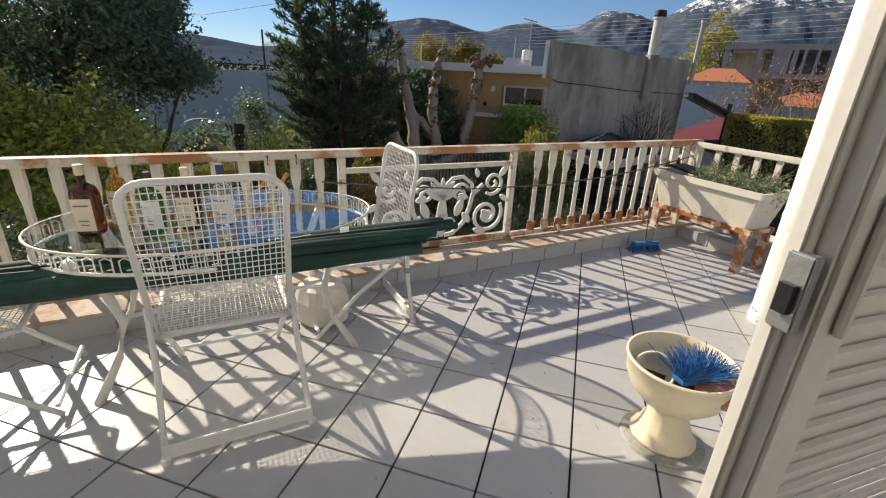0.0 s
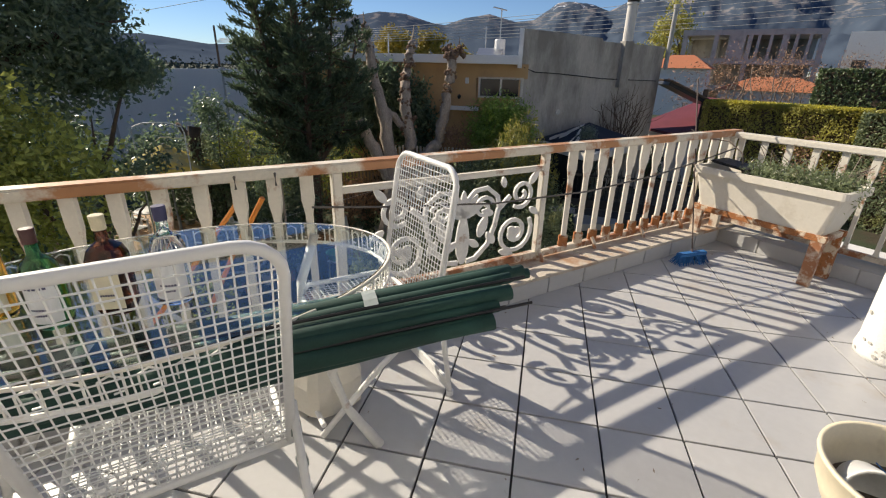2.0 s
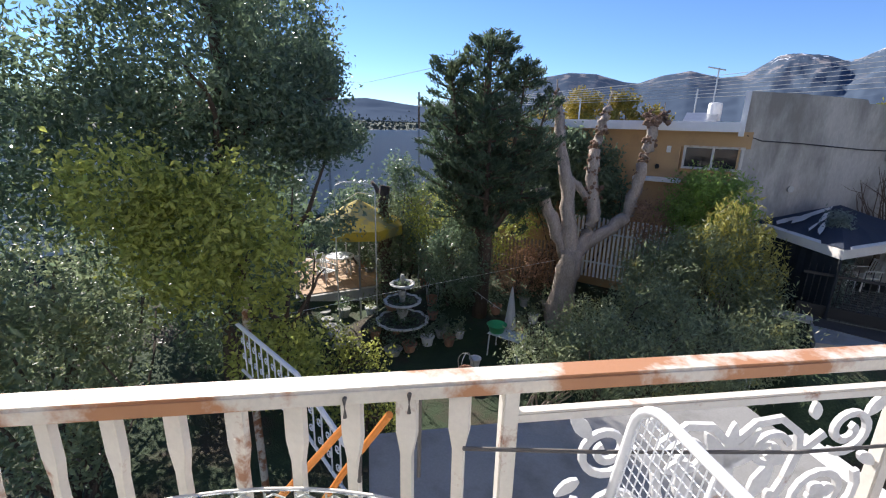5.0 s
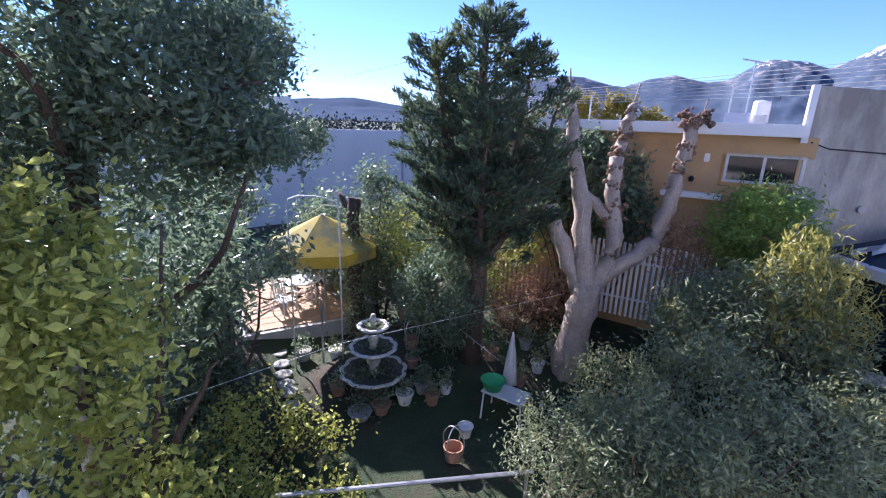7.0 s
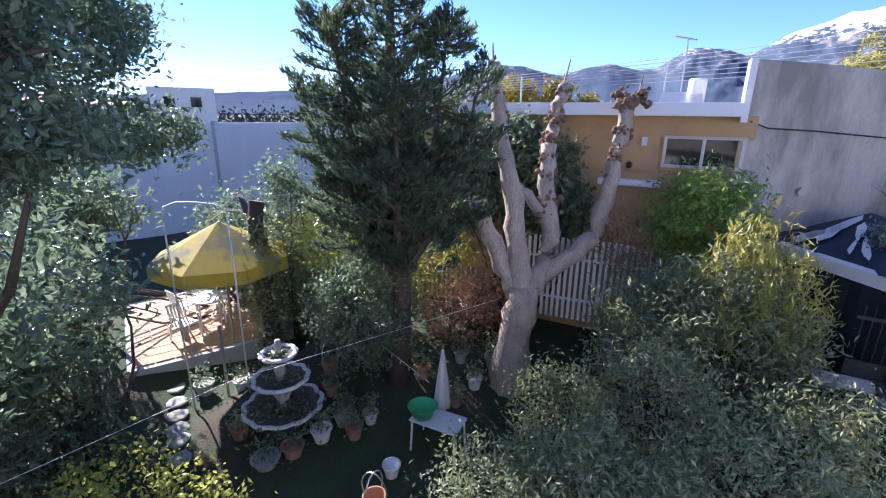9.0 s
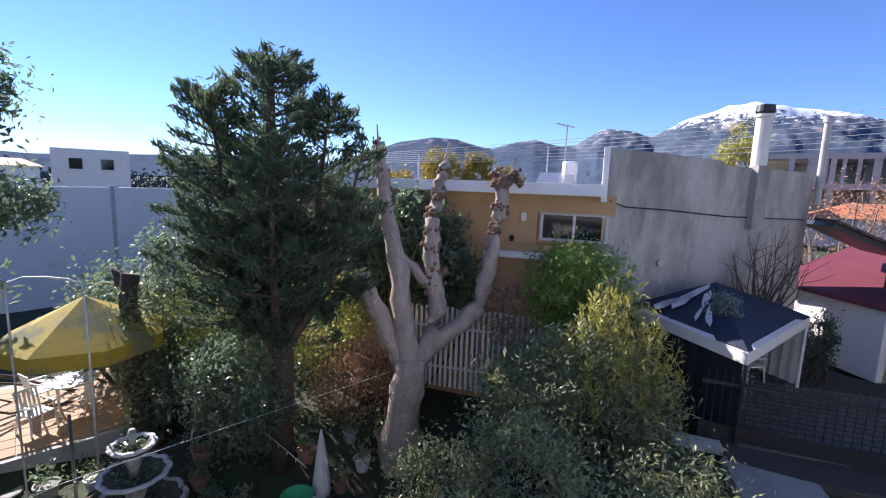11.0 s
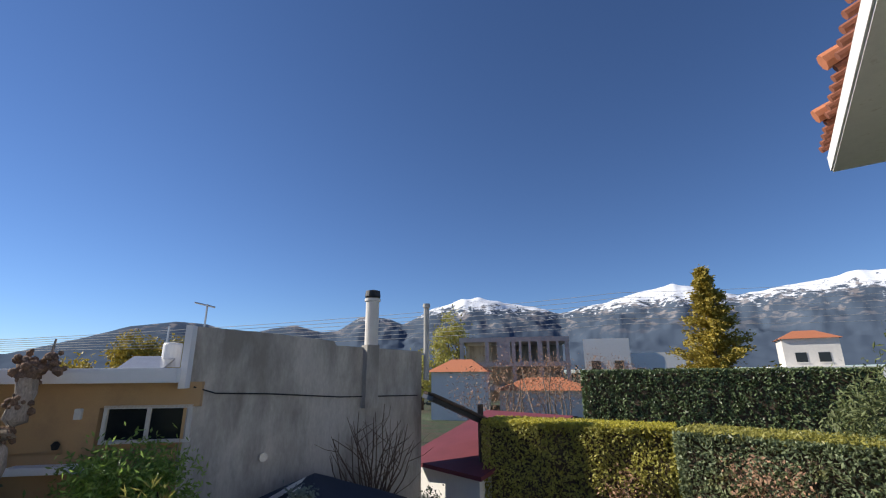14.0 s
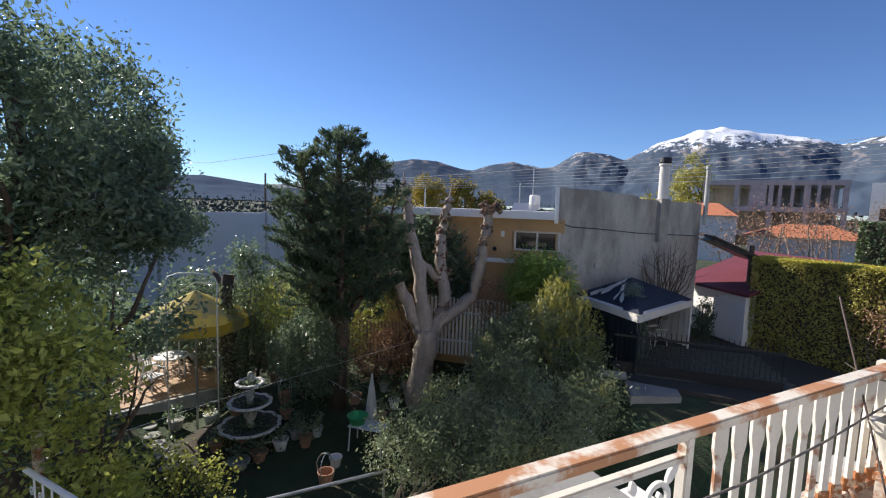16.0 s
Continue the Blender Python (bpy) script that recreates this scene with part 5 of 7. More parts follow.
# ---- garden furniture ----
M_RIMST = mat("white_rim_stone", (0.62, 0.61, 0.57), 0.85, vary=0.2, scale=9, bump=0.3, second=(0.25, 0.25, 0.2), amount=0.6, thresh=(0.55, 0.7), second_scale=8)
fb = Vector((-8.50, 8.98, GZ + .08))
ft = thing("garden_fountain", pose(*fb) @ Matrix.Diagonal((1.2, 1.2, 0.80, 1)), "three-tiered white stone fountain with scalloped basins", "fountain")
part("base", lathe(bmesh.new(), [(.38, 0), (.40, .12), (.34, .2), (.2, .3)], 28), M_BASIN, ft, smooth=True)
for z0, r in ((.62, .55), (1.36, .38), (2.0, .24)):
    # basin darker than its rim: shade and soil are in the colour
    part("basin", lathe(bmesh.new(), [(.10, z0 - .12), (r * .6, z0 - .06), (r, z0 + .06), (r * 1.03, z0 + .11), (r * .93, z0 + .11), (r * .8, z0 + .05), (.1, z0 + .02)], 64), M_BASIN, ft, "basin darkened in colour for the soil and shade in it", smooth=True)
    rim = part("rim", tube(bmesh.new(), [(r * (1.02 + .09 * abs(math.sin(5.5 * q))) * math.cos(q), r * (1.02 + .09 * abs(math.sin(5.5 * q))) * math.sin(q), z0 + .09 + .025 * abs(math.sin(5.5 * q))) for q in [2 * math.pi * i / 99 for i in range(99)]], .042, 6, closed=True), M_RIMST, ft, "scalloped white rim", smooth=True)
for z0, z1, r in ((.2, .56, .17), (.68, 1.27, .12), (1.42, 1.92, .09), (2.05, 2.45, .05)):
    part("stem", lathe(bmesh.new(), [(r, z0), (r * .75, z0 + (z1 - z0) * .3), (r * 1.15, z0 + (z1 - z0) * .6), (r * .8, z1)], 20), M_STONE, ft, smooth=True)


for z0, r, n in ((.62, .40, 260), (1.36, .26, 140), (2.0, .15, 70)):
    rg = np.random.default_rng(int(z0 * 100))
    tagged(share("planting", leaf_mesh("planting", rg.normal(size=(n, 3)) * (r * .55, r * .55, .05) + (0, 0, z0 + .10), .10, M_LEAFD, rg, 2.2), ft, label="small plants in the basin"), kind="stuff")


def clay_pot(x, y, r, h, material, label, plant=True, seed=1):
    gz = ground_z(x, y)
    t = thing("flower_pot", pose(x, y, gz), label, "pot", "garden pots")
    part("pot", lathe(bmesh.new(), [(r * .7, 0), (r, h * .88), (r * 1.1, h * .9), (r * 1.1, h), (r * .95, h), (r * .9, h * .9)], 18), material, t, smooth=False)
    part("soil", lathe(bmesh.new(), [(r * .9, h * .84), (r * .1, h * .86)], 12), M_SOIL, t)
    if plant:
        rg = np.random.default_rng(seed)
        tagged(share("plant", leaf_mesh("plant", rg.normal(size=(160, 3)) * (r * .7, r * .7, r * .8) + (0, 0, h + r * .7), .10, M_LEAFD if seed % 2 else M_LEAFO, rg, 2.4), t), kind="stuff")
    return t


for k, (x, y, r, h, mt_, pl) in enumerate([(-6.0, 7.6, .17, .3, M_POT, 1), (-6.4, 7.9, .15, .25, M_STONE, 1), (-5.9, 8.0, .14, .25, M_PLWHITE, 1), (-7.4, 7.0, .17, .3, M_POT, 1), (-7.3, 9.4, .16, .28, M_PLWHITE, 0), (-6.9, 9.9, .16, .26, M_PLWHITE, 0), (-5.4, 11.3, .16, .28, M_PLWHITE, 1),
                                             (-5.9, 11.7, .15, .26, M_STONE, 1), (-5.6, 10.8, .14, .25, M_POT, 1), (-9.4, 9.0, .28, .4, M_POT, 1), (-9.0, 7.6, .18, .3, M_PLWHITE, 1), (-9.9, 7.3, .2, .3, M_STONE, 1), (-8.6, 9.9, .2, .34, M_POT, 1), (-4.9, 7.2, .15, .25, M_PLWHITE, 0), (-7.9, 10.2, .17, .28, M_STONE, 1), (-6.5, 11.0, .18, .28, M_POT, 1), (-5.2, 11.9, .2, .3, M_STONE, 1), (-6.75, 6.75, .2, .24, M_POT, 1), (-6.5, 7.25, .19, .28, M_PLWHITE, 1), (-7.0, 6.35, .24, .2, M_STONE, 1), (-7.8, 6.5, .17, .26, M_POT, 1), (-6.35, 7.7, .17, .26, M_STONE, 1), (-8.05, 7.5, .18, .24, M_POT, 1), (-6.9, 8.05, .16, .26, M_POT, 1)]):
    x, y = (x - 1.15, y + 1.8) if y < 10.4 else (x - .1, y + .1)
    clay_pot(x, y, r, h, mt_, ("plain white plastic garden pot" if mt_ is M_PLWHITE else "weathered garden pot with a plant"), bool(pl), 70 + k)


goose = part("goose_ornament", tube(bmesh.new(), [(0, -.24, .20), (0, -.18, .22), (0, -.05, .22), (0, .10, .24), (0, .18, .34), (0, .17, .50), (0, .20, .60), (0, .26, .62), (0, .31, .60)], [.02, .09, .15, .13, .07, .045, .05, .05, .012], 12), M_PLWHITE, smooth=True, m=pose(-8.75, 10.0, GZ, 0, 0, 40))
tagged(goose, "white plaster goose ornament on the grass", "ornament")


def wire_basket(x, y, h, label):
    gz = ground_z(x, y)
    t = thing("plant_stand", pose(x, y, gz), label, "plant stand")
    for s in (0, 90):
        part("hoop", tube(bmesh.new(), [Matrix.Rotation(radians(s), 4, 'Z') @ Vector((.24 * math.cos(q) * (1 if math.sin(q) > 0 else .9), 0, h * .55 + h * .45 * math.sin(q))) for q in [math.pi * (-.45 + 1.9 * i / 22) for i in range(23)]], .012, 5), M_IRON if h < .8 else M_STEEL, t)
    part("pot", lathe(bmesh.new(), [(.14, .1), (.19, .38), (.17, .38), (.13, .14)], 16), M_POT, t)
    return t


wire_basket(-8.3, 10.15, .95, "round wire plant stand holding a clay pot")
wire_basket(-5.85, 8.2, .80, "round wire plant stand holding a clay pot")

# white table with folded parasol and green basin
gt_ = thing("garden_table", pose(-5.6, 9.9, GZ, 0, 0, 0), "small white plastic garden table", "table")
part("tabletop", boxm((0, 0, .70), (.95, .55, .03), bevel=0.01), M_PLWHITE, gt_)
for sx in (-1, 1):
    for sy in (-1, 1):
        part("leg", tube(bmesh.new(), [(sx * .42, sy * .22, .70), (sx * .45, sy * .25, 0)], .02, 6), M_PLWHITE, gt_)
cp = thing("folded_parasol", pose(-5.72, 10.3, GZ) @ Matrix.Scale(.95, 4), "folded white beach parasol beside the table", "parasol")
part("pole", tube(bmesh.new(), [(0, 0, 0), (0, 0, 2.0)], .018, 8), M_STEEL, cp)
part("canopy", lathe(bmesh.new(), [(.16, .72), (.15, .9), (.10, 1.4), (.035, 1.9), (.015, 2.02)], 24, wave=0.16, waves=8), M_CANVAS, cp, "folded white canvas", smooth=True)
gb = part("basin", lathe(bmesh.new(), [(.18, 0), (.26, .22), (.28, .22), (.25, .2), (.17, .02)], 24), M_GREENPL, m=pose(-5.9, 9.85, GZ + .716), smooth=True)
tagged(gb, "green plastic basin on the garden table", "basin")

# clothes lines on posts
cl = thing("clothes_rack", pose(-5.55, 6.6, GZ, 0, 0, 42.3), "white metal clothes rail on two posts", "clothes rail")
part("rail", tube(bmesh.new(), [(-2.0, 0, .95), (1.85, 0, .95)], .035, 8), M_STEEL, cl)
for x in (-1.95, -.9, 1.75):
    part("post", tube(bmesh.new(), [(x, 0, 0), (x, 0, .95)], .025, 8), M_STEEL, cl)
ln = part("clothes_line", tube(bmesh.new(), [(-7.98, 3.4, -1.9), (-8.6, 8.0, -2.9), (-5.3, 12.2, -2.3)], .0045, 5), M_PLWHITE)
tagged(ln, "thin white clothes line across the garden", "line")
ln2 = thing("clothes_line", pose(-5.95, 10.2, -3.4), "clothes line carrying pegs", "line")
A_, B_ = Vector((0, 0, 0)), Vector((-3.6, .9, 1.1))
part("cord", tube(bmesh.new(), [A_, A_.lerp(B_, .5) + Vector((0, 0, -.12)), B_], .006, 5), M_PLWHITE, ln2)
me_peg = mesh_of(boxm((0, 0, -.03), (.012, .012, .06)), "peg", M_PLWHITE)
for i in range(14):
    t = .08 + .065 * i
    share("peg", me_peg, ln2, Matrix.Translation(A_.lerp(B_, t) + Vector((0, 0, -.48 * t * (1 - t)))))
pole = part("rusty_pole", tube(bmesh.new(), [(-6.6, 3.15, GZ), (-6.8, 3.22, -2.4), (-6.9, 3.3, -.6)], .06, 10), M_RUST)
tagged(pole, "rusty white pole with peeling paint", "pole")
gp = part("grey_pole", tube(bmesh.new(), [(-10.4, 9.2, GZ), (-10.4, 9.2, -2.8)], .03, 8), M_STEEL)
tagged(gp, "thin grey metal pole in the lawn", "pole")

# patio with yellow parasol, a little above the lawn
PZ = GZ + .5
PATIO = pose(-12.6, 8.5, 0, 0, 0, 151.4)


def on_patio(x, y, z=0.0, turn=0.0):
    return PATIO @ pose(x, -y, PZ + z, 0, 0, turn)


patio = part("patio", prism(bmesh.new(), [(-.1, .1), (4.3, .1), (4.3, -3.3), (-.1, -3.3)], GZ - .3, PZ - .015), M_CONC, m=PATIO)
tagged(patio, "small paved patio under the yellow parasol", "patio", kind="structure")
me_pv = mesh_of(boxm((0, 0, 0), (.38, .38, .03), bevel=.006), "paver", M_BRICKP)
for i in range(10):
    for j in range(8):
        share("paver", me_pv, patio, pose(.25 + .4 * i, -.25 - .4 * j, PZ))
yp = thing("patio_parasol", pose(-11.6, 10.4, PZ), "open faded yellow parasol with a green patch", "parasol")
bm = bmesh.new()
top = bm.verts.new((0, 0, 3.15))
rim = []
for i in range(8):
    q = 2 * math.pi * (i + .5) / 8
    rim.append(bm.verts.new((1.55 * math.cos(q), 1.55 * math.sin(q), 2.35)))
low = [bm.verts.new((v.co.x, v.co.y, 2.05)) for v in rim]
for i in range(8):
    bm.faces.new((top, rim[i], rim[(i + 1) % 8]))
    bm.faces.new((rim[i], low[i], low[(i + 1) % 8], rim[(i + 1) % 8]))
part("canopy", bm, M_YELLOW, yp)
part("pole", tube(bmesh.new(), [(0, 0, 0), (0, 0, 3.15)], .03, 8), M_STEEL, yp)
part("arch", tube(bmesh.new(), [(-1.5, .8, 0), (-1.5, .8, 2.8), (-1.0, 1.0, 3.15), (.8, 1.6, 3.1), (1.2, 1.8, 2.6), (1.2, 1.8, 0)], .025, 6), M_PLWHITE, yp, "white tube arch")
for i in range(8):
    q = 2 * math.pi * (i + .5) / 8
    part("rib", tube(bmesh.new(), [(0, 0, 3.12), (1.52 * math.cos(q), 1.52 * math.sin(q), 2.35)], .012, 5), M_STEEL, yp)


def plastic_chair(m):
    c = thing("garden_chair", m, "white moulded plastic garden armchair on the patio", "chair", "patio chairs")
    part("seat", boxm((0, 0, .42), (.48, .46, .03), bevel=.012), M_PLWHITE, c)
    for i in range(6):
        part("back_slat", boxm((-.2 + .08 * i, -.25, .66), (.05, .018, .46), Matrix.Rotation(radians(12), 4, 'X'), .006), M_PLWHITE, c)
    part("back_rail", boxm((0, -.30, .88), (.48, .03, .06), bevel=.012), M_PLWHITE, c)
    for sx in (-1, 1):
        part("armrest", boxm((sx * .25, 0, .64), (.05, .5, .03), bevel=.01), M_PLWHITE, c)
        for sy in (-1, 1):
            part("leg", tube(bmesh.new(), [(sx * .23, sy * .21, .64 if sy > 0 else .42), (sx * .26, sy * .25, 0)], .022, 6), M_PLWHITE, c)
    return c


pc = plastic_chair(on_patio(1.0, 1.2, .015, 120))
copy_thing(pc, on_patio(2.3, 1.3, .015, 200))
pt = thing("patio_table", on_patio(1.7, 1.9, .015), "white round patio table", "table")
part("tabletop", lathe(bmesh.new(), [(.5, .70), (.52, .72), (.5, .74)], 28), M_PLWHITE, pt)
for i in range(4):
    q = math.pi / 4 + math.pi / 2 * i
    part("leg", tube(bmesh.new(), [(.4 * math.cos(q), .4 * math.sin(q), .71), (.42 * math.cos(q), .42 * math.sin(q), 0)], .02, 6), M_PLWHITE, pt)
gu = part("green_canopy", lathe(bmesh.new(), [(1.0, 0), (.7, .2), (.02, .5)], 8), M_GREENPL, m=pose(-10.41, 14.41, -2.90))
tagged(gu, "pale green garden canopy behind the bushes", "canopy")
part("pole", tube(bmesh.new(), [(0, 0, -2.1), (0, 0, .5)], .03, 6), M_STEEL, gu)

# low stone wall behind the patio
lw = thing("retaining_wall", pose(-13.3, 12.3, GZ + .3, 0, 0, -28.6), "low stone wall with capping behind the patio", "wall", kind="structure")
part("body", boxm((0, .45, .28), (5.2, .24, .56), bevel=.02), M_STONE, lw)
part("capping", boxm((0, .45, .59), (5.3, .32, .06), bevel=.015), M_CONC, lw)
for k in range(7):
    d = -2.2 + .72 * k
    qx, qy = -13.3 + d * .878, 12.3 - d * .479
    clay_pot(qx + .16, qy - .12, .15 + .03 * (k % 3), .26 + .04 * (k % 2), (M_POT, M_STONE, M_PLWHITE)[k % 3], "weathered garden pot before the low wall", k % 3 != 2, 90 + k)
# bent pipe arch over the patio's parasol
arch = thing("pipe_arch", pose(-10.8, 8.66, ground_z(-10.8, 8.66), 0, 0, 23.5), "white bent pipe arch beside the yellow parasol", "arch")
AH = -.13 - ground_z(-10.8, 8.66)
part("hoop", tube(bmesh.new(), [(0, 0, -.02), (0, 0, AH - .25), (.05, 0, AH - .1), (.3, 0, AH - .01), (.65, 0, AH), (1.0, 0, AH - .03), (1.2, 0, AH - .1), (1.25, 0, AH - .25), (1.25, 0, -.02)], .018, 8), M_PLWHITE, arch, smooth=True)
# stepping path
for i in range(6):
    st = part("stepping_stone", lathe(bmesh.new(), [(.20, 0), (.21, .04), (.18, .05)], 9, wave=.06, waves=3), M_STONE, m=pose(-9.5 - .44 * i, 7.45 + .28 * i, ground_z(-9.5 - .44 * i, 7.45 + .28 * i) + .03, 0, 0, 67 * i))
    tagged(st, "grey stepping stone in the lawn", "stone", "stepping stones")


# ---- fences ----
def picket(p0, p1, h, z, label, seed, w=.075, gap=.14, material=M_PLWHITE):
    p0, p1 = Vector((*p0, z)), Vector((*p1, z))
    d = p1 - p0
    f = thing("picket_fence", Matrix.Translation(p0) @ Matrix.Rotation(math.atan2(d.y, d.x), 4, 'Z'), label, "fence")
    L = d.length
    for zz in (.25 * h, .75 * h):
        part("rail", boxm((L / 2, .02, zz), (L, .03, .06)), material, f)
    me = mesh_of(prism(bmesh.new(), [(-w / 2, -.012), (w / 2, -.012), (w / 2, .012), (-w / 2, .012)], 0, h), "picket", material)
    for i in range(int(L / gap)):
        share("picket", me, f, pose(gap * (i + .5), 0, 0))
    return f


near(picket((-6.2, 15.4), (-2.6, 15.6), 2.2, -3.7, "white wooden picket fence", 1), .85, .4)
picket((-16.6, 14.6), (-10.8, 11.5), 1.35, GZ + .3, "cream picket fence behind the patio", 2, material=M_CANVAS)
near(picket((-9.2, 14.8), (-6.6, 15.4), 1.6, -4.2, "weathered wooden picket fence", 3, material=M_TWIG), .85, .4)

# white curled iron fence along the drive
ifn = thing("iron_fence", pose(-0.3, 9.8, -4.0, 0, 0, 62), "white curled iron fence beside the drive", "fence")
part("rail", tube(bmesh.new(), [(0, 0, .15), (4.6, 0, .55)], .02, 6), M_WHITE, ifn)
part("rail", tube(bmesh.new(), [(0, 0, .75), (4.6, 0, 1.15)], .02, 6), M_WHITE, ifn)
for i in range(28):
    x = .1 + .16 * i
    z = .087 * x
    bm = bmesh.new()
    tube(bm, [(x, 0, z), (x, 0, z + .95)], .011, 5)
    tube(bm, [(px, 0, pz) for px, pz in spiral(x + .04, z + .93, .05, .012, 3.14, 1.2, 10)], .009, 4)
    part("bar", bm, M_WHITE, ifn)

# black sliding gate
gate = thing("iron_gate", pose(0.55, 13.3, -2.95, 0, 0, -4), "black iron sliding gate across the drive", "gate")
for z in (.05, .45, 1.25):
    part("rail", boxm((2.1, 0, z), (4.2, .05, .06)), M_IRON, gate)
part("panel", boxm((2.1, 0, .25), (4.2, .02, .36)), M_IRON, gate)
me_bar = mesh_of(tube(bmesh.new(), [(0, 0, .45), (0, 0, 1.42), (0, 0, 1.5)], [.011, .011, .002], 5), "bar", M_IRON)
for i in range(33):
    share("bar", me_bar, gate, pose(.08 + .127 * i, 0, 0))
near(gate, .90, 0)
track = part("gate_track", boxm((2.4, 12.95, -2.83), (4.6, .35, .10), Matrix.Rotation(radians(-4), 4, 'Z')), M_CONC)
tagged(track, "pale concrete gate track across the drive", "kerb")
near(track, .90, 0)

# ---- neighbouring house ----
hs = thing("house", pose(-1.5, 17.0, GZ), "flat-roofed ochre house with a blank grey side wall", "house")
HG = 4.6
# ochre front (local origin at the corner)
FW = []
FW.append(((-4.9, .15, 1.6 + .5), (9.8, .3, 4.2)))
FW.append(((-9.0 + 0.6, .15, HG + .55), (2.8, .3, 1.8 - .0)))
FW.append(((-5.0, .15, HG - .16), (9.6, .3, .5)))
FW.append(((-4.35, .15, HG + 0.75), (5.3, .3, 1.4)))
FW.append(((-.72 - .0, .15, HG + 1.2), (1.96, .3, .52)))
FW.append(((-.02 - .0, .15, HG + .50), (.06, .3, .9)))
for c_, s_ in FW:
    part("front_wall", boxm(c_, s_), M_OCHRE, hs, "ochre painted front wall")
bm = bmesh.new()
GW = [(0, 0, 2.68), (1.4, .93, 2.62), (2.95, 1.95, 2.50), (3.02, 1.98, 2.38), (5.65, 3.65, 2.30)]
for (x0, y0, h0), (x1, y1, h1) in zip(GW, GW[1:]):
    nx, ny = -.55 * .25, .83 * .25
    v = [bm.verts.new(p) for p in ((x0, y0, 0), (x1, y1, 0), (x1, y1, HG + h1), (x0, y0, HG + h0), (x0 + nx, y0 + ny, 0), (x1 + nx, y1 + ny, 0), (x1 + nx, y1 + ny, HG + h1), (x0 + nx, y0 + ny, HG + h0))]
    for f in ((0, 1, 2, 3), (5, 4, 7, 6), (3, 2, 6, 7), (1, 5, 6, 2), (4, 0, 3, 7)):
        bm.faces.new([v[i] for i in f])
bmesh.ops.remove_doubles(bm, verts=bm.verts, dist=.003)
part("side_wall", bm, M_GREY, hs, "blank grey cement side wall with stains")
part("side_wall_end", boxm((-.06, -.02, HG + 2.0), (.14, .55, 1.35)), M_SLAB, hs, "white end of the parapet")
part("roof_slab", boxm((-4.95, .4, HG + 1.60), (9.7, 1.9, .30), bevel=.02), M_SLAB, hs, "white roof slab")
part("roof", boxm((-4.7, 5.2, HG + 1.55), (9.6, 7.6, .2)), M_CONC, hs)
part("back_wall", boxm((-3.7, 9.2, HG / 2 + .6), (11.6, .3, HG + 1.6)), M_OCHRE, hs)
win = part("window", boxm((-.74, .10, HG + .60), (1.66, .05, .66)), M_DARKGL, hs, "dark sliding window")
for z in (.25, .95):
    part("window_frame", boxm((-.74, .05, HG + z), (1.76, .1, .07)), M_CANVAS, win)
for x in (-1.58, -.74, .08):
    part("window_frame", boxm((x, .05, HG + .6), (.07, .1, .64)), M_CANVAS, win)
part("ledge", boxm((-2.3, -.12, HG - .20), (1.5, .5, .14), bevel=.015), M_SLAB, hs, "white ledge under the window")
part("meter_box", boxm((-2.06, -.05, HG + .83), (.13, .1, .22), bevel=.01), M_PLWHITE, hs)
part("wall_lamp", lathe(bmesh.new(), [(.05, 0), (.08, .1), (.03, .16)], 12, (-2.35, -.08, HG + .15)), M_IRON, hs)
ch = part("chimney", lathe(bmesh.new(), [(.20, HG + 2.2), (.20, HG + 3.75), (.24, HG + 3.76), (.24, HG + 3.84)], 20, (4.0, 2.75, 0)), M_CANVAS, hs, "cream round chimney", smooth=False)
part("chimney_cap", lathe(bmesh.new(), [(.20, HG + 3.84), (.24, HG + 3.90), (.22, HG + 4.08), (.05, HG + 4.12)], 18, (4.0, 2.75, 0)), M_IRON, ch, "black chimney cap")
part("flue_pipe", lathe(bmesh.new(), [(.09, HG + 1.4), (.09, HG + 3.7), (.12, HG + 3.72), (.12, HG + 3.85)], 14, (5.80, 3.62, 0)), M_CONC, hs, "grey flue pipe")
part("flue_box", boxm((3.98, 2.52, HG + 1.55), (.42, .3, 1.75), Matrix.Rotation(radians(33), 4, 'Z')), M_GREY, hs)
part("vent", lathe(bmesh.new(), [(.10, 0), (.10, .05), (.06, .05)], 16), M_STEEL, hs, m=pose(1.52, .93, HG - .28, 90, 0, 33))
part("drain_line", tube(bmesh.new(), [(.1, -.02, HG + 1.35), (.5, .25, HG + 1.2), (1.5, .95, HG + 1.15), (3.2, 2.05, HG + 1.0), (5.5, 3.5, HG + .95)], .016, 5), M_IRON, hs, "black cable along the wall")
tank = part("water_tank", lathe(bmesh.new(), [(.22, 0), (.22, .55), (.20, .6), (.02, .62)], 18, (-1.05, 1.6, HG + 1.8)), M_PLWHITE, hs, "white water tank")
part("solar_panel", boxm((-1.4, 1.2, HG + 1.9), (1.0, .8, .05), Matrix.Rotation(radians(22), 4, 'X')), M_STEEL, hs)
for x, y, h in ((-1.9, 3.4, 1.4), (-1.45, 5.0, 2.3), (-6.0, 2.0, 1.0)):
    part("mast", tube(bmesh.new(), [(x, y, HG + 1.6), (x, y, HG + 1.6 + h)], .03, 6), M_STEEL, hs)
part("antenna", tube(bmesh.new(), [(-1.85, 5.0, HG + 3.95), (-1.2, 5.0, HG + 3.8)], .03, 5), M_STEEL, hs)
near(hs, .83, .45, .04)

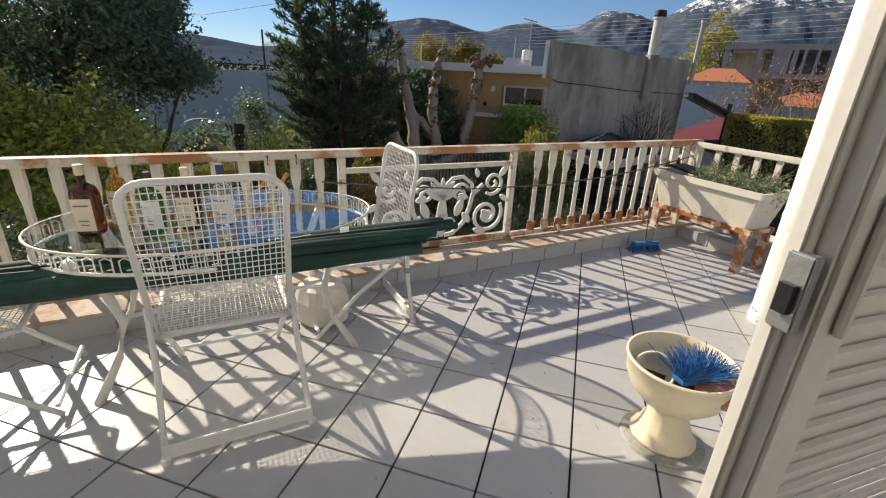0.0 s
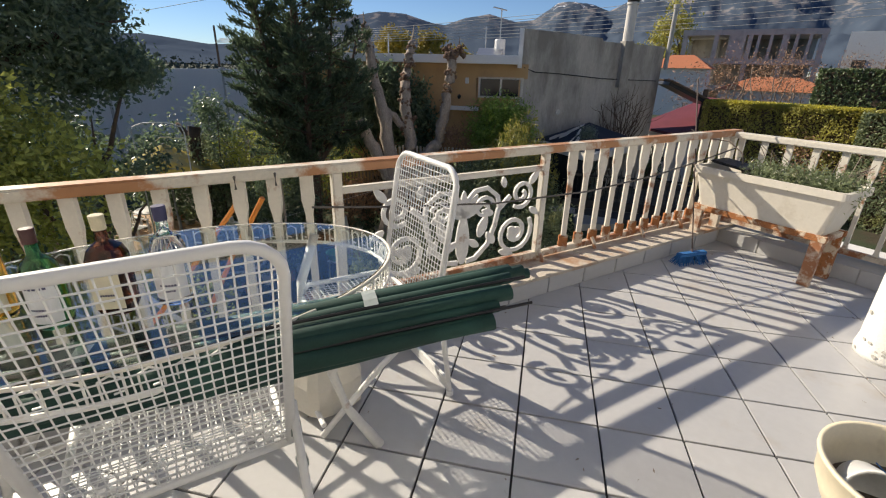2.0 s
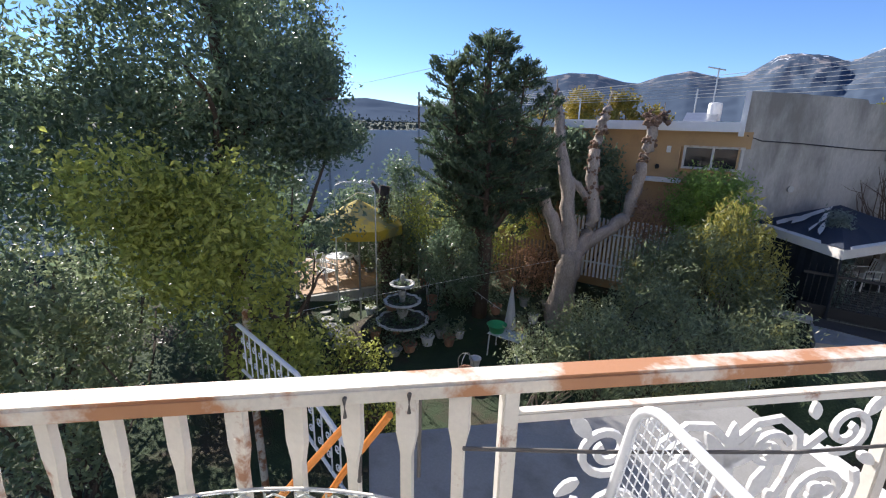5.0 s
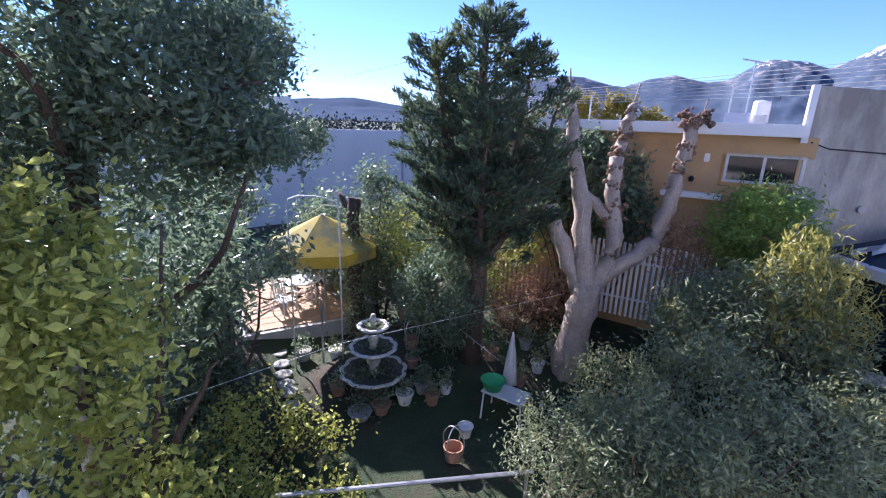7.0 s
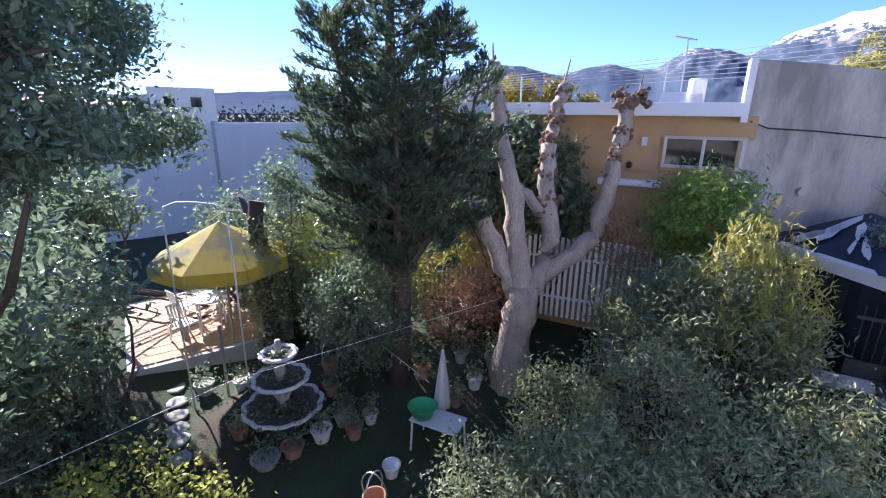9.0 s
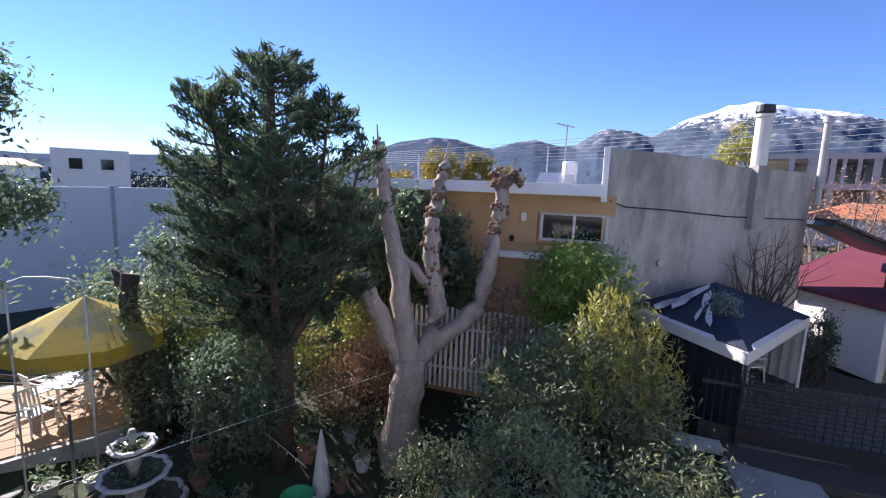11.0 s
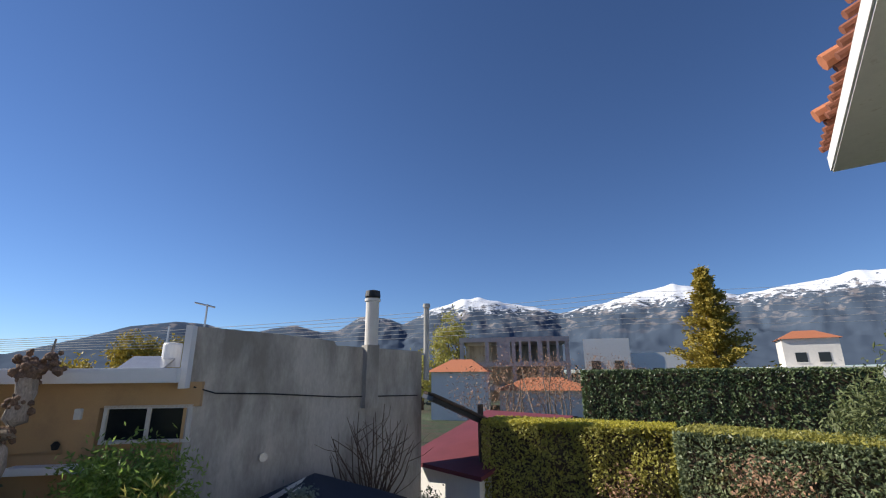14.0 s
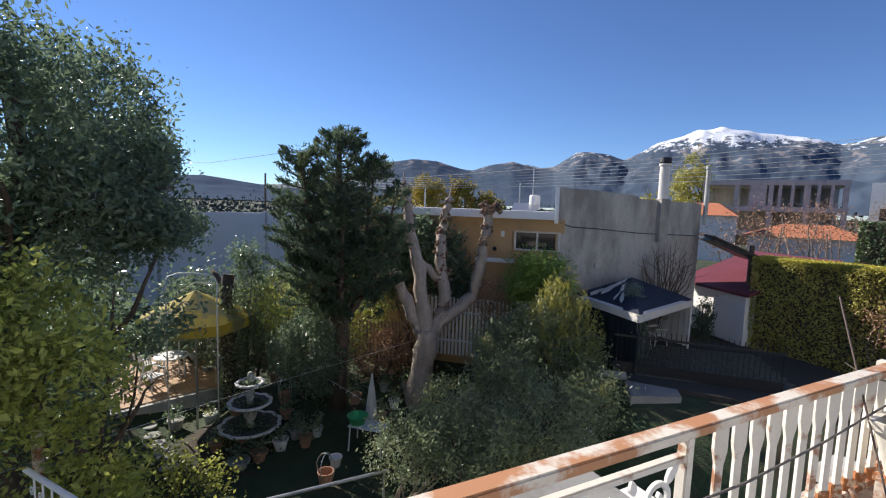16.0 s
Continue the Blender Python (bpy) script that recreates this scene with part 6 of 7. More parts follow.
# annex with maroon roof
an = thing("annex", pose(4.21, 18.14, -2.85), "low white annex with a maroon sheet roof", "annex")
bm = bmesh.new()
P_ = [(-.55, 1.1), (.37, -.75), (.62, -1.25)]
for (x0, y0), (x1, y1) in zip(P_, P_[1:]):
    v = [bm.verts.new(p) for p in ((x0, y0, 0), (x1, y1, 0), (x1, y1, 1.75), (x0, y0, 1.75), (x0 + 3, y0 + 1.5, 0), (x1 + 3, y1 + 1.5, 0), (x1 + 3, y1 + 1.5, 1.75), (x0 + 3, y0 + 1.5, 1.75))]
    for f in ((0, 1, 2, 3), (5, 4, 7, 6), (3, 2, 6, 7), (1, 5, 6, 2), (4, 0, 3, 7)):
        bm.faces.new([v[i] for i in f])
part("wall", bm, M_PALE, an, "white painted wall")
bm = bmesh.new()
v = [bm.verts.new(p) for p in ((-1.1, 1.0, 1.80), (.6, -1.5, 1.72), (3.9, .2, 2.9), (2.0, 3.0, 2.9), (-1.1, 1.0, 1.9), (.6, -1.5, 1.82), (3.9, .2, 3.0), (2.0, 3.0, 3.0))]
for f in ((3, 2, 1, 0), (4, 5, 6, 7), (0, 1, 5, 4), (1, 2, 6, 5), (2, 3, 7, 6), (3, 0, 4, 7)):
    bm.faces.new([v[i] for i in f])
part("roof", bm, M_MAROON, an, "maroon corrugated roof")
near(an, .94, .5, .25)
# dark timber roof beside the grey wall
lean = thing("lean_to", pose(4.1, 20.4, -2.95), "dark timber lean-to roof with tiles", "lean-to")
part("roof", boxm((1.1, .3, 3.45), (1.9, 2.4, .14), Matrix.Rotation(radians(24), 4, 'Y')), M_IRON, lean)
for i in range(12):
    part("roof_tile", tube(bmesh.new(), [(.25, -.95 + .2 * i, 3.95), (2.05, -.95 + .2 * i, 3.15)], .05, 6), M_BROWNBARK, lean)
part("post", boxm((1.7, -.7, 1.8), (.14, .14, 3.7)), M_BROWNBARK, lean)
near(lean, .83, .5, .04)

# pavilion tent
tent = thing("pavilion", pose(1.2, 16.0, -2.8), "garden pavilion with a torn navy canvas roof", "pavilion")
cr = [(2.05, .5), (-.11, -2.9), (-1.91, -.3), (.25, 3.0)]
bm = bmesh.new()
vt = bm.verts.new((0, .1, 2.42))
vr = []
for i in range(4):
    a_, b_ = Vector((*cr[i], 1.78)), Vector((*cr[(i + 1) % 4], 1.78))
    for k in range(4):
        p = a_.lerp(b_, k / 4)
        vr.append(bm.verts.new(p + Vector((0, 0, -.05 * math.sin(math.pi * k / 4)))))
for i in range(16):
    bm.faces.new((vt, vr[i], vr[(i + 1) % 16]))
bmesh.ops.subdivide_edges(bm, edges=bm.edges, cuts=2, use_grid_fill=True)
for v in bm.verts:
    v.co.z += .05 * noise.noise(v.co * 1.7)
part("roof", bm, M_NAVY, tent, "navy canvas roof")
bm = bmesh.new()
for i in range(16):
    a_, b_ = [Vector((*Vector(cr[j // 4 % 4]).lerp(Vector(cr[(j // 4 + 1) % 4]), (j % 4) / 4), 1.76)) for j in (i, i + 1)]
    bm.faces.new([bm.verts.new(p) for p in (a_ * 1.0, b_ * 1.0, b_ + Vector((0, 0, -.22)), a_ + Vector((0, 0, -.22)))])
    bm.faces.new([bm.verts.new(p) for p in (a_, b_, b_ * .93 + Vector((0, 0, .16)), a_ * .93 + Vector((0, 0, .16)))])
part("valance", bm, M_CANVAS, tent, "cream canvas valance")
for x, y in cr:
    part("leg", tube(bmesh.new(), [(x * .97, y * .97, 0), (x * .97, y * .97, 1.75)], .035, 8), M_MESH if y < -2 else M_PLWHITE, tent)
bm = bmesh.new()
prev = None
for i in range(60):
    t = i / 59
    x, y = 2.0 + (.25 - 2.0) * t, .45 + (2.9 - .45) * t
    x += .05 * math.sin(i * 1.3)
    cur = (bm.verts.new((x, y, .1)), bm.verts.new((x, y, 1.7)))
    if prev:
        bm.faces.new((prev[0], cur[0], cur[1], prev[1]))
    prev = cur
part("curtain", bm, M_CANVAS, tent, "hanging white curtain")
bm = bmesh.new()
for k in range(7):
    box(bm, (-.35 + .13 * k, -.95 + .20 * k, 2.16 - abs(k - 3) * .01), (.10, .05, .006), Matrix.Rotation(radians(58), 4, 'Z') @ Matrix.Rotation(radians(-12), 4, 'X'))
part("lettering", bm, M_CANVAS, tent, "illegible pale lettering")
for i0, i1, lab in ((1, 2, "black shade net hung along the side"), (2, 3, "black shade net hung along the back")):
    bm = bmesh.new()
    prev = None
    for i in range(25):
        t = i / 24
        q = Vector(cr[i0]).lerp(Vector(cr[i1]), t) * .965
        q += Vector((.03 * math.sin(i * 1.9), .03 * math.cos(i * 2.3)))
        cur = (bm.verts.new((q.x, q.y, .05)), bm.verts.new((q.x, q.y, 1.72)))
        if prev:
            bm.faces.new((prev[0], cur[0], cur[1], prev[1]))
        prev = cur
    part("shade_net", bm, M_MESH, tent, lab)
bm = bmesh.new()
rg = random.Random(5)
for k in range(9):
    t, u = rg.uniform(.25, .8), rg.uniform(.2, .85)
    e = Vector((*Vector(cr[1]).lerp(Vector(cr[2]), u), 1.78))
    p = Vector((0, .1, 2.42)).lerp(e, t) + Vector((0, 0, .045))
    along = (Vector((0, .1, 2.42)) - e).normalized()
    across = Vector((cr[2][0] - cr[1][0], cr[2][1] - cr[1][1], 0)).normalized()
    L, W = rg.uniform(.2, .5), rg.uniform(.05, .14)
    vs = [bm.verts.new(p + along * L * a + across * W * b * rg.uniform(.6, 1.3)) for a, b in ((-1, -.6), (-.3, -1), (.6, -.8), (1, .1), (.4, .9), (-.5, .8))]
    bm.faces.new(vs)
part("torn_patch", bm, M_CANVAS, tent, "torn pale patches of lining")
near(tent, .90, .2)
pc2 = copy_thing(pc, pose(1.6, 16.0, -2.8, 0, 0, 200))
near(pc2, .90, .2)["label"] = "white plastic armchair inside the pavilion"
near(copy_thing(pc, pose(2.2, 16.6, -2.8, 0, 0, 120)), .90, .2)["label"] = "white plastic armchair inside the pavilion"
near(shrub("blue_spruce", "small pale blue-green conifer before the pavilion", "tree", [((1.05, 13.7, -1.7), (.42, .42, .75), 110, 36, .10), ((1.0, 13.7, -.75), (.22, .22, .5), 50, 36, .08), ((1.05, 13.7, -2.6), (.5, .5, .5), 60, 36, .12)], .10, mat("blue_spruce_needles", (0.17, 0.22, 0.19), .7, vary=.4, bump=0, island=.8, translucent=.2), 80, long=3), 0.97, 0)
near(shrub("cypress_shrub", "dark columnar cypress shrub by the white wall", "bush", [((3.75, 17.3, -1.9), (.32, .32, .85), 120, 30, .07)], .07, M_CEDAR, 81), 0.9, 0.4)
# bare tree by the grey wall
rng = np.random.default_rng(82)
bt = thing("bare_tree", pose(2.6, 18.5, -2.8), "small bare tree against the grey wall", "tree")
bm = bmesh.new()
for k in range(26):
    q = rng.uniform(-1.2, 1.2)
    tip = Vector((math.sin(q) * 1.5 * .83, math.sin(q) * 1.5 * .55 - .3, 2.0 + 1.6 * math.cos(q) * rng.uniform(.6, 1.1)))
    a = limb(bm, (0, 0, .8), tip, .03, .006, rng, 5, .06, 5)
    for j in (2, 3, 4):
        limb(bm, a[j], a[j] + Vector((rng.normal() * .35, rng.normal() * .2, rng.uniform(.2, .7))), .012, .003, rng, 2, .05, 3)
limb(bm, (0, 0, 0), (0, 0, .9), .10, .07, rng, 3, .02, 8)
part("branch", bm, M_BROWNBARK, bt)
near(bt, .83, .4)

# driveway cobbles
pv = part("pavement", prism(bmesh.new(), [(.85, 11.5), (2.1, 11.9), (2.1, 12.62), (.85, 12.72)], -3.7, -2.79), M_OLDCONC)
tagged(pv, "pale concrete pavement before the gate", "pavement", kind="structure")
near(pv, .90, 0)
drive = part("driveway", prism(bmesh.new(), [(.9, 12.6), (7.2, 11.6), (8.0, 14.6), (6.2, 17.2), (4.4, 18.0), (1.0, 16.8)], -2.9, -2.775), M_GROUT)
tagged(drive, "dark cobbled driveway behind the gate", "driveway", kind="structure")
near(drive, .90, 0)

# ---- hedges ----


def hedge(name, label, p0, p1, thick, z0, z1, n, size, material, seed, top_material=None):
    rng = np.random.default_rng(seed)
    p0, p1 = Vector((*p0, z0)), Vector((*p1, z0))
    d = p1 - p0
    L, H = d.length, z1 - z0
    t = thing(name, Matrix.Translation(p0) @ Matrix.Rotation(math.atan2(d.y, d.x), 4, 'Z'), label, "hedge")
    P = rng.uniform(size=(n, 3)) * (L, thick, H)
    side = rng.integers(0, 4, n)
    P[side <= 1, 1] = rng.exponential(.05, (side <= 1).sum())
    P[side == 2, 2] = H - rng.exponential(.04, (side == 2).sum())
    e = rng.uniform(size=n) < .5
    k = (side == 3)
    P[k, 0] = np.where(e[k], rng.exponential(.05, k.sum()), L - rng.exponential(.05, k.sum()))
    bump = np.array([noise.noise(Vector((x * 1.6, z * 1.6, seed))) for x, z in P[:, [0, 2]]])
    P[:, 1] += bump * .16
    P[:, 2] += np.where(side == 2, bump * .06, 0)
    share("foliage", leaf_mesh("foliage", P, size, material, rng, 1.8), t)
    # top layer in a lighter leaf colour, which holds the sunlight on it
    if top_material:
        n2 = n // 5
        Q = rng.uniform(size=(n2, 3)) * (L, thick, 0) + np.stack([np.zeros(n2), np.zeros(n2), H + .05 - rng.exponential(.05, n2)], 1)
        share("new_growth", leaf_mesh("new_growth", Q, size * 1.1, top_material, rng, 2.2, -.6), t, label="yellow-green new growth on top, sunlight put into its colour")
    # solid dark brown box fills the hedge behind its leaves
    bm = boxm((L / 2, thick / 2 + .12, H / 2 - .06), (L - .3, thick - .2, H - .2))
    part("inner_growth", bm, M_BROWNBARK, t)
    return t


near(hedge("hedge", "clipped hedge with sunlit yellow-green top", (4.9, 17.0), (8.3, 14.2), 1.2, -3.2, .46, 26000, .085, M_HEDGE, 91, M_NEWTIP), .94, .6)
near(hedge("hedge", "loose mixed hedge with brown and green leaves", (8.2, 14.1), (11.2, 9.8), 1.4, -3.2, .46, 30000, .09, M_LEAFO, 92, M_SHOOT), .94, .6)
hedge("hedge", "tall dark ivy-covered hedge behind", (13.2, 27.4), (22.5, 20.0), 2.0, -3.5, 1.75, 26000, .16, M_IVY, 93)
near(shrub("bare_climber", "bare twiggy climber in front of the hedge", "bush", [((7.4, 14.6, -1.0), (.7, .4, .9), 26, 20, .14), ((8.9, 12.6, -.6), (.7, .7, .8), 40, 26, .16)], .08, M_REDBUSH, 94, stems=(), stem_r=.010, bark=M_TWIG), 0.94, 0.6)
near(shrub("feathery_conifer", "feathery green conifer beside the hedge", "tree", [((11.0, 11.7, .3), (1.0, 1.3, 1.4), 150, 40, .18), ((11.0, 12.4, -.8), (1.0, 1.2, 1.2), 120, 40, .2), ((11.5, 11.3, 2.0), (.5, .6, 1.0), 50, 40, .12)], .13, mat("feathery_green", (0.16, 0.19, 0.075), .6, vary=.5, bump=0, island=.8, translucent=.3), 95, long=4), 0.94, 0.6)
# golden conifer behind the ivy hedge
rng = np.random.default_rng(96)
gc = thing("golden_conifer", pose(28.0, 35.0, -3.5) @ Matrix.Scale(1.08, 4), "tall golden-green conical conifer", "tree")
part("trunk", tube(bmesh.new(), [(0, 0, 0), (0, 0, 11.5)], [.3, .04], 8), M_BROWNBARK, gc)
P, D = [], []
for k in range(260):
    z = 2.5 + 9.3 * rng.uniform() ** .9
    q, rr = rng.uniform(0, 6.28), (12.1 - z) * .34 * rng.uniform(.35, 1.25) + .15
    a, b = np.array((0, 0, z)), np.array((math.cos(q) * rr, math.sin(q) * rr, z + .25 * rr))
    n = 70
    s = rng.uniform(.2, 1, n)
    P.append(a + (b - a) * s[:, None] + rng.normal(size=(n, 3)) * .13)
    D.append(np.tile((b - a) / rr, (n, 1)))
share("crown", leaf_mesh("crown", np.concatenate(P), .30, M_GOLDPINE, rng, 2.6, 0, np.concatenate(D)), gc)

# ---- far wall and far houses ----
fw = thing("boundary_wall", pose(0, 0, 0), "tall pale grey panel wall behind the garden", "wall", kind="structure")
WP = [(-27.3, 1.3), (-25.7, 8.4), (-24.5, 13.5), (-22.5, 18.9), (-20.1, 24.8), (-16.8, 32.6)]
for (x0, y0), (x1, y1) in zip(WP, WP[1:]):
    d = Vector((x1 - x0, y1 - y0, 0))
    part("wall_panel", boxm((0, 0, 0), (d.length - .05, .22, 5.6)), M_PALE, fw, m=Matrix.Translation(((x0 + x1) / 2, (y0 + y1) / 2, GZ + 2.79)) @ Matrix.Rotation(math.atan2(d.y, d.x), 4, 'Z'))
    part("wall_post", boxm((x1, y1, GZ + 2.83), (.2, .34, 5.7)), M_CONC, fw)


def block(name, label, c, s, material, turn=0, roof=None, windows=(), roof_h=1.2):
    t = thing(name, pose(c[0], c[1], c[2], 0, 0, turn), label, "house", "far houses")
    part("wall", boxm((0, 0, s[2] / 2), s), material, t)
    if roof:
        bm = bmesh.new()
        o = .4
        v = [bm.verts.new(p) for p in ((-s[0] / 2 - o, -s[1] / 2 - o, s[2]), (s[0] / 2 + o, -s[1] / 2 - o, s[2]), (s[0] / 2 + o, s[1] / 2 + o, s[2]), (-s[0] / 2 - o, s[1] / 2 + o, s[2]), (-s[0] * .2, 0, s[2] + roof_h), (s[0] * .2, 0, s[2] + roof_h))]
        for f in ((3, 2, 1, 0), (0, 1, 5, 4), (1, 2, 5), (2, 3, 4, 5), (3, 0, 4)):
            bm.faces.new([v[i] for i in f])
        part("roof", bm, roof, t)
    for x, z, w, h in windows:
        wd = part("window", boxm((x, -s[1] / 2 - .02, z), (w, .08, h)), M_DARKGL, t)
        part("frame", boxm((x, -s[1] / 2 - .05, z - h / 2 - .06), (w + .2, .14, .1)), M_CANVAS, wd)
    return t


block("far_house", "white house with a red tiled roof beyond the wall", (12, 50, -4), (5, 6, 5.8), M_STUCCO, -20, M_TERRA)
block("far_house", "low house with a pink tiled roof", (21, 51, -4.6), (9, 6, 4.6), M_STUCCO, -20, M_TERRA, ((-2, 1.6, 1.6, 1.3), (2, 1.6, 1.6, 1.3)))
block("far_house", "white cube house far off", (37, 66, -4), (6, 7, 10.2), M_STUCCO, -28, None, ((1.5, 6.5, 1.2, 1.4), (-1.5, 6.5, 1.2, 1.4)))
block("far_house", "low white house far off", (42.5, 63, -4), (7, 6, 8.2), M_STUCCO, -30, None, ((-2, 5.6, 1, 1.2), (0, 5.6, 1, 1.2), (2, 5.6, 1, 1.2)))
block("far_house", "white house with a red hipped roof far off", (61.5, 57, -4), (6, 6, 9.8), M_CANVAS, -40, M_TERRA, ((-1.2, 7.4, 1.2, 1.2), (1.2, 7.4, 1.2, 1.2)))
block("far_house", "long white terrace below the red-roofed house", (60, 54.5, -4), (11, 6, 6.2), M_STUCCO, -40, None, ((-3, 5, 1.2, 1.2), (0, 5, 1.2, 1.2), (3, 5, 1.2, 1.2)))
block("far_house", "small house with a red roof behind the pale wall", (-54, 27, -4), (5, 6, 6.0), M_OCHRE, 62, M_TERRA)
block("far_house", "white house with a low red roof behind the pale wall", (-52.5, 31, -4), (4, 5, 6.0), M_STUCCO, 60, M_TERRA, (), .7)
block("far_house", "pale yellow flat-roofed house behind the conifer", (-50, 36.5, -4), (6, 6, 7.8), M_CANVAS, 56, None, ((-1.2, 6.4, 1, 1), (1.2, 6.4, 1, 1)))
# unfinished concrete frame building
cf = thing("concrete_frame", pose(21.5, 61.5, -2.0, 0, 0, -19), "unfinished concrete building with open storeys", "building")
for z in (1.9, 4.7, 7.6):
    part("slab", boxm((0, 0, z), (13.2, 8, .55)), M_CONC, cf)
for x in (-6.3, -3.2, 0, 3.2, 6.3):
    for y in (-3.7, 3.7):
        part("pillar", boxm((x, y, 3.8), (.45, .45, 7.6)), M_CONC, cf)
part("end_wall", boxm((-1.2, -3.8, 6.1), (1.6, .3, 2.6)), M_CONC, cf)
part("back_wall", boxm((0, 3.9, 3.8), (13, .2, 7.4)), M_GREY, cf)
for x in (.8, 1.9, 3.0, 4.1, 5.2):
    part("pillar", boxm((x, -3.8, 6.1), (.30, .3, 2.8)), M_CONC, cf)

for k, (x, y, z, rx, rz) in enumerate([(-15.9, 45.8, 2.2, 2.2, 2.6), (-12.3, 47.0, 2.0, 1.6, 2.7), (-19.5, 45, 1.0, 2.0, 2.0), (-9.4, 47, 1.2, 1.4, 2.0)]):
    shrub("yellow_tree", "yellow-green tree behind the ochre house", "tree", [((x, y, z), (rx, rx, rz), 70, 40, .35)], .38, M_GOLDPINE, 100 + k, stem_r=.08)
for k, (x, y, z, rx, rz) in enumerate([(13.4, 63.3, 5.5, 2.4, 3.6), (9.5, 60, 1.5, 3.0, 2.6)]):
    shrub("eucalyptus_tree", "thin olive-green tree beyond the houses", "tree", [((x, y, z), (rx, rx, rz), 60, 36, .4)], .42, M_HEDGE, 110 + k, stem_r=.10)
for k, (x, y) in enumerate([(18, 40), (22, 42), (26, 44), (15, 36), (11.5, 33), (9.0, 30), (32, 50), (47, 55)]):
    shrub("winter_tree", "reddish bare tree among the far houses", "tree", [((x, y, 1.0 if k < 5 else .2), (1.8, 1.8, 2.0), 40, 26, .4)], .22, M_REDBUSH, 120 + k, stem_r=.06, bark=M_TWIG, long=5)
# low far woods joined as one belt
rng = np.random.default_rng(140)
P = []
for k in range(620):
    az = radians(rng.uniform(-80, 75))
    R = rng.uniform(70, 260)
    c = np.array((R * math.sin(az), R * math.cos(az), -3.0 + .004 * R + rng.uniform(0, 1.2)))
    P.append(c + rng.normal(size=(34, 3)) * (1.6, 1.6, 1.1) * (R / 140 + .5))
for k in range(700):
    az = radians(rng.uniform(-85, 75))
    R = rng.uniform(260, 900)
    c = np.array((R * math.sin(az), R * math.cos(az), -3.5 + rng.uniform(0, 2.0)))
    P.append(c + rng.normal(size=(24, 3)) * (7, 7, 1.6) * (R / 500 + .3))
wood = share("far_woods", leaf_mesh("far_woods", np.concatenate(P), 1.2, M_FARWOOD, rng, 1.6))
tagged(wood, "belt of far trees on the plain", "woods", kind="stuff")

# power lines
pl = thing("power_lines", pose(0, 0, 0), "bundle of power lines between poles", "power line")
for k in range(7):
    bm = bmesh.new()
    z0, z1 = 3.3 + .06 * k, 3.2 + .46 * k
    tube(bm, [Vector((-30, 37.5, z0 - .3)).lerp(Vector((24, 39.5, z1 + 2.4)), t) + Vector((0, .12 * k, -.55 * 4 * (t % 1) * (1 - t % 1))) for t in [i / 10 for i in range(21)]], .018, 4)
    part("wire", bm, M_CANVAS, pl)
for x, y, h in ((78, 41.7, 17.5), (-30.2, 37.9, 9.0)):
    part("pole", tube(bmesh.new(), [(x, y, GZ), (x, y, GZ + h)], [.14, .09], 8), M_BROWNBARK, pl)
lw3 = part("overhead_wire", tube(bmesh.new(), [(-50, 33, 5.2), (-22, 22, 3.9), (-9, 16, 4.2)], .012, 4), M_CABLE)
tagged(lw3, "single overhead wire beyond the garden", "wire")

# tiled roof corner of the neighbouring wing
ev = thing("roof_corner", pose(13.4, 13.35, 6.48, 0, 0, -46.5), "white roof overhang edged with terracotta tiles", "roof")
part("soffit", boxm((4.4, -5.3, .22), (8.8, 10.6, .44), bevel=.04), M_STUCCO, ev, "white soffit board")
part("beam", boxm((2.3, -5.6, -.10), (.5, 10.0, .22), Matrix.Rotation(radians(3), 4, 'Z'), bevel=.03), M_STUCCO, ev, "white boxed beam")
part("fascia", boxm((.7, -5.3, 1.2), (.5, 10.6, 1.5), Matrix.Rotation(radians(14), 4, 'Y')), M_STUCCO, ev)
me_rt = mesh_of(tube(bmesh.new(), [(-.10, 0, .1), (1.1, 0, .62)], [.085, .08], 8), "roof_tile", M_OLDTILE)
for i in range(26):
    share("roof_tile", me_rt, ev, pose(0.0, -.15 - .40 * i, .50))
me_rd = mesh_of(tube(bmesh.new(), [(-.24, 0, .1), (.5, 0, .4)], [.17, .15], 8), "cap_tile", M_TERRA)
for i in range(4):
    share("cap_tile", me_rd, ev, pose(-.02, -1.9 - 2.3 * i, .66))
part("wall", boxm((7.2, -7.4, -5.2), (2.6, 6.4, 10.6)), M_STUCCO, ev)

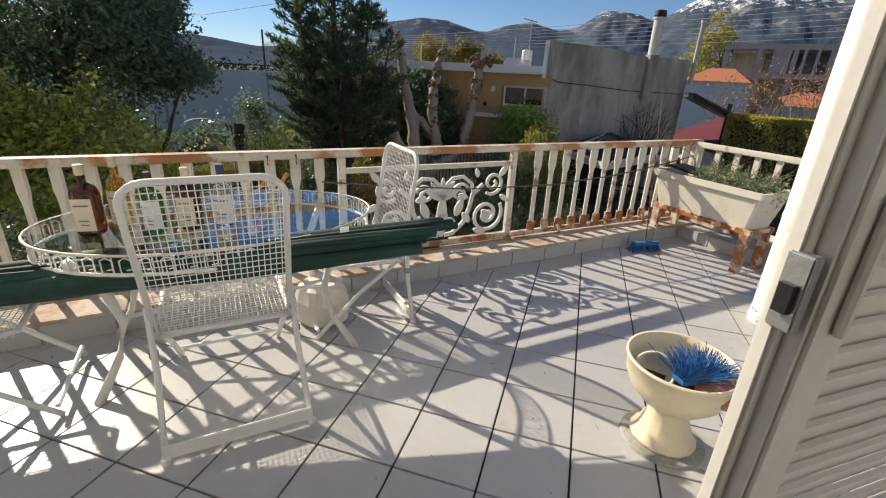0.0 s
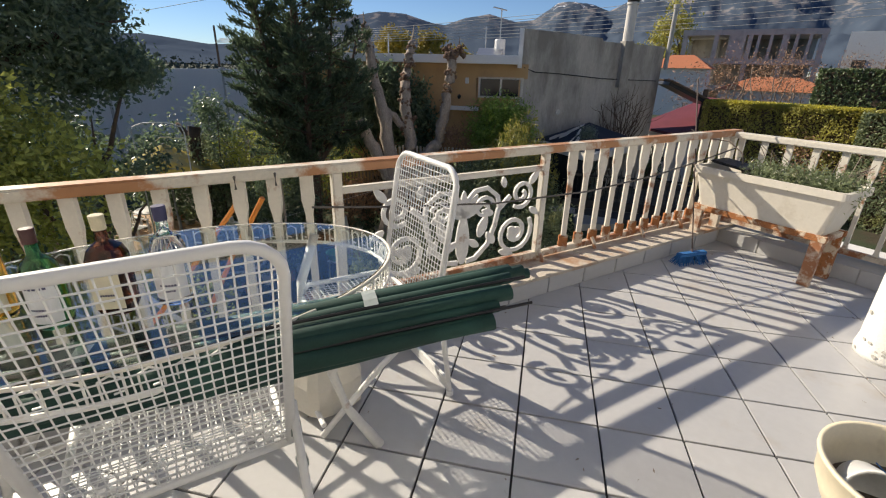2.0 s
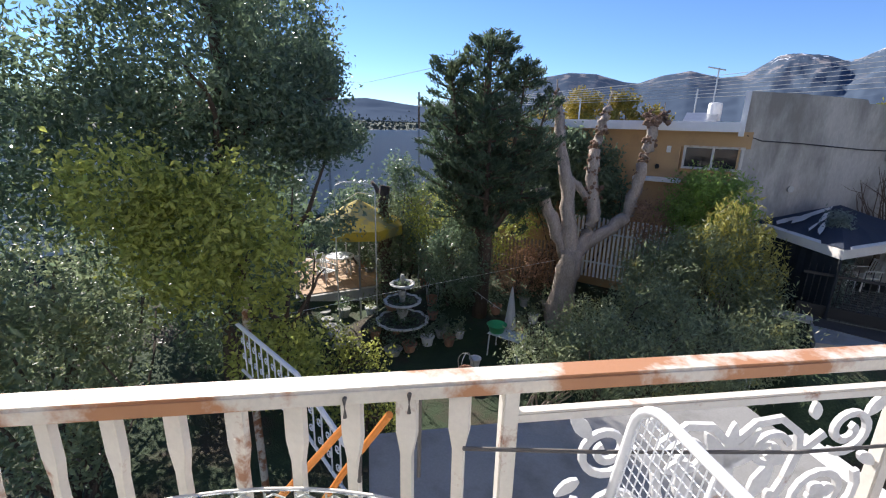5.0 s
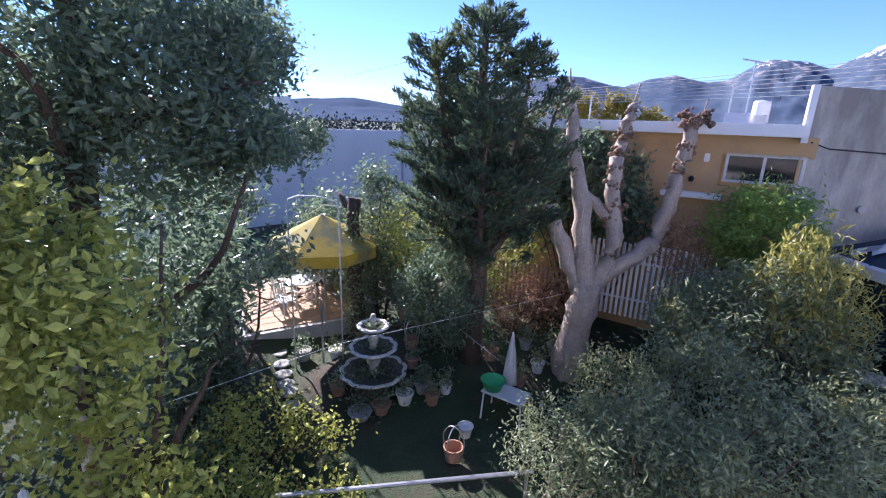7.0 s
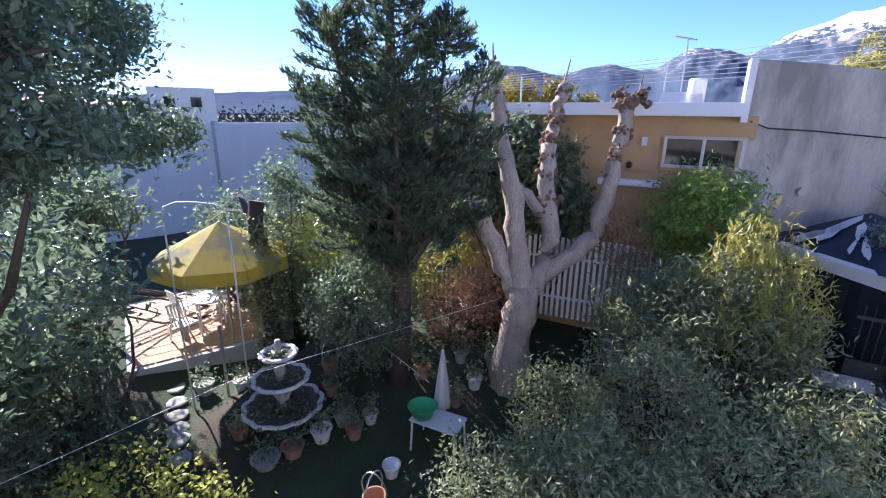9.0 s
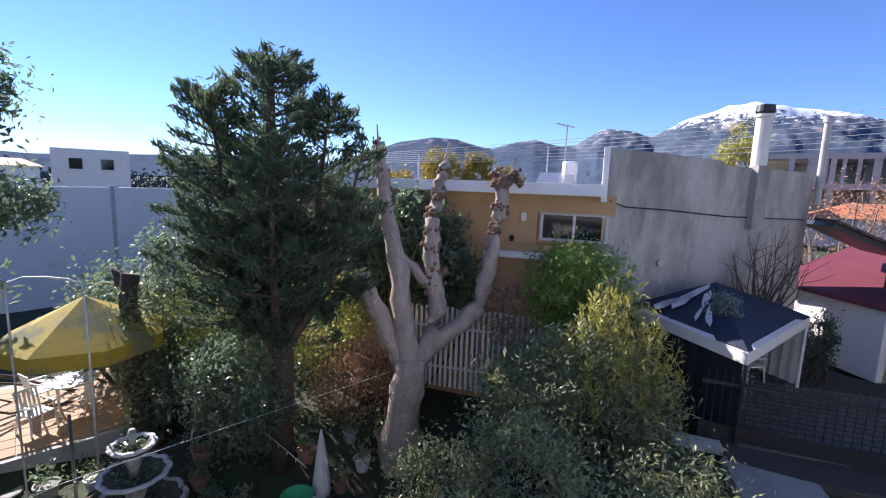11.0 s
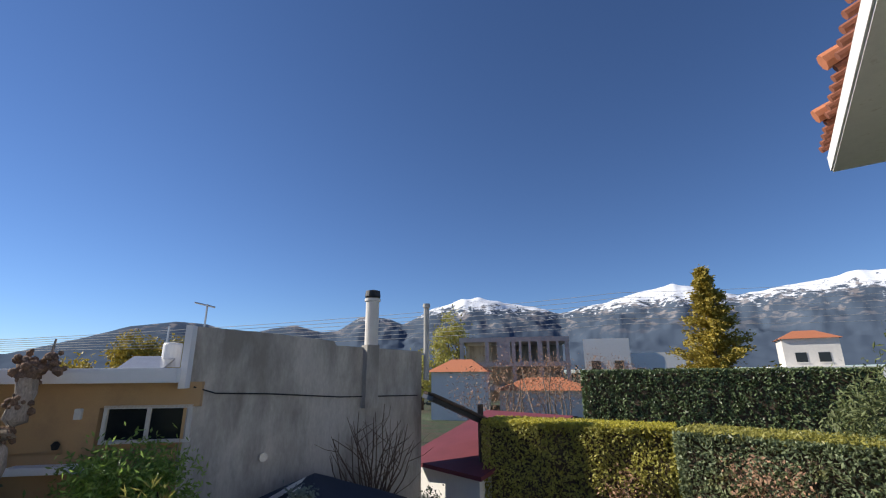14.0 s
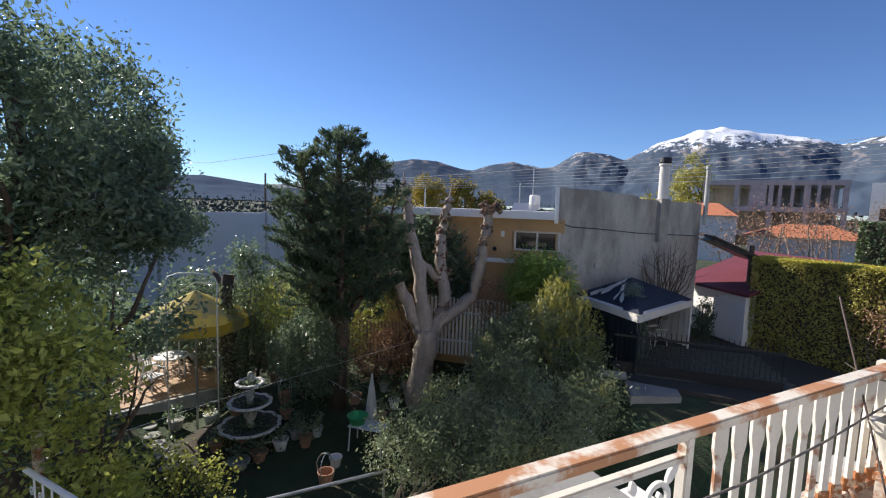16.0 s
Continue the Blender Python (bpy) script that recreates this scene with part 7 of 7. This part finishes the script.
rng = np.random.default_rng(150)
P = np.stack([rng.uniform(-2.6, 2.2, 260), rng.uniform(-1.5, 2.9, 260), np.full(260, .013)], 1)
P = P[[inside_floor(x, y) for x, y in P[:, :2]]]
q = rng.uniform(0, 6.28, len(P))
lit = share("leaf_litter", leaf_mesh("leaf_litter", P, .022, M_TWIG, rng, 3.5, 0, np.stack([np.cos(q), np.sin(q), 0 * q], 1) * 3))
tagged(lit, "scattered dry leaf crumbs on the tiles", "litter", kind="stuff")

# ---- floor tiles, nearest the walk ----
me_ft = mesh_of(boxm((0, 0, 0), (T - .0085, T - .0085, .012), bevel=0.0015), "floor_tile", M_TILE)
count = 0
for i in range(-18, 9):
    for j in range(-7, 11):
        x, y = (i + .5) * T, (j + .5) * T
        cs = [inside_floor(x + a * T * .49, y + b * T * .49) for a in (-1, 1) for b in (-1, 1)]
        if not any(cs) or y < -1.9 + T / 2 or x > 2.9 or x < -4.4:
            continue
        if all(cs):
            share("floor_tile", me_ft, floor, pose(x, y, 0.0))
            count += 1
        else:
            # tiles cut along the kerb
            poly = [(x - T * .491, y - T * .491), (x + T * .491, y - T * .491), (x + T * .491, y + T * .491), (x - T * .491, y + T * .491)]
            for nrm, lim in ((RY, -0.292), (RX, -0.232)):
                out = []
                for a_, b_ in zip(poly, poly[1:] + poly[:1]):
                    da = (Vector((*a_, 0)) - CORNER).dot(nrm) - lim
                    db = (Vector((*b_, 0)) - CORNER).dot(nrm) - lim
                    if da < 0:
                        out.append(a_)
                    if da * db < 0:
                        k = da / (da - db)
                        out.append((a_[0] + (b_[0] - a_[0]) * k, a_[1] + (b_[1] - a_[1]) * k))
                poly = out
                if len(poly) < 3:
                    break
            if len(poly) >= 3:
                part("floor_tile", prism(bmesh.new(), poly, -.006, .006), M_TILE, floor)
# driveway setts
me_set = mesh_of(boxm((0, 0, 0), (.225, .145, .03), bevel=.006), "sett", M_COBBLE)
for i in range(17):
    for j in range(17):
        x, y = 1.3 + .24 * i + .12 * (j % 2), 13.2 + .235 * j
        if y < 16.7 and x > .95 + (y - 12.6) * .02:
            share("sett", me_set, drive, pose(x, y, -2.77, 0, 0, 0))
